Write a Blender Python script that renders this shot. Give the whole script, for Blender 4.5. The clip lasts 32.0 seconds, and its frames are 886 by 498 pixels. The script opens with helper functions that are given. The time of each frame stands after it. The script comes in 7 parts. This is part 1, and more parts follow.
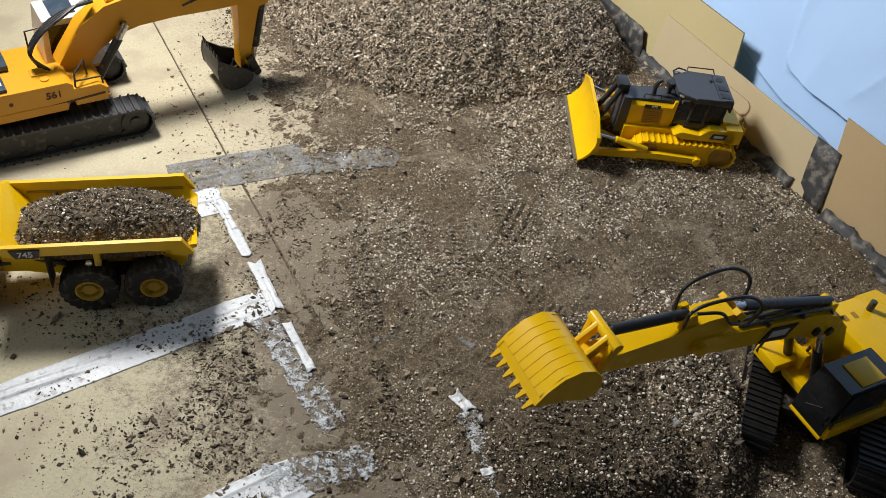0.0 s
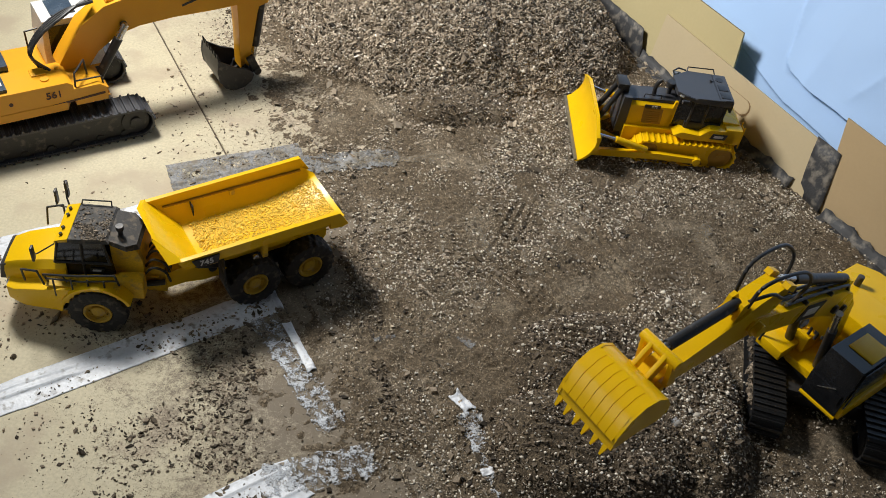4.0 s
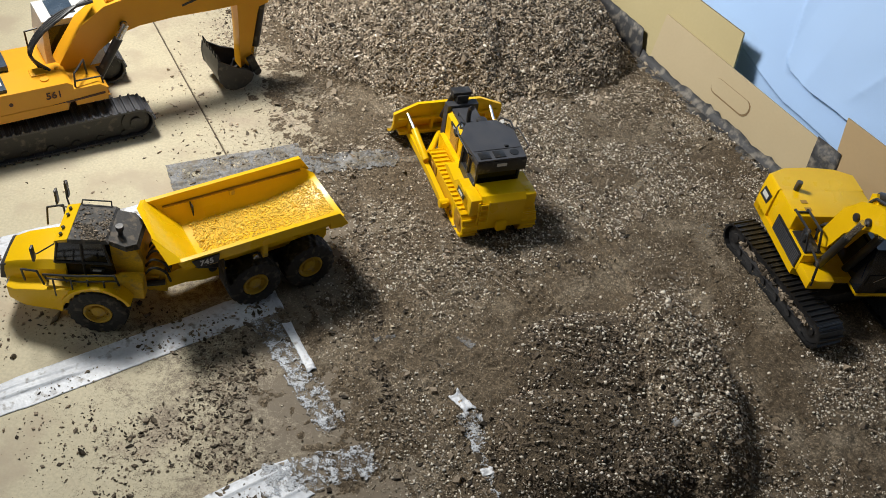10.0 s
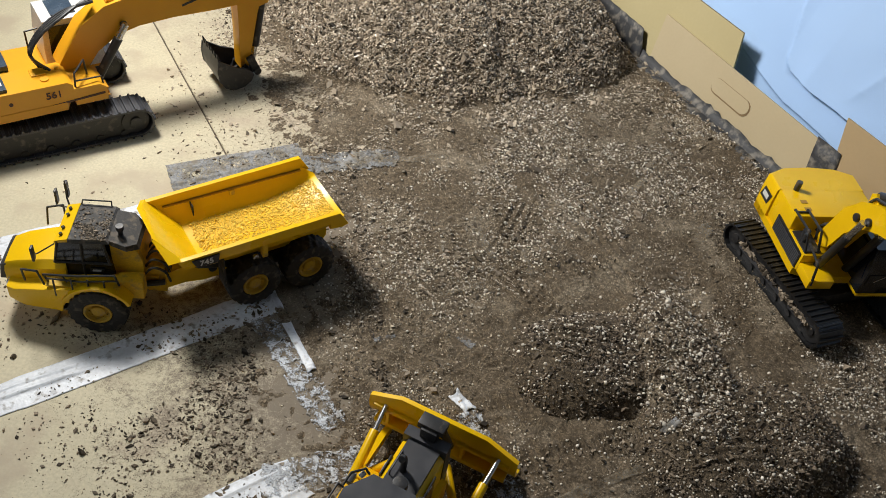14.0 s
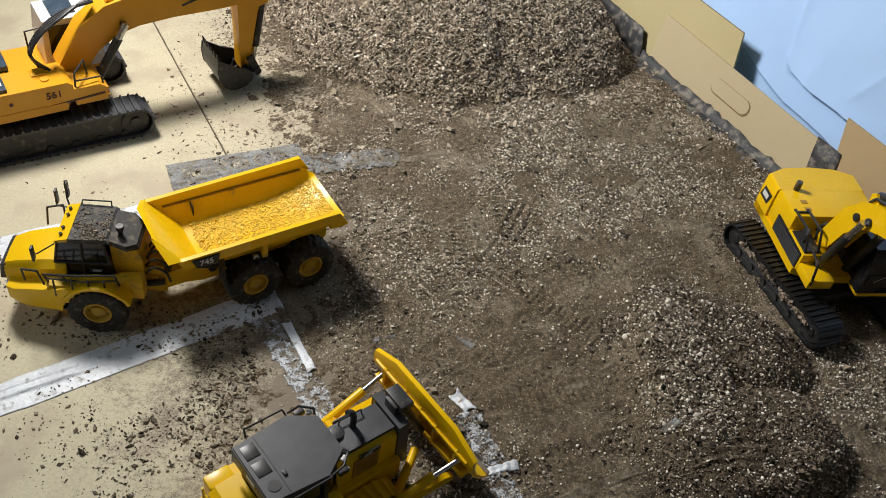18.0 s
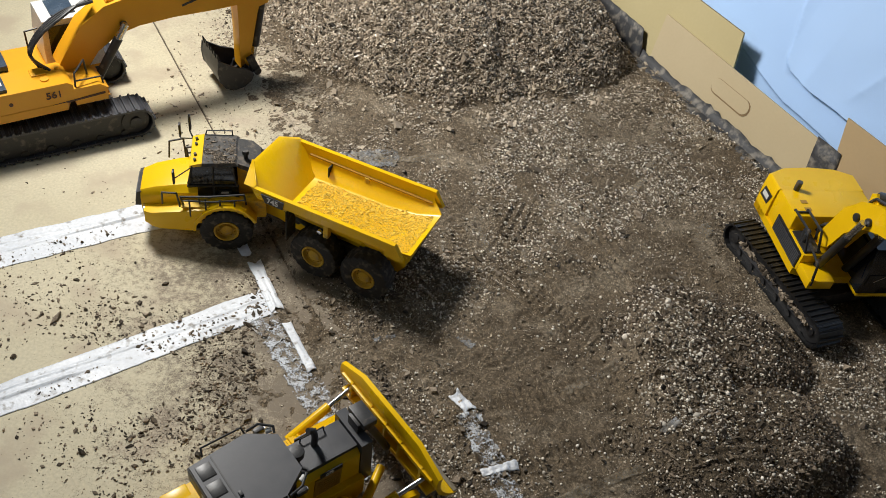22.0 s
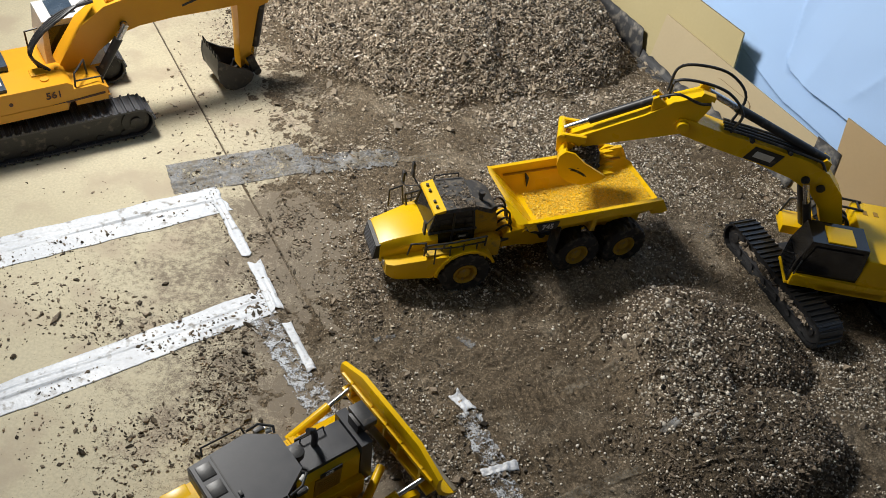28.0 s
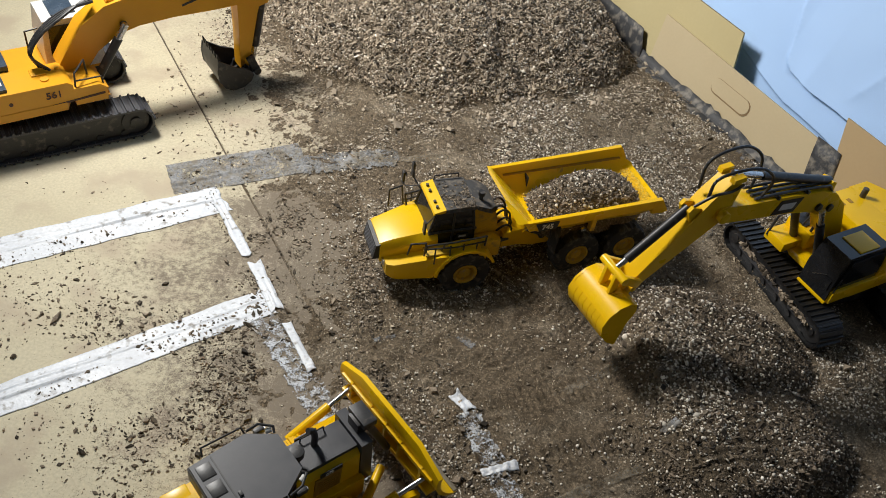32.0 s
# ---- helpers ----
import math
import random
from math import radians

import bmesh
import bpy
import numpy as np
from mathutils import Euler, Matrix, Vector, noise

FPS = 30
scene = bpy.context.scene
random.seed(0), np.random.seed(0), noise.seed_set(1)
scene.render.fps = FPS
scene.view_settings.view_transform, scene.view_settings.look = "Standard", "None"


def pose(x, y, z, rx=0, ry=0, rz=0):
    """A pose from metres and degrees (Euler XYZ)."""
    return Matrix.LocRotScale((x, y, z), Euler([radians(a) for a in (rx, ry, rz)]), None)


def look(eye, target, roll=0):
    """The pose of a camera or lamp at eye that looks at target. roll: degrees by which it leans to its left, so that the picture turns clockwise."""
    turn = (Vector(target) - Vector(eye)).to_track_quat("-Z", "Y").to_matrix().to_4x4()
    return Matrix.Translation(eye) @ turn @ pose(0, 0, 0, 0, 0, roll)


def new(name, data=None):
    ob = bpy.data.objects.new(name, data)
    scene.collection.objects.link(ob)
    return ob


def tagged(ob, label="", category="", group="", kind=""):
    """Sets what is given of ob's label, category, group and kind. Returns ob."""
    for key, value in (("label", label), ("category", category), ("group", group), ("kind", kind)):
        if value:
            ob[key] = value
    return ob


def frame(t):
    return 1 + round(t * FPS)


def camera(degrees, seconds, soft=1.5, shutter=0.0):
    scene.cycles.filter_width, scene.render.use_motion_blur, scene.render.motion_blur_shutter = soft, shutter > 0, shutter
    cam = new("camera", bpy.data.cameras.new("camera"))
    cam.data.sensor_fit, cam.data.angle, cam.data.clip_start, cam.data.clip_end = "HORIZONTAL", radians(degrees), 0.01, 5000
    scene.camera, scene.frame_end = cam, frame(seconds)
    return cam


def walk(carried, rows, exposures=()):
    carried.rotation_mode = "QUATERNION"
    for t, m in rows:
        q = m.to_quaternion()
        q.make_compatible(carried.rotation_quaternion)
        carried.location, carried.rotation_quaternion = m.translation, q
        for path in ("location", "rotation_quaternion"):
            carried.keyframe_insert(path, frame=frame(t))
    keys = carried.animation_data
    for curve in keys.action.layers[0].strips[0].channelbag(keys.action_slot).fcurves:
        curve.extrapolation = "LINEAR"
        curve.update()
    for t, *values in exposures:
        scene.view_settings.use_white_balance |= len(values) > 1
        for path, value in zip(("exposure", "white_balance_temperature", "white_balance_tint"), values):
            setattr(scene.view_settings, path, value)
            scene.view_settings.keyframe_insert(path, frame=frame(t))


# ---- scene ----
# Table-top building site: scale-model machines on a concrete floor, earth and gravel heaps,
# cardboard barriers and a hanging blue sheet. The camera stands on a stand and does not move.
cam = camera(52.9, 32.0, soft=0.65, shutter=0.0)
TILT = radians(43.72)
EYE = (0.0, 0.0, 0.9516)
VIEW = look(EYE, (0.0, math.cos(TILT), EYE[2] - math.sin(TILT)), 9.27)
walk(cam, [(0, VIEW), (32.0, VIEW)], exposures=[(0, 0.0), (32.0, 0.0)])

# ---- light: a closed room with a work lamp over the site and an added fill lamp at the left ----
world = bpy.data.worlds.new("world")
scene.world = world
world.use_nodes = True
world.node_tree.nodes["Background"].inputs[0].default_value = (0.75, 0.87, 1.0, 1)
world.node_tree.nodes["Background"].inputs[1].default_value = 0.008


def lamp(name, where, target, size, watts, colour):
    data = bpy.data.lights.new(name, "AREA")
    data.shape, data.size, data.size_y = "RECTANGLE", size[0], size[1]
    data.energy, data.color = watts, colour
    ob = new(name, data)
    ob.matrix_world = look(where, target)
    return ob


lamp("work_lamp", (-0.8, 1.42, 1.20), (1.0, 1.42, 0.0), (0.30, 0.30), 33, (1.0, 0.975, 0.93))
# added fill, no known source: brightens the near sides and the front-left floor
lamp("fill_lamp", (-1.6, 0.1, 1.15), (-0.45, 0.65, 0.0), (0.8, 0.6), 4.2, (0.85, 0.94, 1.0))


# ---- materials ----
def mat(name, a, b=None, rough=0.5, metal=0.0, scale=30.0, fine=400.0, bump=0.15, dirt=None, dirt_amount=0.0,
        dirt_scale=25.0, rough_var=0.12, spec=0.5, island=0.0, rnd=0.0, speck=0.75):
    """Two-tone surface with coarse stains, fine grain, relief and a layer of dust."""
    m = bpy.data.materials.new(name)
    m.use_nodes = True
    nt = m.node_tree
    bsdf = nt.nodes["Principled BSDF"]
    b = b or tuple(c * 0.82 for c in a)
    coord = nt.nodes.new("ShaderNodeTexCoord")

    def noise_node(s, detail=4.0):
        nd = nt.nodes.new("ShaderNodeTexNoise")
        nd.inputs["Scale"].default_value, nd.inputs["Detail"].default_value = s, detail
        nt.links.new(coord.outputs["Object"], nd.inputs["Vector"])
        return nd.outputs["Fac"]

    def ramp(fac, lo, hi):
        r = nt.nodes.new("ShaderNodeMapRange")
        r.inputs["From Min"].default_value, r.inputs["From Max"].default_value = lo, hi
        nt.links.new(fac, r.inputs["Value"])
        return r.outputs["Result"]

    def mix(fac, c1, c2, blend="MIX"):
        nd = nt.nodes.new("ShaderNodeMix")
        nd.data_type, nd.blend_type = "RGBA", blend
        for sock, v in ((nd.inputs[0], fac), (nd.inputs[6], c1), (nd.inputs[7], c2)):
            if isinstance(v, (int, float)):
                sock.default_value = v
            elif isinstance(v, tuple):
                sock.default_value = (*v, 1)
            else:
                nt.links.new(v, sock)
        return nd.outputs[2]

    coarse, grain = noise_node(scale), noise_node(fine, 2.0)
    col = mix(ramp(coarse, 0.35, 0.65), a, b)
    col = mix(ramp(grain, 0.25, 0.75), col, mix(speck, col, tuple(c * 0.7 for c in a)))
    if island:
        geo = nt.nodes.new("ShaderNodeNewGeometry")
        hsv = nt.nodes.new("ShaderNodeHueSaturation")
        nt.links.new(col, hsv.inputs["Color"])
        nt.links.new(ramp2(nt, geo.outputs["Random Per Island"], 1 - island, 1 + island), hsv.inputs["Value"])
        col = hsv.outputs["Color"]
    if rnd:
        info = nt.nodes.new("ShaderNodeObjectInfo")
        hsv = nt.nodes.new("ShaderNodeHueSaturation")
        nt.links.new(col, hsv.inputs["Color"])
        nt.links.new(ramp2(nt, info.outputs["Random"], 1 - rnd, 1 + rnd), hsv.inputs["Value"])
        col = hsv.outputs["Color"]
    if dirt:
        d = ramp(noise_node(dirt_scale, 8.0), 0.62 - 0.3 * dirt_amount, 0.74 - 0.2 * dirt_amount)
        col = mix(d, col, dirt)
    nt.links.new(col, bsdf.inputs["Base Color"])
    rr = nt.nodes.new("ShaderNodeMapRange")
    rr.inputs["To Min"].default_value, rr.inputs["To Max"].default_value = max(rough - rough_var, 0.03), min(rough + rough_var, 1)
    nt.links.new(coarse, rr.inputs["Value"])
    nt.links.new(rr.outputs["Result"], bsdf.inputs["Roughness"])
    bsdf.inputs["Metallic"].default_value = metal
    bsdf.inputs["Specular IOR Level"].default_value = spec
    if bump:
        bp = nt.nodes.new("ShaderNodeBump")
        bp.inputs["Strength"].default_value, bp.inputs["Distance"].default_value = bump, 0.002
        nt.links.new(grain, bp.inputs["Height"])
        nt.links.new(bp.outputs["Normal"], bsdf.inputs["Normal"])
    return m


def worn_through(m, scale, lo, hi):
    """Lets the ground show where the film has been rubbed away in fine patches."""
    nt = m.node_tree
    bsdf = nt.nodes["Principled BSDF"]
    coord = nt.nodes.new("ShaderNodeTexCoord")
    last = None
    for s, k in ((scale, 0.6), (scale * 5, 0.4)):
        nz = nt.nodes.new("ShaderNodeTexNoise")
        nz.inputs["Scale"].default_value, nz.inputs["Detail"].default_value, nz.inputs["Roughness"].default_value = s, 8.0, 0.7
        nt.links.new(coord.outputs["Object"], nz.inputs["Vector"])
        mul = nt.nodes.new("ShaderNodeMath")
        mul.operation = "MULTIPLY_ADD"
        mul.inputs[1].default_value, mul.inputs[2].default_value = k, 0.0
        nt.links.new(nz.outputs["Fac"], mul.inputs[0])
        if last:
            nt.links.new(last, mul.inputs[2])
        last = mul.outputs["Value"]
    r = nt.nodes.new("ShaderNodeMapRange")
    r.inputs["From Min"].default_value, r.inputs["From Max"].default_value = lo, hi
    nt.links.new(last, r.inputs["Value"])
    nt.links.new(r.outputs["Result"], bsdf.inputs["Alpha"])


def ramp2(nt, sock, lo, hi):
    r = nt.nodes.new("ShaderNodeMapRange")
    r.inputs["To Min"].default_value, r.inputs["To Max"].default_value = lo, hi
    nt.links.new(sock, r.inputs["Value"])
    return r.outputs["Result"]


RIM_PAINT = mat("dusty_rim_paint", (0.58, 0.36, 0.02), (0.50, 0.31, 0.03), rough=0.6, scale=60, bump=0.05, dirt=(0.36, 0.25, 0.08), dirt_amount=0.3, dirt_scale=120)
YELLOW = mat("yellow_paint", (0.87, 0.53, 0.003), (0.82, 0.49, 0.003), rough=0.30, scale=25, bump=0.01, speck=0.1, spec=0.35)
YELLOW_DUSTY = mat("dusty_yellow_paint", (0.82, 0.50, 0.01), (0.72, 0.45, 0.03), rough=0.6, scale=30, bump=0.08, dirt=(0.42, 0.27, 0.05), dirt_amount=0.35, dirt_scale=90)
ORANGE = mat("orange_yellow_paint", (0.82, 0.385, 0.012), (0.78, 0.36, 0.012), rough=0.42, scale=20, bump=0.01, speck=0.1)
BLACK = mat("black_plastic", (0.022, 0.022, 0.024), (0.03, 0.029, 0.029), rough=0.45, scale=60, bump=0.05, dirt=(0.10, 0.085, 0.07), dirt_amount=0.15, dirt_scale=90)
GREY = mat("dark_grey_plastic", (0.045, 0.047, 0.055), (0.06, 0.06, 0.066), rough=0.42, scale=50, bump=0.03, speck=0.2)
GREY_DUSTY = mat("dusty_grey_plastic", (0.060, 0.058, 0.056), (0.085, 0.080, 0.074), rough=0.8, scale=60, bump=0.1, dirt=(0.15, 0.127, 0.10), dirt_amount=0.45, dirt_scale=110)
RUBBER = mat("tyre_rubber", (0.018, 0.017, 0.017), (0.032, 0.029, 0.026), rough=0.8, scale=90, bump=0.2, dirt=(0.09, 0.075, 0.058), dirt_amount=0.3, dirt_scale=120)
TRACK = mat("black_track_plastic", (0.013, 0.013, 0.014), (0.02, 0.02, 0.02), rough=0.38, scale=60, bump=0.03, dirt=(0.06, 0.05, 0.04), dirt_amount=0.05, dirt_scale=140)
AMBER = mat("amber_grille_panel", (0.42, 0.22, 0.02), (0.36, 0.19, 0.02), rough=0.5, scale=40, bump=0.02, speck=0.2)
STEEL = mat("bright_steel", (0.75, 0.75, 0.76), (0.62, 0.62, 0.63), rough=0.25, metal=1.0, scale=80, bump=0.02)
WHITE = mat("white_plastic", (0.78, 0.78, 0.76), (0.70, 0.70, 0.68), rough=0.4, scale=50, bump=0.02)
SCREEN = mat("blue_grey_panel", (0.05, 0.075, 0.11), (0.07, 0.10, 0.14), rough=0.25, scale=60, bump=0.02)
BROWN = mat("brown_stripe", (0.10, 0.035, 0.01), rough=0.5)
LETTER = mat("white_lettering", (0.8, 0.8, 0.78), rough=0.5, bump=0.0)
CONCRETE = mat("concrete", (0.64, 0.57, 0.395), (0.575, 0.508, 0.345), rough=0.7, scale=7, fine=250, bump=0.12, dirt=(0.47, 0.395, 0.28), dirt_amount=0.42, dirt_scale=14)


# the left rim of the earth, from the front of the site to the back
RIM_Y = np.array([0.2, 0.556, 0.64, 0.75, 0.83, 0.92, 1.0, 1.08, 1.16, 1.25, 1.32, 1.40, 1.45, 1.65, 2.4])
RIM_X = np.array([0.08, -0.01, -0.07, -0.11, -0.13, -0.15, -0.18, -0.21, -0.22, -0.25, -0.28, -0.33, -0.375, -0.44, -0.62])


def soil_stain(m):
    """Trodden soil on the concrete: patchy brown smears that grow denser towards the earth's rim."""
    nt = m.node_tree
    bsdf = nt.nodes["Principled BSDF"]
    old_link = bsdf.inputs["Base Color"].links[0].from_socket
    geo = nt.nodes.new("ShaderNodeNewGeometry")
    sep = nt.nodes.new("ShaderNodeSeparateXYZ")
    nt.links.new(geo.outputs["Position"], sep.inputs[0])
    along = nt.nodes.new("ShaderNodeMapRange")
    along.inputs["From Min"].default_value, along.inputs["From Max"].default_value = RIM_Y[0], RIM_Y[-1]
    nt.links.new(sep.outputs["Y"], along.inputs["Value"])
    curve = nt.nodes.new("ShaderNodeValToRGB")
    stops = curve.color_ramp.elements
    for y, x in zip(RIM_Y[1:-1], RIM_X[1:-1]):
        stops.new((y - RIM_Y[0]) / (RIM_Y[-1] - RIM_Y[0])).color = (x + 0.6,) * 3 + (1,)
    stops[0].color, stops[len(stops) - 1].color = (RIM_X[0] + 0.6,) * 3 + (1,), (RIM_X[-1] + 0.6,) * 3 + (1,)
    nt.links.new(along.outputs["Result"], curve.inputs["Fac"])
    away = nt.nodes.new("ShaderNodeMath")
    away.operation = "SUBTRACT"
    nt.links.new(sep.outputs["X"], away.inputs[0])
    nt.links.new(curve.outputs["Color"], away.inputs[1])
    rise = nt.nodes.new("ShaderNodeMapRange")
    rise.inputs["From Min"].default_value, rise.inputs["From Max"].default_value = -1.06, -0.60
    rise.inputs["To Min"].default_value, rise.inputs["To Max"].default_value = -0.10, 0.27
    nt.links.new(away.outputs["Value"], rise.inputs["Value"])
    # the swept floor beyond the tape is cleaner
    dot = nt.nodes.new("ShaderNodeVectorMath")
    dot.operation = "DOT_PRODUCT"
    dot.inputs[1].default_value = (-0.573, 0.8195, 0.0)
    nt.links.new(geo.outputs["Position"], dot.inputs[0])
    swept = nt.nodes.new("ShaderNodeMapRange")
    swept.inputs["From Min"].default_value, swept.inputs["From Max"].default_value = 1.02, 1.08
    swept.inputs["To Min"].default_value, swept.inputs["To Max"].default_value = 0.075, -0.12
    nt.links.new(dot.outputs["Value"], swept.inputs["Value"])
    add = nt.nodes.new("ShaderNodeMath")
    nt.links.new(rise.outputs["Result"], add.inputs[0])
    nt.links.new(swept.outputs["Result"], add.inputs[1])
    last = add.outputs["Value"]
    for s, d, k in ((17.0, 12.0, 0.55), (120.0, 8.0, 0.7), (520.0, 3.0, 0.55)):
        nz = nt.nodes.new("ShaderNodeTexNoise")
        nz.inputs["Scale"].default_value, nz.inputs["Detail"].default_value, nz.inputs["Roughness"].default_value = s, d, 0.72
        nt.links.new(geo.outputs["Position"], nz.inputs["Vector"])
        mul = nt.nodes.new("ShaderNodeMath")
        mul.operation = "MULTIPLY_ADD"
        mul.inputs[1].default_value = k
        nt.links.new(nz.outputs["Fac"], mul.inputs[0])
        nt.links.new(last, mul.inputs[2])
        last = mul.outputs["Value"]
    cut = nt.nodes.new("ShaderNodeMapRange")
    cut.inputs["From Min"].default_value, cut.inputs["From Max"].default_value = 0.99, 1.16
    cut.inputs["To Max"].default_value = 0.88
    nt.links.new(last, cut.inputs["Value"])
    # a grey-brown film of dust close to the earth
    film = nt.nodes.new("ShaderNodeMapRange")
    film.inputs["From Min"].default_value, film.inputs["From Max"].default_value = -0.86, -0.60
    film.inputs["To Max"].default_value = 0.62
    patch = nt.nodes.new("ShaderNodeTexNoise")
    patch.inputs["Scale"].default_value, patch.inputs["Detail"].default_value, patch.inputs["Roughness"].default_value = 13.0, 9.0, 0.65
    nt.links.new(geo.outputs["Position"], patch.inputs["Vector"])
    drift = nt.nodes.new("ShaderNodeMath")
    drift.operation = "MULTIPLY_ADD"
    drift.inputs[1].default_value = 0.34
    nt.links.new(patch.outputs["Fac"], drift.inputs[0])
    speckle = nt.nodes.new("ShaderNodeTexNoise")
    speckle.inputs["Scale"].default_value, speckle.inputs["Detail"].default_value, speckle.inputs["Roughness"].default_value = 170.0, 6.0, 0.75
    nt.links.new(geo.outputs["Position"], speckle.inputs["Vector"])
    fleck = nt.nodes.new("ShaderNodeMath")
    fleck.operation = "MULTIPLY_ADD"
    fleck.inputs[1].default_value = 0.75
    nt.links.new(speckle.outputs["Fac"], fleck.inputs[0])
    nt.links.new(away.outputs["Value"], fleck.inputs[2])
    nt.links.new(fleck.outputs["Value"], drift.inputs[2])
    lower = nt.nodes.new("ShaderNodeMath")
    lower.operation = "SUBTRACT"
    lower.inputs[1].default_value = 0.545
    nt.links.new(drift.outputs["Value"], lower.inputs[0])
    nt.links.new(lower.outputs["Value"], film.inputs["Value"])
    base = nt.nodes.new("ShaderNodeMix")
    base.data_type = "RGBA"
    base.inputs[7].default_value = (0.33, 0.275, 0.205, 1)
    nt.links.new(film.outputs["Result"], base.inputs[0])
    nt.links.new(old_link, base.inputs[6])
    mixer = nt.nodes.new("ShaderNodeMix")
    mixer.data_type = "RGBA"
    mixer.inputs[7].default_value = (0.150, 0.115, 0.077, 1)
    nt.links.new(cut.outputs["Result"], mixer.inputs[0])
    nt.links.new(base.outputs[2], mixer.inputs[6])
    nt.links.new(mixer.outputs[2], bsdf.inputs["Base Color"])


soil_stain(CONCRETE)
GROUT = mat("joint_filler", (0.13, 0.10, 0.07), rough=0.95)
SOIL = mat("fine_soil", (0.170, 0.129, 0.084), (0.235, 0.184, 0.126), rough=0.95, scale=9, fine=700, bump=0.6, dirt=(0.30, 0.245, 0.175), dirt_amount=0.30, dirt_scale=13, spec=0.2)
CHIP = mat("dark_stone_chips", (0.165, 0.132, 0.095), (0.29, 0.235, 0.175), rough=0.85, scale=60, fine=600, bump=0.35, island=0.85, spec=0.3)
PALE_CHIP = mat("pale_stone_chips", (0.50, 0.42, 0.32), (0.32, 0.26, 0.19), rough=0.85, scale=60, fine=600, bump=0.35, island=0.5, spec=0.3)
GRIT = mat("tan_grit", (0.42, 0.355, 0.265), (0.23, 0.185, 0.13), rough=0.9, scale=60, fine=600, bump=0.0, island=0.75, spec=0.3)
PEBBLE = mat("white_pebbles", (0.78, 0.72, 0.62), (0.58, 0.51, 0.41), rough=0.6, scale=50, fine=500, bump=0.15, island=0.4, speck=0.3)


def granules(m, sizes, low, high, relief):
    """Sand and crumb grains: cells of random brightness at several sizes, with their own relief."""
    nt = m.node_tree
    bsdf = nt.nodes["Principled BSDF"]
    col = bsdf.inputs["Base Color"].links[0].from_socket
    coord = nt.nodes.new("ShaderNodeTexCoord")
    nrm = None
    for s in sizes:
        vor = nt.nodes.new("ShaderNodeTexVoronoi")
        vor.inputs["Scale"].default_value = s
        nt.links.new(coord.outputs["Object"], vor.inputs["Vector"])
        sep = nt.nodes.new("ShaderNodeSeparateColor")
        nt.links.new(vor.outputs["Color"], sep.inputs[0])
        pw = nt.nodes.new("ShaderNodeMath")
        pw.operation = "POWER"
        pw.inputs[1].default_value = 2.2
        nt.links.new(sep.outputs[0], pw.inputs[0])
        hsv = nt.nodes.new("ShaderNodeHueSaturation")
        nt.links.new(ramp2(nt, pw.outputs["Value"], low, high), hsv.inputs["Value"])
        nt.links.new(col, hsv.inputs["Color"])
        col = hsv.outputs["Color"]
        bp = nt.nodes.new("ShaderNodeBump")
        bp.inputs["Strength"].default_value, bp.inputs["Distance"].default_value = relief, 0.6 / s
        nt.links.new(sep.outputs[1], bp.inputs["Height"])
        if nrm:
            nt.links.new(nrm, bp.inputs["Normal"])
        nrm = bp.outputs["Normal"]
    nt.links.new(col, bsdf.inputs["Base Color"])
    nt.links.new(nrm, bsdf.inputs["Normal"])


granules(SOIL, (330.0, 900.0), 0.66, 1.38, 0.7)
# dark soil and chips whose colour also carries the shade over the front pile
SHADE_DARK_SOIL = mat("shade_darkened_soil", (0.132, 0.100, 0.064), (0.178, 0.137, 0.092), rough=0.9, scale=14, fine=700, bump=0.6, spec=0.25)
granules(SHADE_DARK_SOIL, (330.0, 900.0), 0.6, 1.5, 0.8)
SHADE_DARK_CHIP = mat("shade_darkened_stone_chips", (0.120, 0.093, 0.066), (0.215, 0.170, 0.122), rough=0.8, scale=60, fine=600, bump=0.35, island=0.8, spec=0.3)
CARD = mat("cardboard", (0.52, 0.43, 0.275), (0.49, 0.40, 0.255), rough=0.85, scale=5, fine=180, bump=0.02, spec=0.2, speck=0.12)
CARD_BACK = mat("yellowish_cardboard", (0.50, 0.425, 0.235), (0.47, 0.395, 0.215), rough=0.85, scale=5, fine=180, bump=0.02, spec=0.2, speck=0.12)
CARD_BROWN = mat("brown_cardboard", (0.46, 0.34, 0.195), (0.42, 0.31, 0.175), rough=0.85, scale=5, fine=180, bump=0.02, spec=0.2, speck=0.12)
CARD_CUT = mat("cut_cardboard_edge", (0.30, 0.20, 0.10), (0.22, 0.15, 0.08), rough=0.9, scale=120)
DUCT = mat("grey_duct_tape", (0.05, 0.051, 0.055), (0.03, 0.03, 0.033), rough=0.6, scale=25, fine=300, bump=0.4, dirt=(0.20, 0.18, 0.15), dirt_amount=0.42, dirt_scale=60)
SHEET = mat("blue_sheet", (0.46, 0.66, 0.99), (0.42, 0.62, 0.97), rough=0.75, scale=3, fine=900, bump=0.05, spec=0.2)
TAPE = mat("white_floor_tape", (0.80, 0.83, 0.87), (0.70, 0.73, 0.78), rough=0.45, scale=18, fine=200, bump=0.25, dirt=(0.22, 0.20, 0.17), dirt_amount=0.16, dirt_scale=70)
RUBBED = mat("rubbed_white_tape", (0.66, 0.69, 0.73), (0.50, 0.52, 0.54), rough=0.7, scale=40, fine=300, bump=0.3, dirt=(0.25, 0.21, 0.16), dirt_amount=0.3, dirt_scale=55)
worn_through(RUBBED, 95.0, 0.485, 0.545)
DUST = mat("pale_dust", (0.36, 0.30, 0.22), (0.29, 0.24, 0.17), rough=0.95, scale=40, fine=500, bump=0.2)
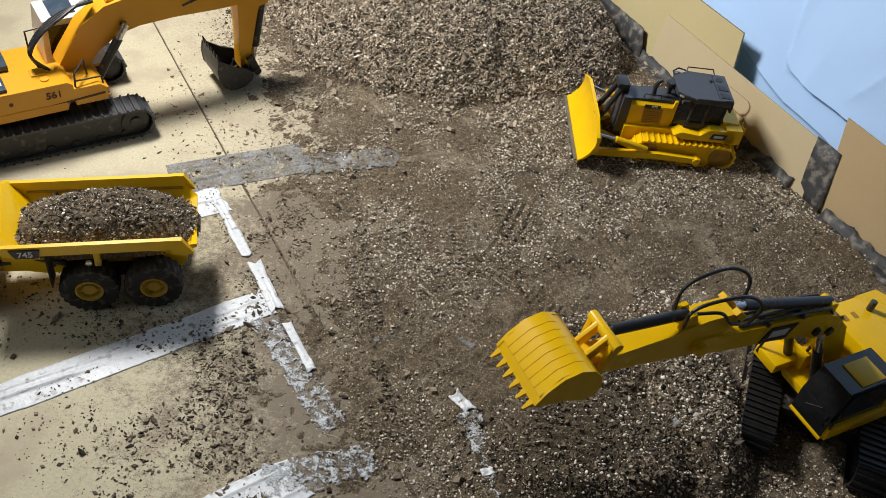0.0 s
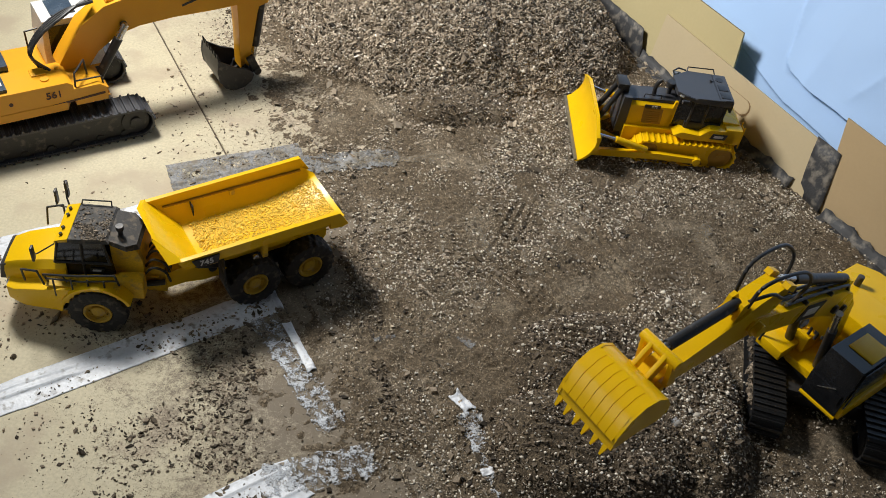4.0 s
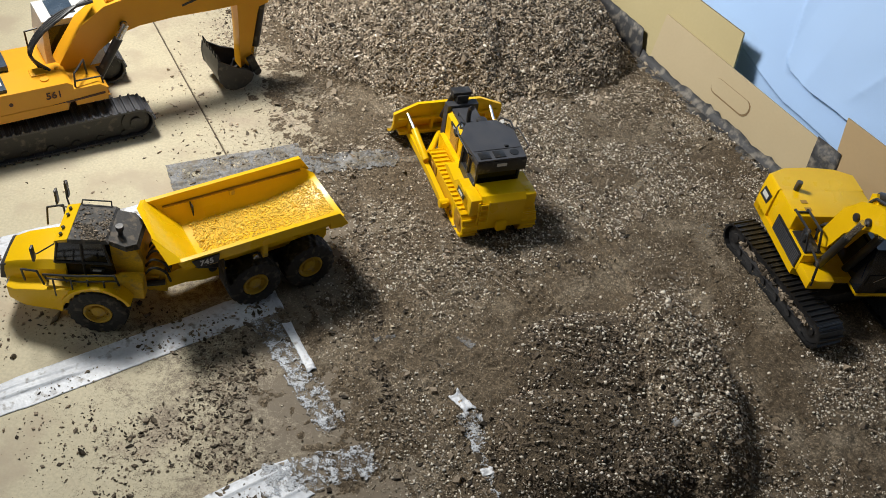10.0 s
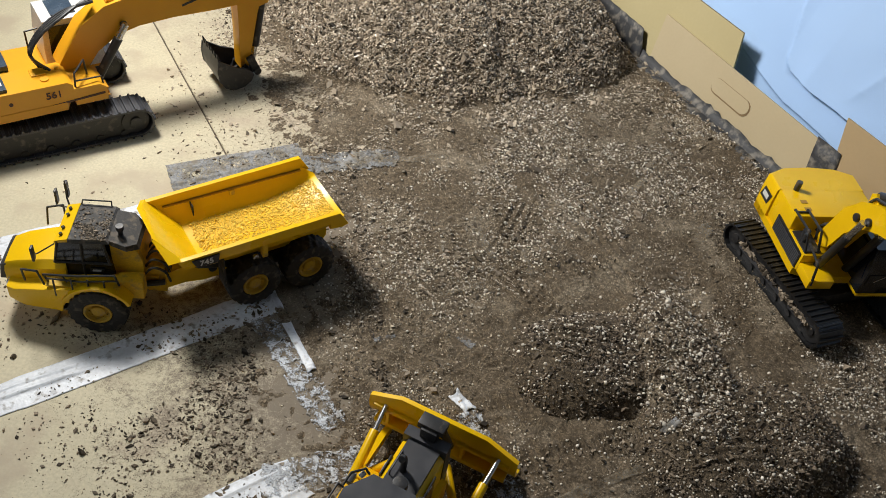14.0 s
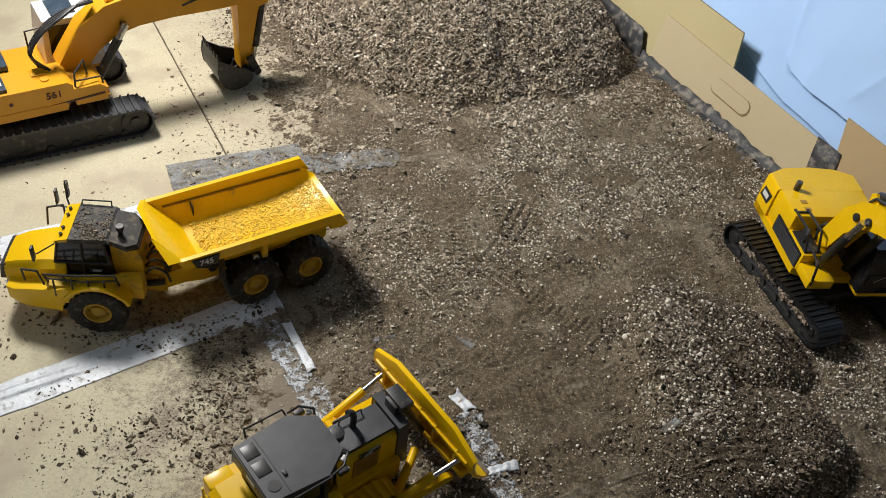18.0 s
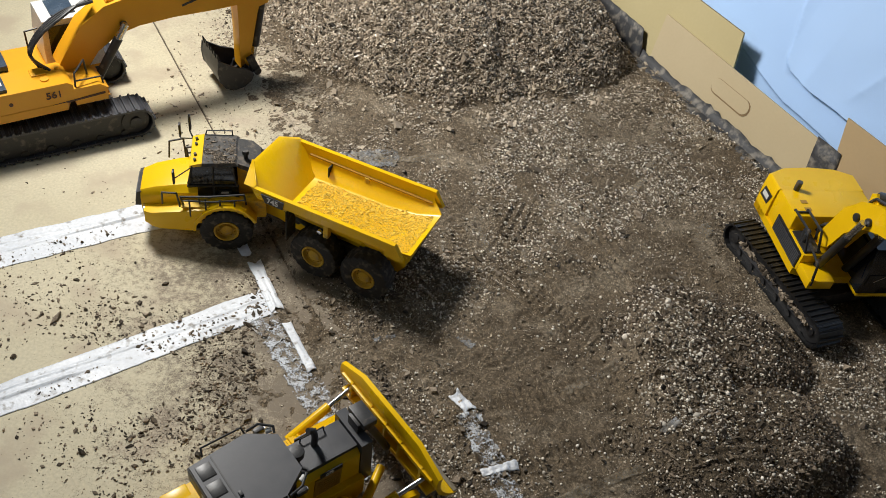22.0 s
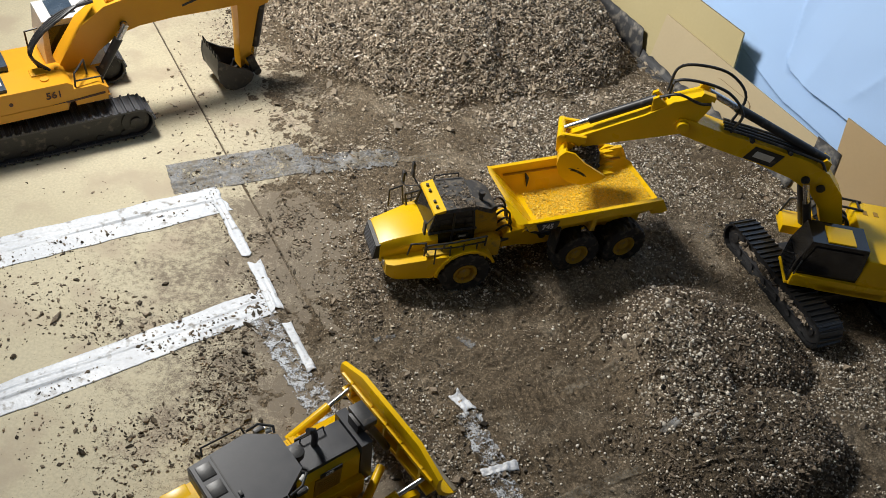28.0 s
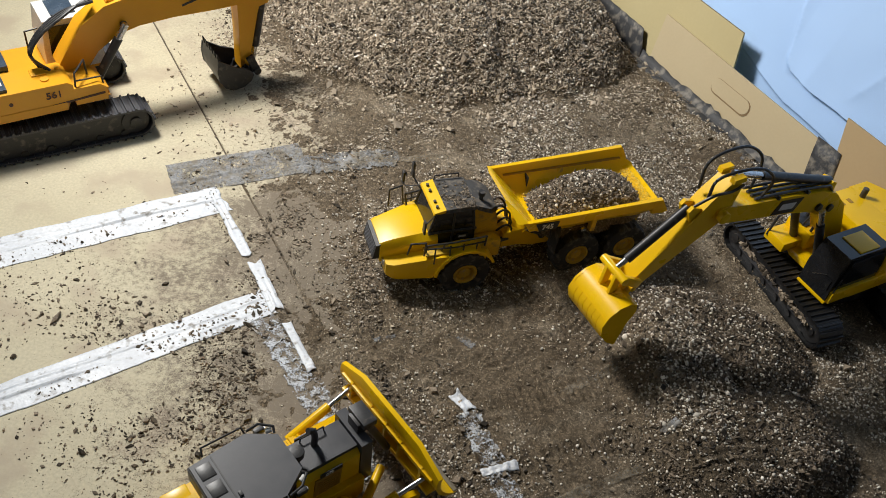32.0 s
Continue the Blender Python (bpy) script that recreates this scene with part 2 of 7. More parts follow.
worn_through(DUST, 30.0, 0.44, 0.66)
TAPE_GREY = mat("worn_grey_tape", (0.36, 0.365, 0.37), (0.28, 0.275, 0.265), rough=0.7, scale=18, fine=200, bump=0.2, dirt=(0.20, 0.175, 0.135), dirt_amount=0.55, dirt_scale=60)
worn_through(TAPE_GREY, 30.0, 0.42, 0.56)
PLASTER = mat("white_plaster", (0.40, 0.41, 0.42), rough=0.9, scale=2)


# ---- mesh helpers ----
def mesh_of(bm, name, material, smooth=40):
    me = bpy.data.meshes.new(name)
    bmesh.ops.recalc_face_normals(bm, faces=bm.faces[:])
    bm.to_mesh(me)
    bm.free()
    for m in material if isinstance(material, (list, tuple)) else [material]:
        me.materials.append(m)
    if smooth:
        me.shade_smooth()
        me.set_sharp_from_angle(angle=radians(smooth))
    return me


def part(name, bm, material, parent, label="", m=None, bevel=0.0, smooth=40):
    """One bmesh as one mesh object under a thing or a part."""
    if bevel:
        edges = [e for e in bm.edges if len(e.link_faces) == 2 and e.calc_face_angle(0) > 0.5]
        bmesh.ops.bevel(bm, geom=edges, offset=bevel, segments=2, profile=0.6, affect="EDGES", clamp_overlap=True)
    ob = new(name, mesh_of(bm, name, material, smooth))
    if parent:
        ob.parent = parent
    if m:
        ob.matrix_basis = m
    return tagged(ob, label)


def share(name, mesh, parent, m):
    ob = new(name, mesh)
    ob.parent = parent
    ob.matrix_basis = m
    return ob


def box(bm, x, y, z):
    """Adds a box between the pairs x, y and z."""
    c = [(a + b) / 2 for a, b in (x, y, z)]
    s = [abs(b - a) for a, b in (x, y, z)]
    bmesh.ops.create_cube(bm, size=1, matrix=Matrix.Translation(c) @ Matrix.Diagonal((*s, 1)))
    return bm


def boxes(*specs):
    bm = bmesh.new()
    for s in specs:
        box(bm, *s)
    return bm


def prism(bm, outline, lo, hi, axis="y"):
    """Extrudes an outline of (x, z) pairs along y, or of (x, y) pairs along z, or of (y, z) pairs along x."""
    def at(p, d):
        return {"y": (p[0], d, p[1]), "z": (p[0], p[1], d), "x": (d, p[0], p[1])}[axis]
    a = [bm.verts.new(at(p, lo)) for p in outline]
    b = [bm.verts.new(at(p, hi)) for p in outline]
    bm.faces.new(a)
    bm.faces.new(b[::-1])
    for i in range(len(a)):
        j = (i + 1) % len(a)
        bm.faces.new((a[i], b[i], b[j], a[j]))
    return bm


def prisms(*specs):
    bm = bmesh.new()
    for s in specs:
        prism(bm, *s)
    return bm


def loft(bm, rings, closed=True):
    """Joins rings of equally many points into a skin with end caps."""
    vs = [[bm.verts.new(p) for p in r] for r in rings]
    for a, b in zip(vs, vs[1:]):
        for i in range(len(a) if closed else len(a) - 1):
            j = (i + 1) % len(a)
            bm.faces.new((a[i], a[j], b[j], b[i]))
    if closed:
        bm.faces.new(vs[0][::-1])
        bm.faces.new(vs[-1])
    return bm


def rod(bm, p, q, r, n=12, r2=None):
    """Adds a round bar from p to q."""
    p, q = Vector(p), Vector(q)
    d = q - p
    m = Matrix.Translation((p + q) / 2) @ d.to_track_quat("Z", "Y").to_matrix().to_4x4()
    bmesh.ops.create_cone(bm, cap_ends=True, segments=n, radius1=r, radius2=r if r2 is None else r2, depth=d.length, matrix=m)
    return bm


def rods(*specs):
    bm = bmesh.new()
    for s in specs:
        rod(bm, *s)
    return bm


def tube(path, r, n=8, steps=5):
    """A smooth bent pipe through the points of path."""
    pts = [Vector(p) for p in path]
    ext = [2 * pts[0] - pts[1], *pts, 2 * pts[-1] - pts[-2]]
    line = []
    for i in range(1, len(ext) - 2):
        a, b, c, d = ext[i - 1:i + 3]
        for k in range(steps):
            t = k / steps
            line.append(0.5 * (2 * b + (c - a) * t + (2 * a - 5 * b + 4 * c - d) * t * t + (3 * b - a - 3 * c + d) * t ** 3))
    line.append(pts[-1])
    bm, rings = bmesh.new(), []
    up = Vector((0.13, 0.21, 0.97))
    for i, p in enumerate(line):
        t = (line[min(i + 1, len(line) - 1)] - line[max(i - 1, 0)]).normalized()
        s = t.cross(up)
        s = s.normalized() if s.length > 1e-4 else Vector((1, 0, 0))
        w = s.cross(t)
        rings.append([p + r * (math.cos(k * math.tau / n) * s + math.sin(k * math.tau / n) * w) for k in range(n)])
    return loft(bm, rings)


def bent(path, r, n=8):
    """A pipe with straight runs and sharp corners."""
    bm = bmesh.new()
    for a, b in zip(path, path[1:]):
        rod(bm, a, b, r, n)
    for p in path[1:-1]:
        bmesh.ops.create_icosphere(bm, subdivisions=1, radius=r * 1.02, matrix=Matrix.Translation(p))
    return bm


def lettering(name, text, size, material, parent, m, label=""):
    """Raised letters in the built-in font, flat in the xy plane of m."""
    cu = bpy.data.curves.new(name, "FONT")
    cu.body, cu.size, cu.extrude, cu.align_x, cu.align_y = text, size, 0.0003, "CENTER", "CENTER"
    cu.offset = size * 0.02
    tmp = bpy.data.objects.new(name, cu)
    scene.collection.objects.link(tmp)
    me = bpy.data.meshes.new_from_object(tmp.evaluated_get(bpy.context.evaluated_depsgraph_get()))
    bpy.data.objects.remove(tmp)
    me.materials.clear()
    me.materials.append(material)
    ob = new(name, me)
    ob.parent = parent
    ob.matrix_basis = m
    return tagged(ob, label)


def thing(name, m, label, category, group="", kind=""):
    """An Empty at the base of a thing, to carry its parts."""
    ob = new(name)
    ob.empty_display_size = 0.02
    ob.matrix_basis = m
    return tagged(ob, label, category, group, kind)


def side(x, z, y, ry=0, s=0):
    """A pose on a side face that looks to +y (y > 0, or s = 1) or -y."""
    return Matrix.Translation((x, y, z)) @ (Matrix(((-1, 0, 0, 0), (0, 0, 1, 0), (0, 1, 0, 0), (0, 0, 0, 1))) if (s or y) > 0 else
                                             Matrix(((1, 0, 0, 0), (0, 0, -1, 0), (0, 1, 0, 0), (0, 0, 0, 1)))) @ pose(0, 0, 0, 0, 0, ry)


def badge(name, w, h, parent, m, label):
    """A dark slanted plate with a plain pale bar and a yellow wedge."""
    bm = prisms(([(-w / 2, -h / 2), (w / 2 - h * 0.3, -h / 2), (w / 2, h / 2), (-w / 2 + h * 0.3, h / 2)], 0, 0.0008, "z"))
    ob = part(name, bm, BLACK, parent, label, m)
    bm = prisms(([(-w * 0.3, -h * 0.2), (w * 0.24, -h * 0.2), (w * 0.28, h * 0.24), (-w * 0.26, h * 0.24)], 0.0008, 0.0013, "z"))
    part("badge_bar", bm, LETTER, ob)
    return ob
# ---- the room ----
def ground_noise(x, y, seed=0, octaves=5, first=3.0, gain=0.5):
    """Smooth value noise on arrays, built from hashed lattice values."""
    total, amp, f = np.zeros_like(x), 1.0, first
    for o in range(octaves):
        xi, yi = np.floor(x * f), np.floor(y * f)
        u, v = x * f - xi, y * f - yi
        u, v = u * u * (3 - 2 * u), v * v * (3 - 2 * v)

        def h(a, b):
            n = np.sin(a * 127.1 + b * 311.7 + (seed + o) * 74.7) * 43758.5453
            return n - np.floor(n)
        total += amp * ((h(xi, yi) * (1 - u) + h(xi + 1, yi) * u) * (1 - v) + (h(xi, yi + 1) * (1 - u) + h(xi + 1, yi + 1) * u) * v - 0.5)
        amp, f = amp * gain, f * 2.03
    return total


def bump2(x, y, cx, cy, sx, sy, turn=0.0, power=2.0):
    """A rounded mound of height one."""
    c, s = math.cos(turn), math.sin(turn)
    u, v = ((x - cx) * c + (y - cy) * s) / sx, (-(x - cx) * s + (y - cy) * c) / sy
    return np.exp(-(u * u + v * v) ** (power / 2))


def cover(x, y):
    """How thick the earth lies, in metres, before mounds; below zero the bare floor shows."""
    d = x - np.interp(y, RIM_Y, RIM_X)
    n = ground_noise(x, y, 3, 7, 14.0, 0.84)
    lay = np.clip(d, -0.25, 0.22) * 0.030 + 0.0042 * n
    lay = lay + 0.0008
    thin = bump2(x, y, -0.215, 0.975, 0.07, 0.10, 0.25) * 0.0026 + bump2(x, y, -0.09, 0.72, 0.05, 0.07) * 0.001
    v = (x - JOINT.x) * V.x + (y - JOINT.y) * V.y
    fill = 0.0024 * np.exp(-(v / 0.003) ** 2) * np.clip((1.17 - y) * 12, 0, 1)
    return lay - thin + fill


# the foot of the back heap round its middle: degrees and metres
HEAP_MID = (-0.08, 1.74)
FOOT_A = np.array([-180, -165, -146, -128, -112, -98, -85, -72, -58, -42, -25, 0, 40, 90, 135, 180])
FOOT_R = np.array([0.40, 0.39, 0.375, 0.385, 0.385, 0.385, 0.382, 0.37, 0.36, 0.39, 0.42, 0.46, 0.5, 0.5, 0.5, 0.40])


def heap(x, y):
    """The large heap at the back and the base of the pile in front of the digger."""
    n = ground_noise(x, y, 11, 5, 4.0, 0.55)
    a, r = np.degrees(np.arctan2(y - HEAP_MID[1], x - HEAP_MID[0])), np.hypot(x - HEAP_MID[0], y - HEAP_MID[1])
    d = np.interp(a, FOOT_A, FOOT_R) - r + 0.035 * ground_noise(x, y, 13, 4, 9.0, 0.6)
    lumps = 0.016 * ground_noise(x, y, 17, 4, 9.0, 0.6)
    back = np.where(d > 0, 0.16 * (1 - np.exp(-np.maximum(d, 0) / 0.17)) + lumps * np.clip(d / 0.06, 0, 1), 0)
    front = 0.050 * bump2(x, y, 0.352, 0.785, 0.068, 0.165, 0.22, 6.0)
    ridge = 0.008 * bump2(x, y, 0.20, 1.00, 0.12, 0.03, 0.15)
    gap = -((x - 0.309) * V.x + (y - 1.69) * V.y)
    back = back * np.clip(gap / 0.06 - 0.15, 0, 1) ** 0.7
    return np.maximum(back, 0) + np.maximum(front * (1 + 0.3 * n), 0) + ridge


def ruts(x, y):
    """Shallow crawler prints on the scraped ground."""
    def lane(cx, cy, turn, length, width, pitch, depth):
        c, s = math.cos(turn), math.sin(turn)
        u, v = (x - cx) * c + (y - cy) * s, -(x - cx) * s + (y - cy) * c
        m = np.clip(1.5 - np.abs(u) / length * 1.5, 0, 1) * np.clip(4 - np.abs(v) / width * 4, 0, 1)
        return m * depth * np.sin(u * math.tau / pitch)
    def grooves(cx, cy, turn, length, width, pitch, depth):
        c, s = math.cos(turn), math.sin(turn)
        u, v = (x - cx) * c + (y - cy) * s, -(x - cx) * s + (y - cy) * c
        u = u + 0.02 * ground_noise(x, y, 61, 2, 9.0)
        m = np.clip(3 - np.abs(u) / length * 3, 0, 1) * np.clip(3 - np.abs(v) / width * 3, 0, 1)
        return m * depth * np.sin(v * math.tau / pitch + 2 * ground_noise(u * 0.3, v, 62, 2, 20.0))
    c, s = math.cos(0.55), math.sin(0.55)
    u, v = x * c + y * s, -x * s + y * c
    scrape = ground_noise(u * 0.05, v, 51, 3, 70.0, 0.6) * bump2(x, y, 0.22, 0.72, 0.20, 0.16, 0.5, 4.0) * 0.0030
    return (scrape + grooves(0.135, 0.935, -0.58, 0.08, 0.05, 0.014, 0.0026) + grooves(0.28, 0.965, -0.9, 0.09, 0.045, 0.014, 0.0022)
            + grooves(0.10, 1.06, 1.3, 0.09, 0.03, 0.014, 0.002) + grooves(0.24, 1.10, 2.0, 0.10, 0.03, 0.014, 0.002)
            + 1.8 * (lane(0.17, 0.74, 0.42, 0.16, 0.02, 0.010, 0.0011) + lane(0.21, 0.66, 0.42, 0.16, 0.02, 0.010, 0.0011)
                     + lane(0.02, 1.02, 1.75, 0.16, 0.018, 0.010, 0.001) + lane(0.10, 1.03, 1.75, 0.16, 0.018, 0.010, 0.001)
                     + lane(0.17, 0.90, 2.6, 0.12, 0.02, 0.010, 0.001)))


def soil_height(x, y):
    flat = cover(x, y)
    rough = ground_noise(x, y, 7, 4, 60.0, 0.6)
    up = heap(x, y)
    return flat + up + rough * (0.0012 + 0.0035 * np.clip(up / 0.05, 0, 1)) * (flat + up > -0.004) + ruts(x, y) * (up < 0.02)


def grid_mesh(name, xs, ys, height, material, keep=None):
    X, Y = np.meshgrid(xs, ys)
    Z = height(X, Y)
    co = np.stack([X, Y, Z], -1).reshape(-1, 3)
    nx, ny = len(xs), len(ys)
    i = (np.arange(ny - 1)[:, None] * nx + np.arange(nx - 1)[None, :]).ravel()
    quads = np.stack([i, i + 1, i + nx + 1, i + nx], -1)
    if keep is not None:
        k = keep(X, Y, Z).ravel()
        quads = quads[k[quads].any(1)]
        used, quads = np.unique(quads, return_inverse=True)
        co, quads = co[used], quads.reshape(-1, 4)
    return raw_mesh(name, co, quads, material)


def raw_mesh(name, co, faces, material, smooth=True):
    me = bpy.data.meshes.new(name)
    n, k = faces.shape
    me.vertices.add(len(co))
    me.vertices.foreach_set("co", np.asarray(co, np.float32).ravel())
    me.loops.add(n * k)
    me.loops.foreach_set("vertex_index", faces.astype(np.int32).ravel())
    me.polygons.add(n)
    me.polygons.foreach_set("loop_start", (np.arange(n) * k).astype(np.int32))
    me.polygons.foreach_set("loop_total", np.full(n, k, np.int32))
    me.update(calc_edges=True)
    me.materials.append(material)
    if smooth:
        me.shade_smooth()
    else:
        me.shade_flat()
    return me


def flake_template(n=4):
    """A thin many-sided plate with a narrower top."""
    a = [k * math.tau / n for k in range(n)]
    v = [(math.cos(t), math.sin(t), -1) for t in a] + [(0.86 * math.cos(t), 0.86 * math.sin(t), 1) for t in a]
    f = [(0, k + 1, k) for k in range(1, n - 1)] + [(n, n + k, n + k + 1) for k in range(1, n - 1)]
    for k in range(n):
        j = (k + 1) % n
        f += [(k, j, n + j), (k, n + j, n + k)]
    return np.array(v, float), np.array(f)


def ball_template():
    """A rounded pebble of twenty faces."""
    bm = bmesh.new()
    bmesh.ops.create_icosphere(bm, subdivisions=1, radius=1.0)
    bm.verts.index_update()
    v, f = np.array([p.co[:] for p in bm.verts]), np.array([[p.index for p in q.verts] for q in bm.faces])
    bm.free()
    return v, f


def grit(name, pts, sizes, material, rng):
    """Sand grains as small four-sided stones."""
    n = len(pts)
    v = rng.normal(0, 1, (n, 4, 3))
    v /= np.linalg.norm(v, axis=2, keepdims=True)
    v = v * sizes[:, None, None] * np.array([1.0, 1.0, 0.7]) + pts[:, None, :] + np.array([0, 0, 0.0003])
    f = np.array([(0, 1, 2), (0, 3, 1), (1, 3, 2), (2, 3, 0)])
    return raw_mesh(name, v.reshape(-1, 3), (f[None] + (np.arange(n) * 4)[:, None, None]).reshape(-1, 3), material, smooth=False)


def scatter(name, pts, sizes, flat, material, rng, shard=True, tilt=0.45):
    """Many loose stones in one mesh: thin angular flakes or blunt pebbles at pts."""
    tv, tf = flake_template() if shard else ball_template()
    n, k = len(pts), len(tv)
    if shard:
        r = rng.uniform(0.55, 1.35, (n, k // 2, 1))
        v = np.repeat(tv[None], n, 0) * np.concatenate([np.concatenate([r, r, np.ones_like(r)], 2)] * 2, 1)
        v[:, :, 2] += rng.normal(0, 0.25, (n, k))
    else:
        v = np.repeat(tv[None], n, 0) * (1.0 + 0.45 * (rng.random((n, k, 1)) - 0.5))
    long, wide = ((0.85, 1.6), (0.45, 0.9)) if shard else ((0.85, 1.2), (0.75, 1.05))
    v *= (sizes[:, None] * np.stack([rng.uniform(*long, n), rng.uniform(*wide, n), flat * rng.uniform(0.6, 1.3, n)], -1))[:, None, :]
    a, b, c = rng.uniform(0, math.tau, n), rng.normal(0, tilt, n), rng.normal(0, tilt, n)
    ca, sa, cb, sb, cc, sc = np.cos(a), np.sin(a), np.cos(b), np.sin(b), np.cos(c), np.sin(c)
    R = np.stack([np.stack([ca * cb, ca * sb * sc - sa * cc, ca * sb * cc + sa * sc], -1),
                  np.stack([sa * cb, sa * sb * sc + ca * cc, sa * sb * cc - ca * sc], -1),
                  np.stack([-sb, cb * sc, cb * cc], -1)], 1)
    up = np.zeros((n, 1, 3))
    up[:, 0, 2] = sizes * (0.15 + 0.35 * np.abs(sb))
    v = np.einsum("nij,nkj->nki", R, v) + pts[:, None, :] + up
    f = (tf[None] + (np.arange(n) * k)[:, None, None]).reshape(-1, 3)
    return raw_mesh(name, v.reshape(-1, 3), f, material, smooth=not shard)


# concrete slabs, with a joint between them
U = Vector((0.568, -0.823, 0)).normalized()   # along the joint
V = Vector((-U.y, U.x, 0))                    # across it
JOINT = Vector((-0.498, 1.306, 0))
floor = tagged(new("floor", mesh_of(boxes(((-3.2, 3.2), (-2.0, 3.6), (-0.16, -0.0022))), "floor", GROUT)), "dark filler bed beneath worn tan concrete slabs", "floor", kind="structure")
ang = math.atan2(U.y, U.x)
for v0, v1 in ((-6.0, -1.05), (-1.05, 0.0), (0.0, 6.0)):
    bm = boxes(((-6, 6), (v0 + 0.0015, v1 - 0.0015), (-0.06, 0.0)))
    bmesh.ops.bevel(bm, geom=bm.edges[:], offset=0.001, segments=2, affect="EDGES")
    bm.transform(Matrix.Translation(JOINT) @ pose(0, 0, 0, 0, 0, math.degrees(ang)))
    for co, no in (((3.2, 0, 0), (1, 0, 0)), ((-3.2, 0, 0), (-1, 0, 0)), ((0, 3.6, 0), (0, 1, 0)), ((0, -2.0, 0), (0, -1, 0))):
        bmesh.ops.bisect_plane(bm, geom=bm.verts[:] + bm.edges[:] + bm.faces[:], plane_co=co, plane_no=no, clear_outer=True)
    part("concrete_slab", bm, CONCRETE, floor)

for nm, spec in (("wall_north", ((-3.2, 3.2), (3.6, 3.7), (0, 2.5))), ("wall_south", ((-3.2, 3.2), (-2.1, -2.0), (0, 2.5))),
                 ("wall_west", ((-3.3, -3.2), (-2.1, 3.7), (0, 2.5))), ("wall_east", ((3.2, 3.3), (-2.1, 3.7), (0, 2.5)))):
    tagged(new(nm, mesh_of(boxes(spec), nm, PLASTER)), "plain white plaster wall of the room", "wall", kind="structure")
tagged(new("ceiling", mesh_of(boxes(((-3.3, 3.3), (-2.1, 3.7), (2.5, 2.6))), "ceiling", PLASTER)), "plain white ceiling", "ceiling", kind="structure")

# earth
step = 0.0031
earth = new("ground", grid_mesh("ground", np.arange(-0.72, 1.05, step), np.arange(0.38, 2.35, step), soil_height, SOIL, lambda x, y, z: (z > -0.003) & ((x - 0.309) * V.x + (y - 1.69) * V.y < 0.03)))
tagged(earth, "brown sandy soil spread over the floor, heaped at the back", "soil", kind="structure")

rng = np.random.default_rng(5)


def strewn(n, x0, x1, y0, y1, weight):
    """Random places on the soil, thinned out by a weight function."""
    x, y = rng.uniform(x0, x1, n), rng.uniform(y0, y1, n)
    k = rng.random(n) < weight(x, y)
    x, y = x[k], y[k]
    return np.stack([x, y, np.maximum(soil_height(x, y), 0)], -1)


def on_wall_side(x, y):
    """Inside the barrier line."""
    return (x - 0.309) * V.x + (y - 1.69) * V.y < 0.0


def heap_weight(x, y):
    return np.clip(heap(x, y) / 0.012 - 0.3, 0, 1) * on_wall_side(x, y)


def foot_weight(x, y):
    """Stones rolled off the heap's foot, thinning out over the yard."""
    a, r = np.degrees(np.arctan2(y - HEAP_MID[1], x - HEAP_MID[0])), np.hypot(x - HEAP_MID[0], y - HEAP_MID[1])
    d = r - np.interp(a, FOOT_A, FOOT_R)
    n = ground_noise(x, y, 23, 4, 16.0, 0.7)
    return np.exp(-np.clip(d, 0, 1) / 0.09) * (d > -0.02) * np.clip(0.35 + 2.2 * n, 0.02, 1) * on_wall_side(x, y)


def yard_weight(x, y):
    d = x - np.interp(y, RIM_Y, RIM_X)
    n = ground_noise(x, y, 21, 5, 8.0, 0.68)
    bare = 1 - 0.85 * np.clip(1.4 * bump2(x, y, 0.17, 0.80, 0.14, 0.19, -0.4, 4.0), 0, 1)
    return np.clip(d * 6 + 0.30, 0.0, 1) * np.clip(0.30 + 2.4 * n, 0.03, 1) * bare * on_wall_side(x, y)


def grit_weight(x, y):
    d = x - np.interp(y, RIM_Y, RIM_X)
    n = ground_noise(x, y, 27, 5, 6.0, 0.7)
    bare = 1 - 0.6 * np.clip(1.4 * bump2(x, y, 0.17, 0.80, 0.14, 0.19, -0.4, 4.0), 0, 1)
    return np.clip(d * 4 + 0.5, 0.0, 1) * np.clip(0.55 + 1.6 * n, 0.08, 1) * bare * (heap(x, y) < 0.02) * on_wall_side(x, y)


def rim_weight(x, y):
    d = x - np.interp(y, RIM_Y, RIM_X)
    n = ground_noise(x, y, 31, 4, 12.0)
    return np.exp(-(np.clip(-d, 0, 1) / 0.22) ** 1.3) * np.clip(0.22 + 2.6 * n, 0.015, 1) * (d < 0.06) * np.clip((1.07 + 0.573 * x - 0.8195 * y) * 20, np.clip(0.45 + 3 * d, 0.08, 0.4), 1)


def stuff(name, mesh, label, category):
    return tagged(new(name, mesh), label, category, kind="stuff")


p = strewn(230000, -0.62, 0.62, 0.45, 2.1, heap_weight)
# the low front chips take the darker tone, painting in the shaded hollow
low = p[p[:, 1] < 1.05]
stuff("pile_chips", scatter("pile_chips", low, np.minimum(rng.gamma(1.2, 0.0009, len(low)), 0.0045) + 0.0007, 0.2, SHADE_DARK_CHIP, rng, True, 0.6), "dark stone chips covering the low front pile, its shade put into their colour", "gravel")
p = p[p[:, 1] >= 1.05]
stuff("heap_chips", scatter("heap_chips", p, np.minimum(rng.gamma(1.1, 0.0013, len(p)), 0.006) + 0.0008, 0.2, CHIP, rng, True, 0.65), "brown and grey stone chips lying on the soil heaps", "gravel")
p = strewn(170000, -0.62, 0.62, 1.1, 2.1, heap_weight)
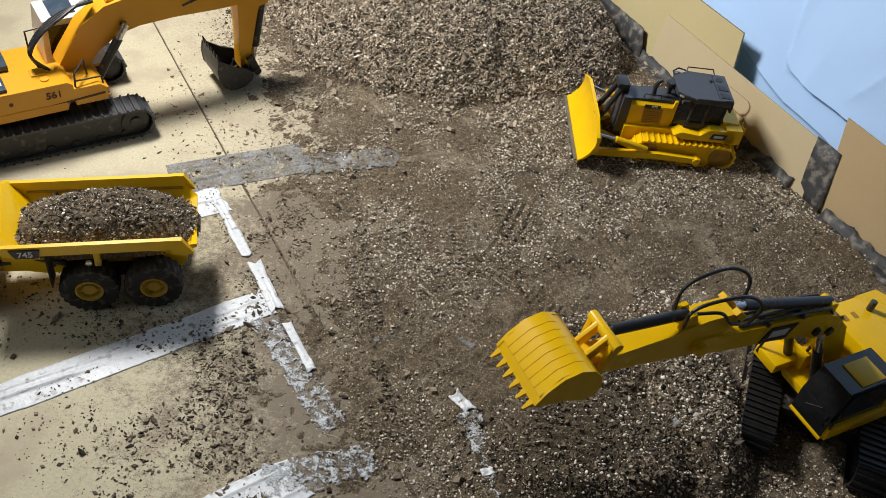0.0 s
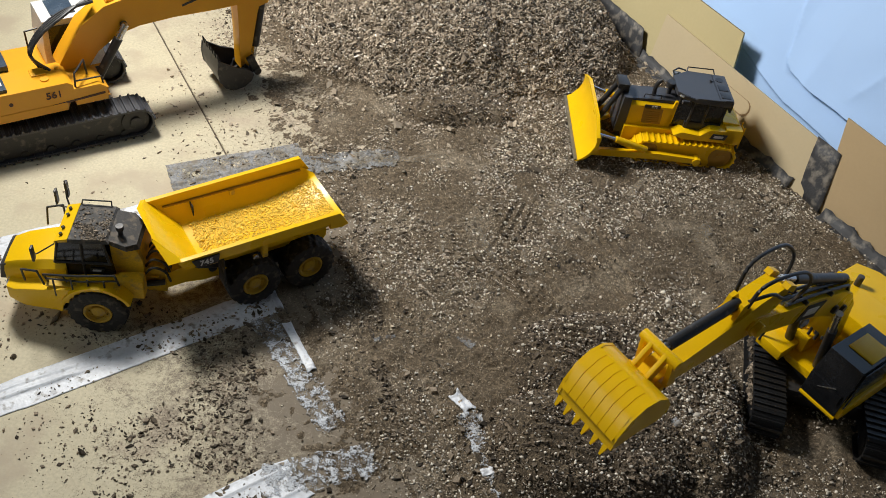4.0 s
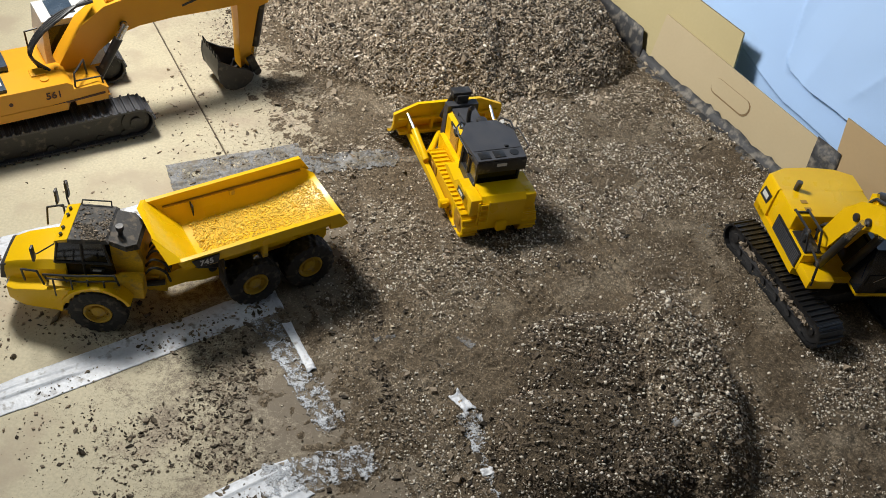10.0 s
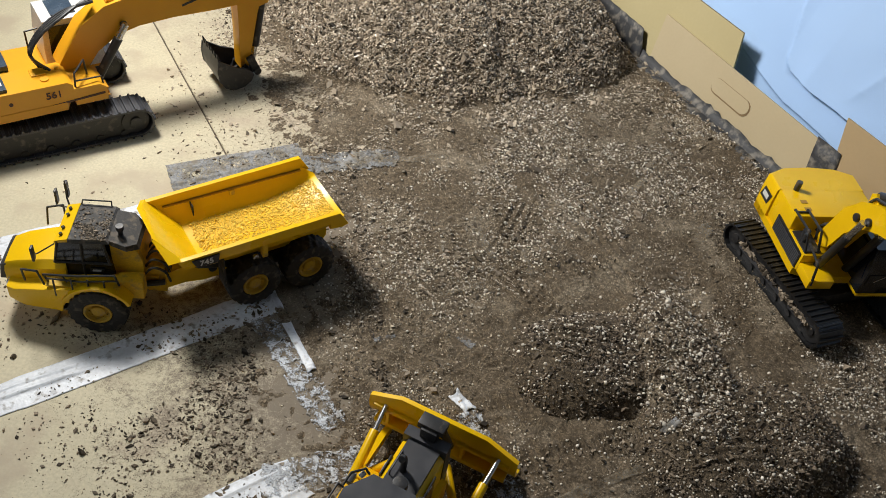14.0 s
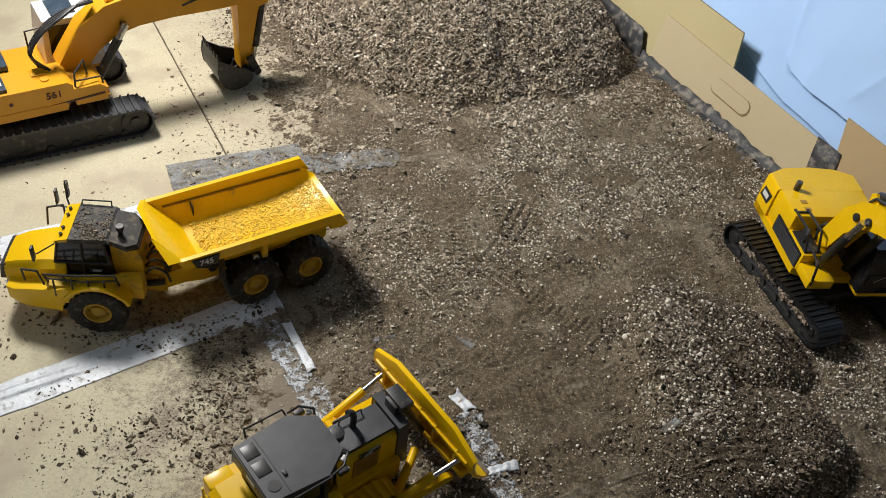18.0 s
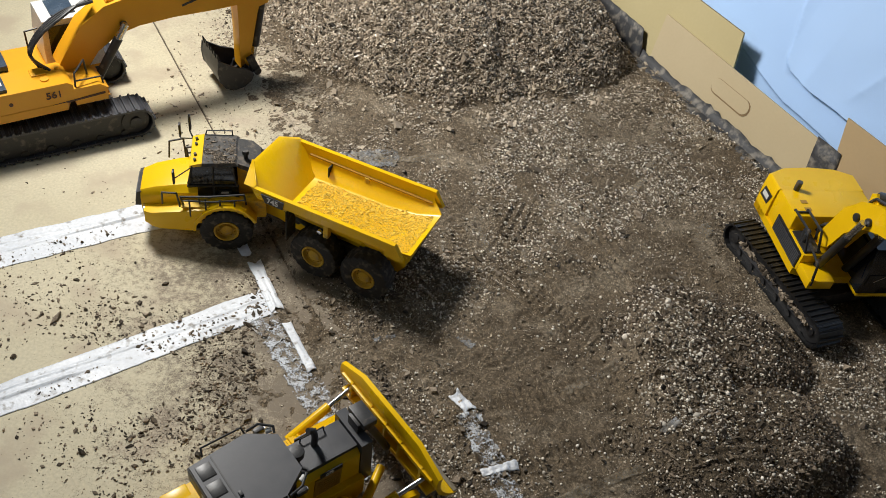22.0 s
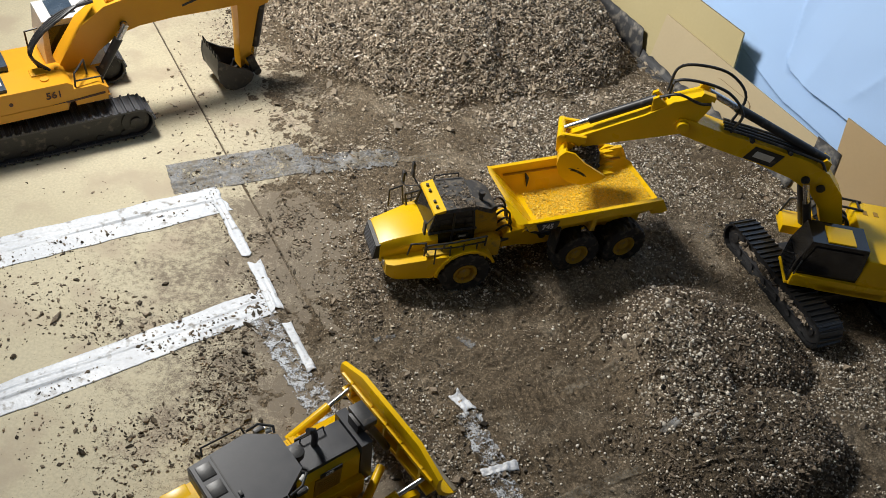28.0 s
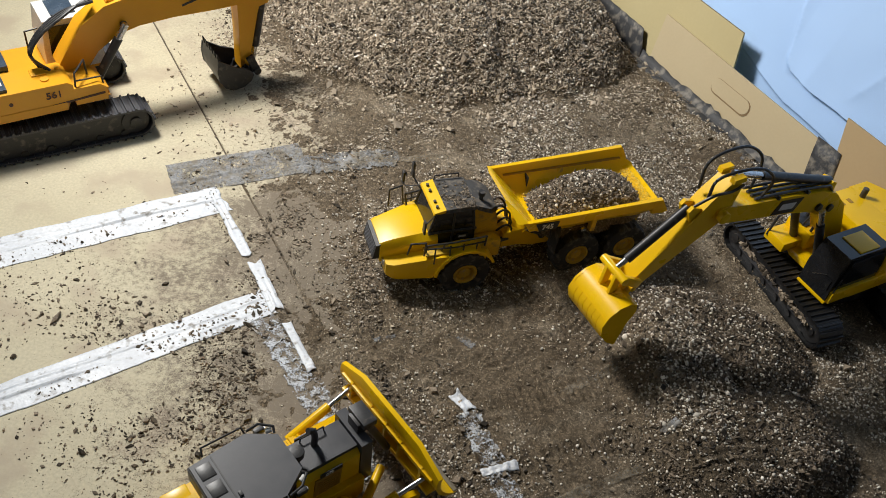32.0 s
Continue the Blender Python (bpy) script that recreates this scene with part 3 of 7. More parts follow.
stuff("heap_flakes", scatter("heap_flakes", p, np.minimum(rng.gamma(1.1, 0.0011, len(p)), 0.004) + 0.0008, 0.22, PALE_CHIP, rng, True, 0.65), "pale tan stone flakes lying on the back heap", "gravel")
p = strewn(75000, -0.62, 0.65, 0.45, 2.1, heap_weight)
stuff("heap_pebbles", scatter("heap_pebbles", p, rng.gamma(1.3, 0.0006, len(p)) + 0.0007, 0.55, PEBBLE, rng, False), "pale cream pebbles lying on the soil heaps", "gravel")
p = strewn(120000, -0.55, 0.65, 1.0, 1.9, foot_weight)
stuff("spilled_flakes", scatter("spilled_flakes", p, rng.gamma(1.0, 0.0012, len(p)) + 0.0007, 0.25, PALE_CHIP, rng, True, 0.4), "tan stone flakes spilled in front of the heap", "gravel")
p = strewn(90000, -0.55, 0.95, 0.4, 1.75, yard_weight)
stuff("yard_chips", scatter("yard_chips", p, rng.gamma(1.0, 0.0010, len(p)) + 0.0006, 0.25, CHIP, rng, True, 0.3), "small dark stone chips strewn over packed soil", "gravel")
p = strewn(170000, -0.55, 0.95, 0.4, 1.75, yard_weight)
stuff("yard_pebbles", scatter("yard_pebbles", p, np.minimum(rng.gamma(0.8, 0.0007, len(p)), 0.0021) + 0.0005, 0.6, PEBBLE, rng, False), "small pale pebbles strewn over packed soil", "gravel")
p = strewn(330000, -0.5, 0.8, 0.45, 1.6, grit_weight)
stuff("yard_grit", grit("yard_grit", p, rng.gamma(1.6, 0.00046, len(p)) + 0.0005, GRIT, rng), "tan and brown grit worked into the packed soil", "gravel")
p = strewn(430000, -0.8, 0.1, 0.4, 1.75, rim_weight)
stuff("floor_crumbs", scatter("floor_crumbs", p, rng.gamma(0.8, 0.0008, len(p)) + 0.0004, 0.4, CHIP, rng, True, 0.3), "dark crumbs of soil scattered on the bare concrete", "gravel")


# ---- floor tape ----
def tape_strip(name, a, b, width, material, label, seed, wear=0.0, lift=0.0006, ragged=0.003):
    """A crinkled strip of tape from a to b, worn through in places."""
    a, b = Vector((*a, 0)), Vector((*b, 0))
    d = (b - a)
    shred = wear > 0.4
    cell = 0.0013 if shred else 0.0020
    n, k = max(int(d.length / cell), 4), max(int(width / cell), 4)
    w = d.normalized().cross(Vector((0, 0, 1)))
    e, f = np.meshgrid(np.linspace(-0.5, 0.5, k + 1), np.linspace(0, 1, n + 1))
    s = f * d.length
    off = e * (width + ragged * 2 * ground_noise(s, s * 0 + seed, seed, 4, 30.0))
    s = s + (f - 0.5) * 2 * np.clip(np.abs(f - 0.5) * 10 - 4, 0, 1) * ragged * 4 * ground_noise(off, off * 0 + 3.3, seed + 5, 4, 60.0)
    x, y = a.x + d.x / d.length * s + w.x * off, a.y + d.y / d.length * s + w.y * off
    base = np.maximum(soil_height(x, y), 0) if lift > 0.0007 else np.zeros_like(x)
    fold = np.exp(-np.abs(e - 0.08 - 0.16 * np.sin(s * 7 + seed)) / 0.03) * 0.0050 * np.clip(0.4 + 2 * ground_noise(s, s * 0, seed + 2, 2, 8.0), 0, 1)
    fold += np.exp(-np.abs(e + 0.22 + 0.10 * np.sin(s * 11)) / 0.02) * 0.0026
    z = base + lift + (0 if shred else fold * (np.abs(e) < 0.46) + 0.0005 * np.maximum(ground_noise(x, y, seed, 3, 50.0), -0.6))
    i = (np.arange(n)[:, None] * (k + 1) + np.arange(k)[None, :]).ravel()
    q = np.stack([i, i + 1, i + k + 2, i + k + 1], -1)
    hole = ground_noise(x, y, seed + 11, 4, 170.0 if shred else 45.0, 0.8) + (0.5 * (np.abs(e) > 0.4) if wear > 0.1 else 0)
    q = q[(hole.ravel()[q].mean(1) < 0.95 - wear)]
    ob = new(name, raw_mesh(name, np.stack([x, y, z], -1).reshape(-1, 3), q, material))
    sol = ob.modifiers.new("thickness", "SOLIDIFY")
    sol.thickness, sol.offset = 0.0003, 1
    return tagged(ob, label, "floor tape", "tape lines on the floor")


tape_strip("floor_tape", (-0.80, 0.715), (-0.355, 1.027), 0.064, TAPE, "white crinkled tape strip stuck on the concrete", 2)
tape_strip("floor_tape", (-0.66, 0.475), (-0.228, 0.835), 0.050, TAPE, "white crinkled tape strip stuck on the concrete", 4)
tape_strip("floor_tape", (-0.30, 0.415), (-0.125, 0.565), 0.062, TAPE, "white torn tape strip with soil on its end", 6, 0.05, 0.0008)
tape_strip("floor_tape", (-0.170, 0.548), (-0.036, 0.606), 0.050, RUBBED, "white tape end trodden over with soil", 7, 0.45, 0.0022)
tape_strip("floor_tape", (-0.372, 1.036), (-0.286, 0.915), 0.015, TAPE, "narrow white tape strip along the floor joint", 8, 0.12, 0.0016)
tape_strip("floor_tape", (-0.272, 0.904), (-0.214, 0.815), 0.018, TAPE, "narrow white tape strip along the floor joint", 9, 0.2, 0.0020)
tape_strip("floor_tape", (-0.197, 0.796), (-0.145, 0.722), 0.013, TAPE, "narrow white tape strip along the floor joint", 12, 0.05, 0.0026)
tape_strip("floor_tape", (-0.232, 0.800), (-0.098, 0.640), 0.042, RUBBED, "white tape worn to patches and trodden over", 13, 0.50, 0.0016)
tape_strip("floor_tape", (-0.445, 1.050), (-0.255, 1.160), 0.078, TAPE_GREY, "worn grey tape patch beside the soil", 15, 0.0, 0.0008, 0.0015)
tape_strip("floor_tape", (-0.26, 1.135), (-0.10, 1.195), 0.050, TAPE_GREY, "worn grey tape running under the soil", 22, 0.55, 0.0016, 0.003)
tape_strip("floor_tape", (0.043, 0.722), (0.070, 0.694), 0.020, TAPE, "small scrap of white tape on scraped soil", 16, 0.25, 0.0014)
tape_strip("floor_tape", (0.066, 0.690), (0.140, 0.560), 0.034, RUBBED, "white tape rubbed thin over scraped soil", 17, 0.55, 0.0014)
tape_strip("floor_tape", (0.088, 0.606), (0.138, 0.628), 0.014, TAPE, "small scrap of white tape on scraped soil", 18, 0.2, 0.0020)
tape_strip("floor_tape", (0.041, 0.822), (0.066, 0.800), 0.014, TAPE_GREY, "small scrap of grey tape on the soil", 19, 0.3, 0.0014)
tape_strip("floor_tape", (0.318, 0.704), (0.326, 0.690), 0.020, TAPE_GREY, "small scrap of grey tape on scraped soil", 20, 0.2, 0.0014)
tape_strip("floor_tape", (-0.077, 0.788), (-0.043, 0.805), 0.007, TAPE_GREY, "thin sliver of grey tape on the soil", 21, 0.0, 0.0014)


# shallow scrapes where paler dust lies bare
for i, (a, b, w) in enumerate((((0.185, 0.742), (0.268, 0.815), 0.012), ((0.187, 0.585), (0.335, 0.675), 0.012), ((0.41, 1.10), (0.43, 1.15), 0.018), ((0.05, 1.045), (0.075, 0.985), 0.016),
                               ((0.115, 1.02), (0.14, 0.955), 0.010), ((-0.16, 1.17), (-0.02, 1.215), 0.016), ((0.005, 0.89), (0.075, 0.93), 0.014), ((0.20, 1.09), (0.26, 1.16), 0.012), ((0.30, 1.19), (0.35, 1.30), 0.014))):
    ob = tape_strip("scrape_mark", a, b, w, DUST, "pale dusty scrape on the packed soil", 40 + i, 0.35, 0.0012, 0.004)
    ob["category"], ob["group"] = "scrape mark", "scrapes on the soil"


dust = []
for a, b, w in (((-0.80, 0.715), (-0.350, 1.030), 0.062), ((-0.66, 0.475), (-0.230, 0.833), 0.046), ((-0.30, 0.43), (-0.10, 0.60), 0.05), ((-0.372, 1.036), (-0.143, 0.712), 0.03), ((-0.44, 1.065), (-0.25, 1.185), 0.10), ((-0.40, 1.10), (-0.20, 1.20), -0.09)):
    a, b = np.array(a), np.array(b)
    t = rng.random(420)
    k = rng.random(420) < np.clip(0.3 + 2.6 * ground_noise(t * 0.5, t * 0, 71, 3, 12.0), 0.05, 1)
    t = t[k]
    q = a + t[:, None] * (b - a)
    nrm = np.array([b[1] - a[1], a[0] - b[0]]) / np.linalg.norm(b - a)
    o = np.where(rng.random(len(t)) < 0.6, rng.normal(0.1, 0.07, len(t)), rng.normal(0.42, 0.1, len(t))) * w
    q = q + nrm * o[:, None]
    dust.append(np.column_stack([q, np.full(len(q), 0.0012)]))
p = np.concatenate(dust)
stuff("tape_crumbs", scatter("tape_crumbs", p, rng.gamma(0.8, 0.0006, len(p)) + 0.0004, 0.35, CHIP, rng, True, 0.3), "dark crumbs of soil lying on the white tape", "gravel")


# ---- cardboard barrier ----
def wall_point(s, out=0.0, z=0.0):
    """A place s metres along the barrier's foot from its back end, out metres behind it."""
    p = Vector((0.309, 1.69, 0)) + U * s + V * out
    return Vector((p.x, p.y, z))




def panel(name, out, lean, outline, label, material):
    """A leaning corrugated board. Its outline is given along the foot and up the board."""
    bm = bmesh.new()
    prism(bm, outline, 0, 0.004, "z")
    m = Matrix(((U.x, 0, V.x, 0), (U.y, 0, V.y, 0), (0, 1, 0, 0), (0, 0, 0, 1)))
    p = wall_point(0, out)
    ob = thing(name, Matrix.Translation(p) @ m @ pose(0, 0, 0, lean, 0, 0), label, "cardboard", "cardboard barrier panels")
    part("board", bm, material, ob, "", bevel=0.0006)
    return ob
back = panel("cardboard_panel", 0.006, 16, [(-0.75, 0.0), (0.29, 0.0), (0.235, 0.168), (-0.75, 0.168)], "tan corrugated cardboard board leaning behind the front flap", CARD_BACK)
bm = bmesh.new()
for k in range(164):
    x = -0.748 + k * 0.006
    prism(bm, [(x, 0.0006), (x + 0.003, 0.0034), (x + 0.0042, 0.0034), (x + 0.0012, 0.0006)], 0.1678, 0.1692, "y")
part("fluted_edge", bm, CARD_CUT, back, "dark corrugated flutes along the cut top edge")
front = panel("cardboard_panel", 0.0, 15, [(0.075, 0.0), (0.525, 0.0), (0.492, 0.107), (0.06, 0.112)], "tan cardboard flap with an oval carrying-handle cut", CARD)
grip = [(0.287 + 0.036 * c + 0.014 * a, 0.066 + 0.014 * b) for c, a, b in
        [(1, math.cos(t), math.sin(t)) for t in np.linspace(-math.pi / 2, math.pi / 2, 9)] + [(-1, math.cos(t), math.sin(t)) for t in np.linspace(math.pi / 2, 3 * math.pi / 2, 9)]]
# dark oval shifted down and right: the flap's shadow edge put in as colour
part("handle_slot", prisms(([(0.287 + (x - 0.287) * 1.03 + 0.0012, 0.066 + (z - 0.066) * 1.12 - 0.0012) for x, z in grip], -0.0008, 0.001, "z")), CARD_CUT, front, "dark oval rim of the handle cut, painting the flap's shadow edge")
part("handle_flap", prisms((grip, -0.0016, 0.001, "z")), CARD, front, "pressed-in oval cardboard flap", bevel=0.0005)
right = panel("cardboard_panel", 0.004, 13, [(0.56, 0.0), (1.9, 0.0), (1.9, 0.165), (0.507, 0.165)], "tan corrugated cardboard board beside the taped gap", CARD_BROWN)


def foot_tape(s0, s1, seed):
    """Grey tape along the foot of the boards, half on the floor."""
    n = int((s1 - s0) / 0.012)
    r = np.random.default_rng(seed)
    rows = []
    for i in range(n + 1):
        s = s0 + (s1 - s0) * i / n
        h, w = 0.026 + r.normal(0, 0.0022), 0.024 + r.normal(0, 0.0022)
        rows.append([wall_point(s, -w, 0.0065), wall_point(s, -w * 0.5, 0.009 + r.normal(0, 0.0006)), wall_point(s, -0.004, 0.0095), wall_point(s, -0.003 + 0.0009, 0.012), wall_point(s, h * 0.26 - 0.003, h)])
    bm = bmesh.new()
    loft(bm, rows, closed=False)
    ob = new("tape_strip", mesh_of(bm, "tape_strip", DUCT))
    sol = ob.modifiers.new("thickness", "SOLIDIFY")
    sol.thickness, sol.offset = 0.0006, 0
    return tagged(ob, "dark grey duct tape along the foot of the cardboard", "tape", "grey tape on the barrier")


foot_tape(-0.75, 0.49, 3)
foot_tape(0.57, 1.9, 4)
bm = bmesh.new()
loft(bm, [[wall_point(s, 0.001 + h * 0.24 + 0.0015 * math.sin(40 * s + 60 * h), h) for s in (0.512 + k * 0.009 - h * 0.28 for k in range(7))] for h in (0.004, 0.02, 0.05, 0.08, 0.108)], closed=False)
ob = new("tape_strip", mesh_of(bm, "tape_strip", DUCT))
ob.modifiers.new("thickness", "SOLIDIFY").thickness = 0.0006
tagged(ob, "creased grey duct tape bridging the gap between cardboard boards", "tape", "grey tape on the barrier")

patch = new("tape_strip", mesh_of(loft(bmesh.new(), [[wall_point(x + 0.004 * math.sin(9 * h * 60 + x * 90), -0.007 + h * 0.268 - 0.0012 * math.sin(x * 220 + h * 90), h) for x in np.linspace(-0.16, 0.055 - h * 0.35, 16)] for h in (0.004, 0.016, 0.03, 0.046, 0.062)], closed=False), "tape_strip", DUCT))
patch.modifiers.new("thickness", "SOLIDIFY").thickness = 0.0006
tagged(patch, "wide grey duct tape patch at the heap's edge", "tape", "grey tape on the barrier")

# ---- blue sheet ----
ss = np.concatenate([np.linspace(-1.3, -0.1, 50), np.linspace(-0.09, 0.9, 260), np.linspace(0.92, 2.2, 50)])
hh = np.concatenate([np.linspace(0, 0.24, 190), np.linspace(0.245, 1, 60)])
S, Hh = np.meshgrid(ss, hh)
out = 0.075 + 0.42 * Hh ** 1.15
fold = 0.012 * ground_noise(S * 0.9 + Hh * 0.8, Hh * 1.2, 41, 4, 3.0, 0.55)
# pleats: the cloth above each line stands proud and falls back higher up
for xs, hs, a, reach in (((-0.3, 0.185, 0.351, 0.461, 0.62), (0.14, 0.099, 0.066, 0.061, 0.03), 0.007, 0.03), ((0.30, 0.329, 0.40, 0.453, 0.60, 1.2), (0.125, 0.110, 0.106, 0.106, 0.101, 0.11), 0.016, 0.07)):
    q = Hh - np.interp(S, xs, hs)
    fade = np.clip((S - xs[0]) * 14, 0, 1) * np.clip((xs[-1] - S) * 14, 0, 1)
    fold += fade * a * np.where(q > 0, np.exp(-q / reach), np.exp(q / 0.0035))
q = S - np.interp(Hh, (0.10, 0.19, 0.30), (0.322, 0.278, 0.25))
fold += 0.0045 * np.exp(-np.abs(q) / np.where(q > 0, 0.018, 0.004)) * np.clip((Hh - 0.10) * 60, 0, 1) * np.clip((0.30 - Hh) * 10, 0, 1)
fold += 0.004 * np.exp(-np.abs(S - 0.47 - 0.5 * (Hh - 0.15)) / 0.02) * np.clip((Hh - 0.12) * 40, 0, 1) * np.clip((0.24 - Hh) * 14, 0, 1)
sheet_p = np.stack([0.309 + U.x * S + V.x * (out - fold), 1.69 + U.y * S + V.y * (out - fold), 0.004 + 1.15 * Hh], -1).reshape(-1, 3)
nh, ns = S.shape
i = (np.arange(nh - 1)[:, None] * ns + np.arange(ns - 1)[None, :]).ravel()
sheet = new("sheet", raw_mesh("sheet", sheet_p, np.stack([i, i + 1, i + ns + 1, i + ns], -1), SHEET))
sheet.modifiers.new("thickness", "SOLIDIFY").thickness = 0.0012
tagged(sheet, "pale blue creased cloth sheet hanging behind the cardboard", "sheet")
# ---- crawler tracks, shared by the three crawler machines ----
def track_path(length, height, n):
    """n places and turns round an upright oval loop, centred lengthwise, standing on z = 0."""
    r = height / 2
    run = length - height
    total = 2 * run + math.tau * r
    for i in range(n):
        d = total * i / n
        if d < run:
            yield -run / 2 + d, 0.0, 180.0
        elif d < run + math.pi * r:
            a = (d - run) / r
            yield run / 2 + r * math.sin(a), r - r * math.cos(a), 180 - math.degrees(a)
        elif d < 2 * run + math.pi * r:
            yield run / 2 - (d - run - math.pi * r), height, 0.0
        else:
            a = (d - 2 * run - math.pi * r) / r
            yield -run / 2 - r * math.sin(a), r + r * math.cos(a), -math.degrees(a)


def crawler(parent, y0, y1, length, height, n, frame_mat, shoe_mat, x0=0.0, label="", grouser=0.003, hub_mat=None, rail=None):
    """One crawler track: side frame, rollers, sprocket and separate shoes."""
    lo, hi = sorted((y0, y1))
    mid, w = (lo + hi) / 2, hi - lo
    r = height / 2
    run = length - height
    t = 0.0032
    bm = prisms(([(x0 - run / 2, t * 1.5), (x0 + run / 2, t * 1.5), (x0 + run / 2 + r * 0.6, r), (x0 + run / 2, height - t * 2.2), (x0 - run / 2, height - t * 2.2), (x0 - run / 2 - r * 0.6, r)], mid - w * 0.30, mid + w * 0.30))
    tr = part("track", bm, frame_mat, parent, label, bevel=0.001)
    hub_mat = hub_mat or frame_mat
    outer = hi if hi > 0 else lo
    sgn = 1 if outer > 0 else -1
    for x in (x0 - run / 2, x0 + run / 2):
        bm = rods(((x, mid - w * 0.36, r), (x, mid + w * 0.36, r), r * 0.78, 20), ((x, mid - w * 0.42, r), (x, mid + w * 0.42, r), r * 0.32, 14))
        part("sprocket", bm, hub_mat, tr, bevel=0.0008)
    k = 6
    for j in range(k):
        x = x0 - run / 2 + run * (j + 0.5) / k
        part("roller", rods(((x, mid - w * 0.36, t + r * 0.22), (x, mid + w * 0.36, t + r * 0.22), r * 0.22, 12)), hub_mat, tr)
    if rail:
        part("side_rail", boxes(((x0 - run * 0.42, x0 + run * 0.42), (outer - sgn * 0.006, outer - sgn * 0.001), (height * 0.44, height * 0.60))), rail, tr, bevel=0.0008)
    pitch = (2 * run + math.tau * r) / n
    prof = [(-pitch * 0.48, -t), (pitch * 0.48, -t), (pitch * 0.48, 0), (pitch * 0.1, 0), (pitch * 0.04, grouser), (-pitch * 0.16, grouser), (-pitch * 0.22, 0), (-pitch * 0.48, 0)]
    bm = prisms((prof, -w / 2, w / 2))
    me = mesh_of(bm, "track_shoe", shoe_mat)
    for x, z, a in track_path(length, height - 2 * grouser, n):
        share("track_shoe", me, tr, Matrix.Translation((x0 + x, mid, z + grouser)) @ pose(0, 0, 0, 0, a, 0))
    return tr


# ---- articulated dump truck ----
TYRE_R, TYRE_W = 0.0375, 0.032
HITCH = 0.1596


def loft_open(bm, rings):
    """A skin of closed rings, left open at both ends."""
    vs = [[bm.verts.new(p) for p in r] for r in rings]
    for a, b in zip(vs, vs[1:]):
        for i in range(len(a)):
            j = (i + 1) % len(a)
            bm.faces.new((a[i], a[j], b[j], b[i]))
    return bm


def wheel_meshes():
    bm = bmesh.new()
    prof = [(-0.5, 0.48), (-0.5, 0.84), (-0.43, 0.955), (-0.28, 0.975), (-0.12, 0.98), (0.0, 0.98), (0.12, 0.98), (0.28, 0.975), (0.43, 0.955), (0.5, 0.84), (0.47, 0.52), (0.40, 0.48)]
    n = 132
    rings = []
    for y, r in prof:
        ring = []
        for i in range(n):
            # chevron lugs, half a pitch apart on the two shoulders
            lug = (i + (3 if y > 0 else 0) + round(abs(y) * 5)) % 6 < 3 and 0.05 < abs(y) < 0.45
            a, k = math.tau * i / n, r + (0.045 if lug else 0)
            ring.append((k * TYRE_R * math.cos(a), y * TYRE_W, k * TYRE_R * math.sin(a)))
        rings.append(ring)
    loft_open(bm, rings)
    tyre = mesh_of(bm, "tyre", RUBBER)
    bm = bmesh.new()
    rings = []
    for y, r in [(-0.3, 0.49), (0.40, 0.49), (0.46, 0.48), (0.46, 0.42), (0.28, 0.38), (0.24, 0.27), (0.36, 0.23), (0.40, 0.12), (0.40, 0.01)]:
        rings.append([(r * TYRE_R * math.cos(a), y * TYRE_W, r * TYRE_R * math.sin(a)) for a in np.linspace(0, math.tau, 28, endpoint=False)])
    loft(bm, rings)
    rim = mesh_of(bm, "rim", RIM_PAINT)
    bm = bmesh.new()
    for k in range(10):
        a = math.tau * k / 10
        rod(bm, (0.32 * TYRE_R * math.cos(a), 0.27 * TYRE_W, 0.32 * TYRE_R * math.sin(a)), (0.32 * TYRE_R * math.cos(a), 0.34 * TYRE_W, 0.32 * TYRE_R * math.sin(a)), 0.0011, 6)
    bolts = mesh_of(bm, "wheel_nuts", RIM_PAINT)
    return tyre, rim, bolts


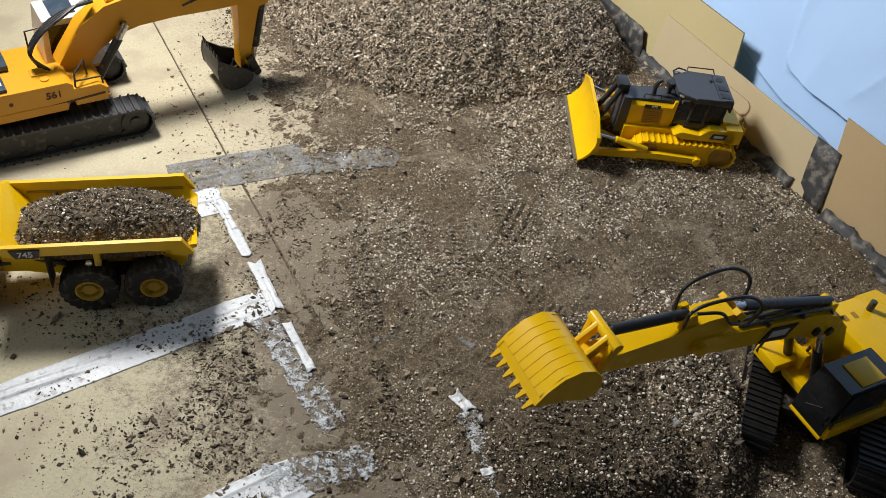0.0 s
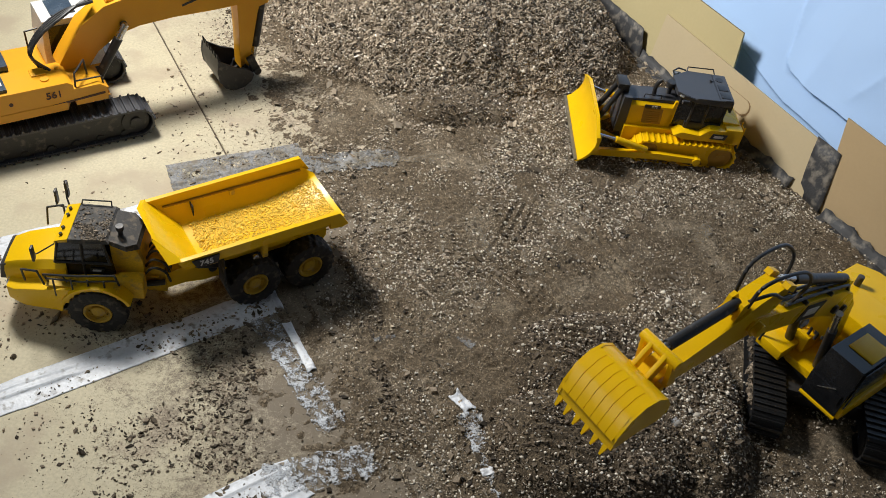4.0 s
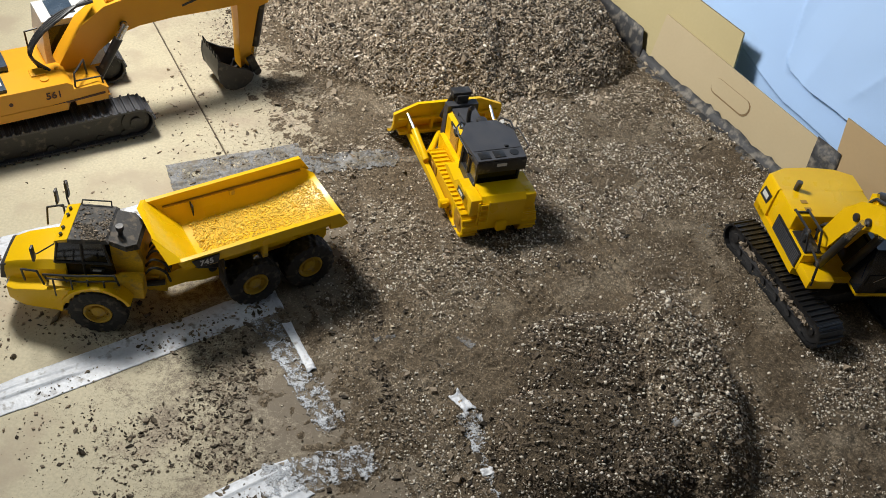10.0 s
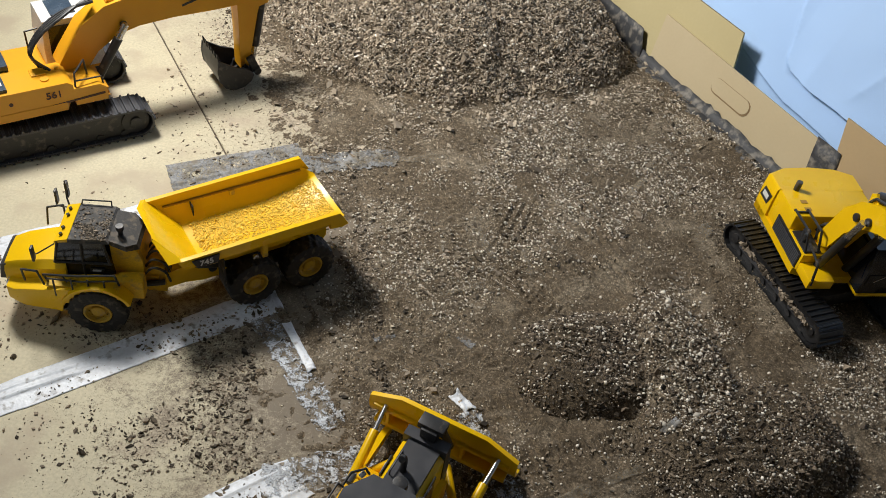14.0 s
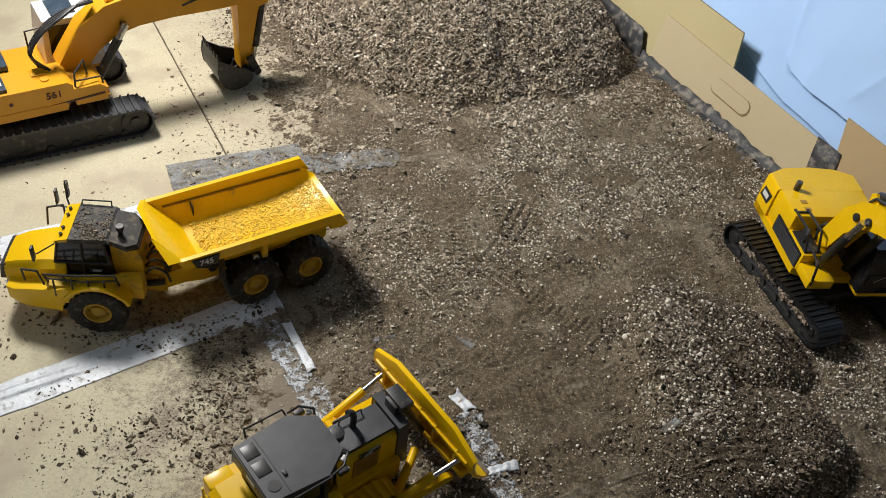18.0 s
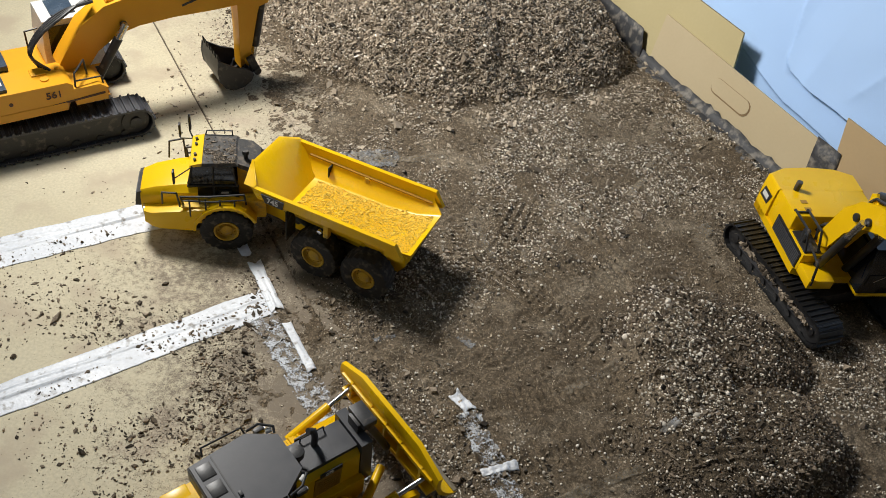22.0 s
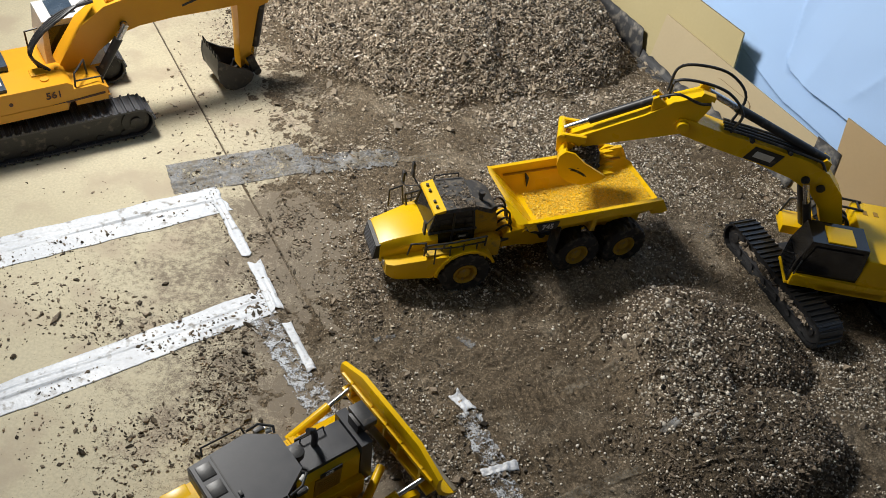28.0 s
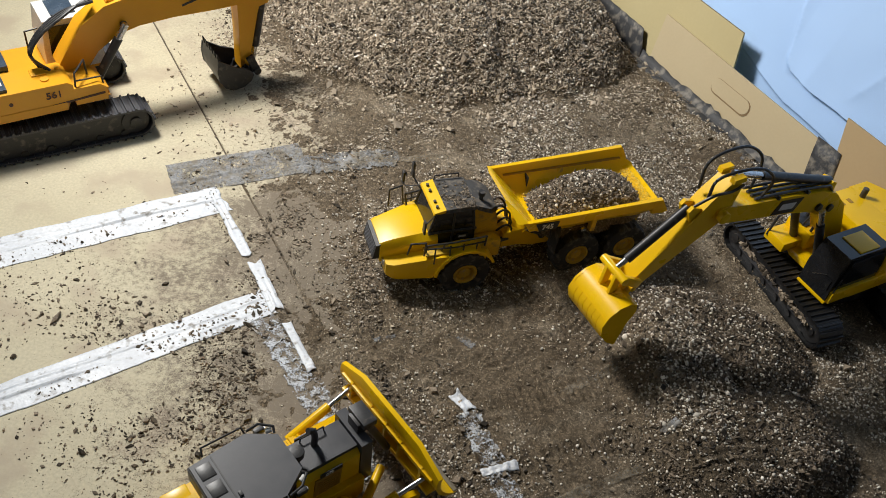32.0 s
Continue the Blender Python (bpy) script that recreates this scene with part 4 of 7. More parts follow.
def build_truck():
    root = thing("dump_truck", pose(0, 0, 0), "yellow articulated model dump truck with dusty cab roof and muddy body", "dump truck")
    # rear frame
    bm = prisms(([(-0.085, 0.048), (-0.075, 0.034), (0.10, 0.034), (0.125, 0.04), (0.150, 0.04), (0.150, 0.066), (0.11, 0.072), (-0.085, 0.066)], -0.026, 0.026))
    part("rear_frame", bm, YELLOW, root, "yellow rear frame beam with raised covers", bevel=0.0015)
    part("frame_cover", prisms(([(0.02, 0.066), (0.12, 0.066), (0.116, 0.073), (0.085, 0.0755), (0.06, 0.072), (0.024, 0.073)], -0.029, 0.029)), YELLOW, root, "raised yellow cover on the rear frame", bevel=0.003)
    part("frame_cover", prisms(([(-0.06, 0.064), (0.01, 0.064), (0.006, 0.0735), (-0.05, 0.0735)], -0.029, 0.029)), YELLOW, root, bevel=0.003)
    for x in (0.035, 0.068, 0.102):
        part("cover_stud", rods(((x, 0.009, 0.070), (x, 0.009, 0.0758), 0.0042, 12)), YELLOW, root, bevel=0.001)
    part("cross_member", rods(((0.088, -0.034, 0.058), (0.088, 0.034, 0.058), 0.006, 12)), BLACK, root)
    part("axle", rods(((-0.041, -0.045, 0.0365), (-0.041, 0.045, 0.0365), 0.009)), BLACK, root)
    part("axle", rods(((0.041, -0.045, 0.0365), (0.041, 0.045, 0.0365), 0.009)), BLACK, root)
    for s in (-1, 1):
        part("suspension_beam", prisms(([(-0.05, 0.032), (0.05, 0.032), (0.02, 0.05), (-0.02, 0.05)], s * 0.026, s * 0.034)), BLACK, root, bevel=0.001)
        part("reflector", rods(((0.036, s * 0.0565, 0.081), (0.036, s * 0.060, 0.081), 0.0042, 14)), STEEL, root, "small bright round plug")
        part("hitch_pivot", rods(((HITCH, 0, 0.03 if s < 0 else 0.06), (HITCH, 0, 0.04 if s < 0 else 0.07), 0.012, 16)), YELLOW_DUSTY, root, bevel=0.001)
    # tipping body, hinged near the rear axle; its own space has the hinge as origin
    hx, hz = TIP_PIVOT
    body = bmesh.new()
    stations = []   # x at rim, x at floor, rim height, floor height, half widths
    for xr, xf_, zr, zf, wr, wf in ((-0.081, -0.101, 0.1245, 0.098, 0.0677, 0.050), (-0.060, -0.066, 0.1240, 0.086, 0.0677, 0.047), (-0.02, -0.02, 0.1232, 0.081, 0.0674, 0.045),
                                    (0.06, 0.06, 0.1218, 0.080, 0.067, 0.044), (0.1434, 0.104, 0.1204, 0.080, 0.0664, 0.042)):
        stations.append((xr, xf_, zr, zf, wr, wf))
    rings = []
    for xr, xf_, zr, zf, wr, wf in stations:
        tz, ti, fl = 0.016, 0.0062, 0.004
        o = lambda x, y, z: (x - hx, y, z - hz)
        xm = xr * 0.75 + xf_ * 0.25
        outer = [o(xr, wr, zr), o(xm, wr, zr - tz), o(xm, wr - 0.006, zr - tz), o(xf_, wf + 0.003, zf - 0.001), o(xf_, wf - 0.006, zf - fl)]
        inner = [o(xf_, wf - 0.004, zf), o(xf_, wf, zf + 0.002), o(xm, wr - ti - 0.001, zr - tz), o(xr, wr - ti, zr)]
        right_ = [(x, -y, z) for x, y, z in outer]
        left_in = [(x, -y, z) for x, y, z in inner]
        rings.append(outer + right_[::-1] + left_in[::-1] + inner)
    loft(body, rings)
    bed = part("tipping_body", body, YELLOW, root, "yellow open tipping body, soil-stained inside", bevel=0.0008)
    bed.matrix_basis = Matrix.Translation((hx, 0, hz))
    bm = bmesh.new()
    lo, hi = [], []
    for (y, z, x) in ((0.042, 0.078, 0.102), (0.0664, 0.1204, 0.1420), (0.0338, 0.137, 0.1555), (-0.0338, 0.137, 0.1555), (-0.0664, 0.1204, 0.1420), (-0.042, 0.078, 0.102)):
        lo.append((x - hx, y, z - hz))
        hi.append((x - hx + 0.0055, y, z - hz + 0.001))
    loft(bm, [lo, hi])
    part("headboard", bm, YELLOW, bed, "yellow sloping headboard with a chamfered top", bevel=0.0012)
    bm = bmesh.new()
    loft(bm, [[(0.0385 - hx + 0.0 + x, y, z - hz) for x, y, z in ring] for ring in
              ([(0.100, 0.0664, 0.1215), (0.100, 0.0590, 0.1225), (0.1215, 0.0330, 0.1395), (0.1215, 0.0338, 0.1375)], [(0.116, 0.0664, 0.1215), (0.116, 0.0590, 0.1225), (0.1245, 0.0330, 0.1395), (0.1245, 0.0338, 0.1375)])])
    part("spill_guard", bm, YELLOW, bed, bevel=0.0006)
    for s in (-1, 1):
        part("tail_spur", prisms(([(-0.084 - hx, 0.1245 - hz), (-0.070 - hx, 0.1245 - hz), (-0.070 - hx, 0.100 - hz), (-0.088 - hx, 0.098 - hz), (-0.098 - hx, 0.101 - hz)], s * 0.0615, s * 0.0682)), YELLOW, bed, bevel=0.001)
        plate = part("model_panel", prisms(([(0.091 - hx, 0.104 - hz), (0.119 - hx, 0.104 - hz), (0.1255 - hx, 0.1175 - hz), (0.0885 - hx, 0.1175 - hz)], s * 0.0664, s * 0.0688)), BLACK, bed, "black panel with white model figures", bevel=0.0006)
        lettering("figures", "745", 0.0125, LETTER, plate, side(0.1065 - hx, 0.1105 - hz, s * 0.0690), "white figures")
        part("mud_flap", boxes(((0.083 - hx, 0.085 - hx), (s * 0.046, s * 0.070), (0.050 - hz, 0.104 - hz))), RUBBER, bed, "black rubber mud flap", bevel=0.0005)
        part("body_rib", boxes(((0.02 - hx, 0.028 - hx), (s * 0.054, s * 0.0635), (0.080 - hz, 0.106 - hz))), YELLOW_DUSTY, bed, bevel=0.001)
    # soil crust left on the floor of the body
    r2 = np.random.default_rng(4)
    x, y = r2.uniform(-0.094, 0.096, 7000), r2.uniform(-0.044, 0.044, 7000)
    z = np.interp(x, [-0.101, -0.066, -0.02, 0.06], [0.098, 0.086, 0.081, 0.080])
    crust = new("soil_crust", scatter("soil_crust", np.stack([x - hx, y, z - hz], -1), r2.gamma(1.2, 0.00035, 7000) + 0.0006, 0.4, CRUST, r2, True, 0.3))
    crust.parent = bed
    tagged(crust, "golden crumbs of dried soil stuck on the body floor")
    for s in (-1, 1):
        part("body_ledge", boxes(((-0.082 - hx, 0.122 - hx), (s * 0.0560, s * 0.0615), (0.1055 - hz, 0.1075 - hz))), AMBER, bed, "narrow amber-brown ledge along the body wall")
    crust["kind"] = "stuff"
    # hoist rams
    for s in (-1, 1):
        for nm, rad, mt in (("ram_barrel", 0.0056, BLACK), ("ram_stage", 0.0044, BLACK), ("ram_rod", 0.0034, STEEL)):
            TRUCK[nm, s] = part(nm, rods(((0, 0, 0), (0, 0, 0.066), rad, 14)), mt, root)
    # front part, turning about the hitch; its space has the hitch as origin
    f = part("front_frame", prisms(([(-0.012, 0.04), (0.05, 0.034), (0.150, 0.034), (0.155, 0.055), (0.04, 0.066), (-0.012, 0.062)], -0.02, 0.02)), YELLOW_DUSTY, root, "yellow front frame with the hitch", bevel=0.0015)
    TRUCK["front"] = f
    # lower skirt and bumper
    prof = [(0.030, 0.074), (0.030, 0.060), (0.098, 0.050), (0.108, 0.036), (0.176, 0.030), (0.186, 0.040), (0.186, 0.060), (0.100, 0.074)]
    bm = bmesh.new()
    rings = []
    for y, k in ((-0.0635, 0.96), (-0.058, 1.0), (0.058, 1.0), (0.0635, 0.96)):
        rings.append([(x if x < 0.15 else x - (1 - k) * 0.25 - (0.012 if abs(y) > 0.04 else 0), y * (1 if x < 0.14 else 0.82), z) for x, z in prof])
    loft(bm, rings)
    part("skirt", bm, YELLOW, f, "yellow front skirt and bumper", bevel=0.002)
    for s in (-1, 1):
        arc = [(0.0592 + 0.047 * math.cos(a), 0.0365 + 0.046 * math.sin(a)) for a in np.linspace(0.05, 2.75, 12)]
        arc2 = [(0.0592 + 0.043 * math.cos(a), 0.0365 + 0.042 * math.sin(a)) for a in np.linspace(2.75, 0.05, 12)]
        part("fender", prisms((arc + arc2, s * 0.040, s * 0.0670)), YELLOW, f, "yellow curved mudguard over the front wheel", bevel=0.0008)
        part("step", boxes(((0.092, 0.104), (s * 0.052, s * 0.066), (0.040, 0.043))), BLACK, f, bevel=0.0006)
        part("headlight", boxes(((0.170, 0.1765), (s * 0.029, s * 0.041), (0.050, 0.060))), STEEL, f, "clear headlight in the bumper", bevel=0.001)
        rail = bent([(0.118, s * 0.050, 0.074), (0.120, s * 0.056, 0.094), (0.078, s * 0.060, 0.098), (0.032, s * 0.058, 0.100), (0.030, s * 0.052, 0.074)], 0.0015)
        part("handrail", rail, BLACK, f, "black bent-wire handrail")
        part("handrail", bent([(0.119, s * 0.054, 0.085), (0.076, s * 0.060, 0.088), (0.031, s * 0.056, 0.088)], 0.0013), BLACK, f)
        part("handrail", bent([(0.095, s * 0.052, 0.078), (0.095, s * 0.060, 0.096)], 0.001), BLACK, f)
        part("handrail", bent([(0.122, s * 0.056, 0.076), (0.124, s * 0.062, 0.106), (0.144, s * 0.058, 0.104), (0.146, s * 0.052, 0.078)], 0.0014), BLACK, f, "black looped rail at the hood corner")
        for x in (0.046, 0.066, 0.086, 0.108):
            part("rail_post", rods(((x, s * 0.0615, 0.062), (x, s * 0.0605, 0.092), 0.0013, 8)), BLACK, f)
        part("walkway", boxes(((0.028, 0.120), (s * 0.036, s * 0.058), (0.074, 0.0765))), YELLOW_DUSTY, f, bevel=0.0006)
        arm = bent([(0.106, s * 0.034, 0.128), (0.125, s * 0.045, 0.120), (0.128, s * 0.052, 0.124)], 0.0009)
        part("mirror_arm", arm, BLACK, f)
        part("mirror", boxes(((0.125, 0.128), (s * 0.050, s * 0.058), (0.118, 0.140))), BLACK, f, "black square wing mirror", bevel=0.0008)
    part("mirror_post", bent([(0.104, -0.036, 0.118), (0.112, -0.050, 0.130), (0.112, -0.054, 0.156)], 0.0012), BLACK, f)
    for z in (0.134, 0.147):
        part("mirror", boxes(((0.110, 0.1135), (-0.060, -0.052), (z - 0.0055, z + 0.0055))), BLACK, f, "black square wing mirror", bevel=0.0008)
    # hood
    bm = bmesh.new()
    rings = []
    for x, w, z, zb in ((0.098, 0.040, 0.098, 0.070), (0.125, 0.039, 0.096, 0.066), (0.160, 0.035, 0.089, 0.060), (0.1790, 0.031, 0.081, 0.050)):
        rings.append([(x, -w, zb), (x, -w, z - 0.010), (x, -w * 0.78, z - 0.001), (x, 0, z + 0.001), (x, w * 0.78, z - 0.001), (x, w, z - 0.010), (x, w, zb)])
    loft(bm, rings)
    part("hood", bm, YELLOW, f, "glossy yellow engine hood", bevel=0.0015)
    part("grille", prisms(([(0.1775, 0.079), (0.1842, 0.0775), (0.1885, 0.053), (0.1775, 0.053)], -0.027, 0.027)), BLACK, f, "black slotted radiator grille", bevel=0.0015)
    for k in range(5):
        z = 0.057 + k * 0.004
        part("grille_slat", boxes(((0.1842, 0.1884 - k * 0.0006), (-0.023, 0.023), (z, z + 0.0014))), GREY, f)
    # cab
    bm = bmesh.new()
    rings = []
    for z, x0, x1, w in ((0.074, 0.040, 0.112, 0.034), (0.098, 0.042, 0.111, 0.0345), (0.130, 0.048, 0.103, 0.032)):
        rings.append([(x0, -w, z), (x0, w, z), (x1, w, z), (x1, -w, z)])
    loft(bm, rings)
    cab = part("cab", bm, GLASS_DARK, f, "black cab with dark tinted windows", bevel=0.002)
    for s in (-1, 1):
        for a, b in (((0.111, 0.0335, 0.096), (0.103, 0.0325, 0.132)), ((0.076, 0.0352, 0.076), (0.075, 0.0330, 0.132)), ((0.043, 0.0347, 0.096), (0.048, 0.0325, 0.132)), ((0.040, 0.0350, 0.097), (0.112, 0.0350, 0.097))):
            part("cab_pillar", rods(((a[0], s * a[1], a[2]), (b[0], s * b[1], b[2]), 0.0018, 8)), BLACK, f)
        badge("side_badge", 0.020, 0.007, f, side(0.060, 0.085, s * 0.0352), "dark badge plate with a pale bar")
    bm = bmesh.new()
    loft(bm, [[(x, y, 0.1315) for x, y in ((0.040, -0.034), (0.040, 0.034), (0.090, 0.036), (0.090, -0.036))], [(x, y, 0.1365) for x, y in ((0.044, -0.032), (0.044, 0.032), (0.089, 0.034), (0.089, -0.034))]])
    part("roof", bm, GREY_DUSTY, f, "grey cab roof covered in soil dust", bevel=0.0014)
    r5 = np.random.default_rng(8)
    q = np.stack([r5.uniform(0.044, 0.088, 1500), 0.033 - np.abs(r5.normal(0, 0.026, 1500)), np.full(1500, 0.1366)], -1)
    q = q[(q[:, 1] > -0.033) & (r5.random(1500) < np.clip(0.5 + 2 * ground_noise(q[:, 0], q[:, 1], 91, 3, 60.0), 0.05, 1))]
    crumbs = new("roof_soil", scatter("roof_soil", q, r5.gamma(1.0, 0.0005, len(q)) + 0.0004, 0.35, CHIP, r5, True, 0.3))
    crumbs.parent = f
    tagged(crumbs, "soil crumbs lying on the cab roof", kind="stuff")
    part("roof_visor", prisms(([(0.0895, 0.1315), (0.107, 0.129), (0.106, 0.1325), (0.0895, 0.1368)], -0.034, 0.034)), YELLOW, f, "yellow sun visor strip with lamps", bevel=0.001)
    for y in (-0.024, -0.012, 0.012, 0.024):
        part("roof_lamp", rods(((0.099, y, 0.133), (0.100, y, 0.1375), 0.0022, 10)), BLACK, f)
    part("roof_rail", bent([(0.050, -0.033, 0.136), (0.050, -0.034, 0.143), (0.086, -0.034, 0.143), (0.088, -0.033, 0.136)], 0.001), BLACK, f, "thin black roof rail")
    bm = bmesh.new()
    loft(bm, [[(x, y, z) for x, y, z in ((0.040, -0.030, 0.126), (0.040, 0.030, 0.126), (0.020, 0.034, 0.120), (0.006, 0.024, 0.116), (0.006, -0.024, 0.116), (0.020, -0.034, 0.120))],
              [(x, y, z) for x, y, z in ((0.042, -0.029, 0.1335), (0.042, 0.029, 0.1335), (0.021, 0.032, 0.127), (0.009, 0.022, 0.123), (0.009, -0.022, 0.123), (0.021, -0.032, 0.127))]])
    part("rear_canopy", bm, GREY_DUSTY, f, "dusty grey sloping canopy behind the cab", bevel=0.0012)
    part("air_intake", rods(((0.030, 0.012, 0.126), (0.030, 0.012, 0.140), 0.0032, 12), ((0.030, 0.012, 0.138), (0.030, 0.012, 0.144), 0.005, 12)), BLACK, f)
    part("engine_housing", prisms(([(0.004, 0.066), (0.042, 0.066), (0.042, 0.127), (0.010, 0.118), (0.004, 0.095)], -0.026, 0.026)), YELLOW_DUSTY, f, "muddy yellow housing behind the cab", bevel=0.002)
    part("tank", boxes(((0.002, 0.036), (0.027, 0.047), (0.046, 0.078))), YELLOW_DUSTY, f, bevel=0.003)
    part("tank", boxes(((0.002, 0.036), (-0.047, -0.027), (0.046, 0.078))), YELLOW_DUSTY, f, bevel=0.003)
    for k, (y, z) in enumerate(((0.016, 0.075), (0.009, 0.082), (-0.002, 0.078), (-0.012, 0.083), (0.021, 0.066))):
        part("hose", tube([(0.006, y, z), (-0.008, y * 1.3, z + 0.020), (-0.022, y * 1.1, z + 0.010), (-0.026, y * 0.8, z - 0.014)], 0.0017), BLACK, f, "black looped hydraulic hose")
    part("hitch_block", boxes(((-0.020, 0.006), (-0.016, 0.016), (0.030, 0.075))), YELLOW_DUSTY, f, bevel=0.002)
    part("steering_ram", rods(((-0.02, 0.022, 0.055), (0.02, 0.030, 0.055), 0.004, 12)), BLACK, f)
    part("steering_ram", rods(((-0.02, -0.022, 0.055), (0.02, -0.030, 0.055), 0.004, 12)), BLACK, f)
    # wheels
    tyre, rim, nuts = wheel_meshes()
    for key, x, y in (("fl", 0.0592, 1), ("fr", 0.0592, -1), ("ml", 0.041, 1), ("mr", 0.041, -1), ("rl", -0.041, 1), ("rr", -0.041, -1)):
        ob = new("wheel", rim)
        ob.parent = root
        share("tyre", tyre, ob, Matrix())["label"] = "black lugged rubber tyre"
        share("wheel_nuts", nuts, ob, Matrix())
        TRUCK["wheel", key] = (ob, x, y)
    return root, bed


TRUCK = {}
TIP_PIVOT = (-0.078, 0.0855)
GLASS_DARK = mat("tinted_glass", (0.012, 0.013, 0.015), (0.02, 0.02, 0.022), rough=0.12, scale=30, bump=0.0)
CRUST = mat("dried_soil", (0.92, 0.65, 0.09), (0.80, 0.54, 0.07), rough=0.9, scale=80, island=0.22)
truck, truck_bed = build_truck()


# ---- bulldozer ----
DOZER = {}


def build_dozer():
    root = thing("bulldozer", pose(0, 0, 0), "yellow crawler bulldozer model with black cab and raised blade", "bulldozer")
    for s in (-1, 1):
        crawler(root, s * 0.036, s * 0.062, 0.186, 0.052, 40, YELLOW, YELLOW, x0=-0.026, label="yellow crawler track with raised shoes", grouser=0.0028, hub_mat=AMBER)
        part("push_arm", prisms(([(-0.055, 0.018), (-0.055, 0.028), (0.02, 0.032), (0.125, 0.030), (0.140, 0.024), (0.140, 0.016), (0.02, 0.020)], s * 0.064, s * 0.072)), YELLOW, root, "yellow push arm beside the track", bevel=0.0012)
        part("arm_pin", rods(((-0.048, s * 0.060, 0.023), (-0.048, s * 0.075, 0.023), 0.007, 14)), YELLOW, root)
        part("tilt_ram", rods(((0.045, s * 0.068, 0.036), (0.105, s * 0.072, 0.055), 0.006, 12)), YELLOW, root, bevel=0.0008)
        part("ram_rod", rods(((0.100, s * 0.0717, 0.0535), (0.138, s * 0.075, 0.064), 0.0032, 10)), STEEL, root, "bright steel ram rod")
        part("inner_brace", rods(((0.055, s * 0.064, 0.030), (0.120, s * 0.020, 0.030), 0.0055, 10)), YELLOW, root)
        # fenders
        part("fender", prisms(([(-0.108, 0.056), (-0.015, 0.056), (0.002, 0.062), (-0.012, 0.070), (-0.045, 0.066), (-0.060, 0.080), (-0.104, 0.080)], s * 0.030, s * 0.054)), YELLOW, root, "yellow side body over the track", bevel=0.002)
        badge("side_badge", 0.030, 0.011, root, side(-0.078, 0.068, s * 0.0545), "dark badge plate with a pale bar")
        part("side_panel", prisms(([(0.022, 0.064), (0.056, 0.064), (0.058, 0.094), (0.024, 0.094)], s * 0.0255, s * 0.0275)), AMBER, root, "amber-brown engine side panel", bevel=0.0006)
        for k in range(6):
            part("louvre", boxes(((0.027, 0.054), (s * 0.0275, s * 0.0285), (0.067 + k * 0.0042, 0.0678 + k * 0.0042))), AMBER, root)
        plate = part("model_panel", boxes(((0.030, 0.058), (s * 0.0262, s * 0.0282), (0.0955, 0.1015))), BLACK, root, "black strip with pale model letters", bevel=0.0004)
        lettering("figures", "D7E", 0.0058, LETTER, plate, side(0.041, 0.0985, s * 0.0284))
        part("roof_lamp", boxes(((-0.010, 0.002), (s * 0.041, s * 0.047), (0.122, 0.129))), BLACK, root, bevel=0.001)
        part("lamp_glass", boxes(((-0.001, 0.0035), (s * 0.042, s * 0.046), (0.1235, 0.1275))), STEEL, root, "bright lamp face")
        part("work_light", rods(((0.000, s * 0.036, 0.131), (0.006, s * 0.034, 0.1325), 0.0030, 10)), WHITE, root, "small white work light on the roof edge")
        part("lamp_guard", bent([(-0.018, s * 0.046, 0.133), (-0.004, s * 0.045, 0.137), (0.008, s * 0.034, 0.137), (0.006, s * 0.028, 0.133)], 0.0014), BLACK, root, "black angular lamp guard")
        part("side_rail", bent([(-0.070, s * 0.043, 0.132), (-0.068, s * 0.050, 0.138), (-0.022, s * 0.050, 0.138), (-0.020, s * 0.044, 0.132)], 0.0011), BLACK, root, "thin black roof handrail")
    # belly and hood
    part("chassis", prisms(([(-0.112, 0.022), (0.07, 0.018), (0.085, 0.030), (0.085, 0.058), (-0.112, 0.062)], -0.034, 0.034)), YELLOW, root, bevel=0.002)
    bm = bmesh.new()
    loft(bm, [[(x, y, z) for y, z in ((-0.026, 0.056), (-0.026, 0.098), (-0.020, 0.1035), (0.020, 0.1035), (0.026, 0.098), (0.026, 0.056))] for x in (0.004, 0.082)])
    part("hood", bm, YELLOW, root, "yellow engine hood", bevel=0.0015)
    part("hood_top", prisms(([(-0.004, 0.098), (0.084, 0.099), (0.082, 0.108), (0.010, 0.110), (-0.004, 0.106)], -0.0195, 0.0195)), GREY, root, "dark grey hood top cover", bevel=0.0015)
    part("radiator_guard", prisms(([(0.083, 0.040), (0.100, 0.040), (0.097, 0.112), (0.083, 0.112)], -0.027, 0.027)), GREY, root, "dark grey radiator guard", bevel=0.002)
    part("lift_bracket", boxes(((0.088, 0.104), (-0.010, 0.010), (0.108, 0.126)), ((0.092, 0.110), (-0.016, 0.016), (0.121, 0.130))), BLACK, root, "black lift-ram bracket on the radiator", bevel=0.0015)
    for s in (-1, 1):
        part("lift_ram", rods(((0.100, s * 0.012, 0.124), (0.128, s * 0.016, 0.060), 0.0048, 12)), BLACK, root)
    part("exhaust", tube([(0.042, 0.006, 0.108), (0.043, 0.006, 0.124), (0.040, 0.006, 0.136), (0.034, 0.006, 0.141)], 0.0038, 10), BLACK, root, "black curved exhaust stack")
    part("air_cleaner", rods(((0.014, -0.004, 0.108), (0.014, -0.004, 0.126), 0.004, 12), ((0.014, -0.004, 0.124), (0.014, -0.004, 0.133), 0.0085, 18)), BLACK, root, "black mushroom-shaped air cleaner", bevel=0.0012)
    part("hood_rail", bent([(0.030, 0.016, 0.109), (0.031, 0.016, 0.116), (0.060, 0.016, 0.116), (0.061, 0.016, 0.109)], 0.0009), BLACK, root)
    # cab
    bm = bmesh.new()
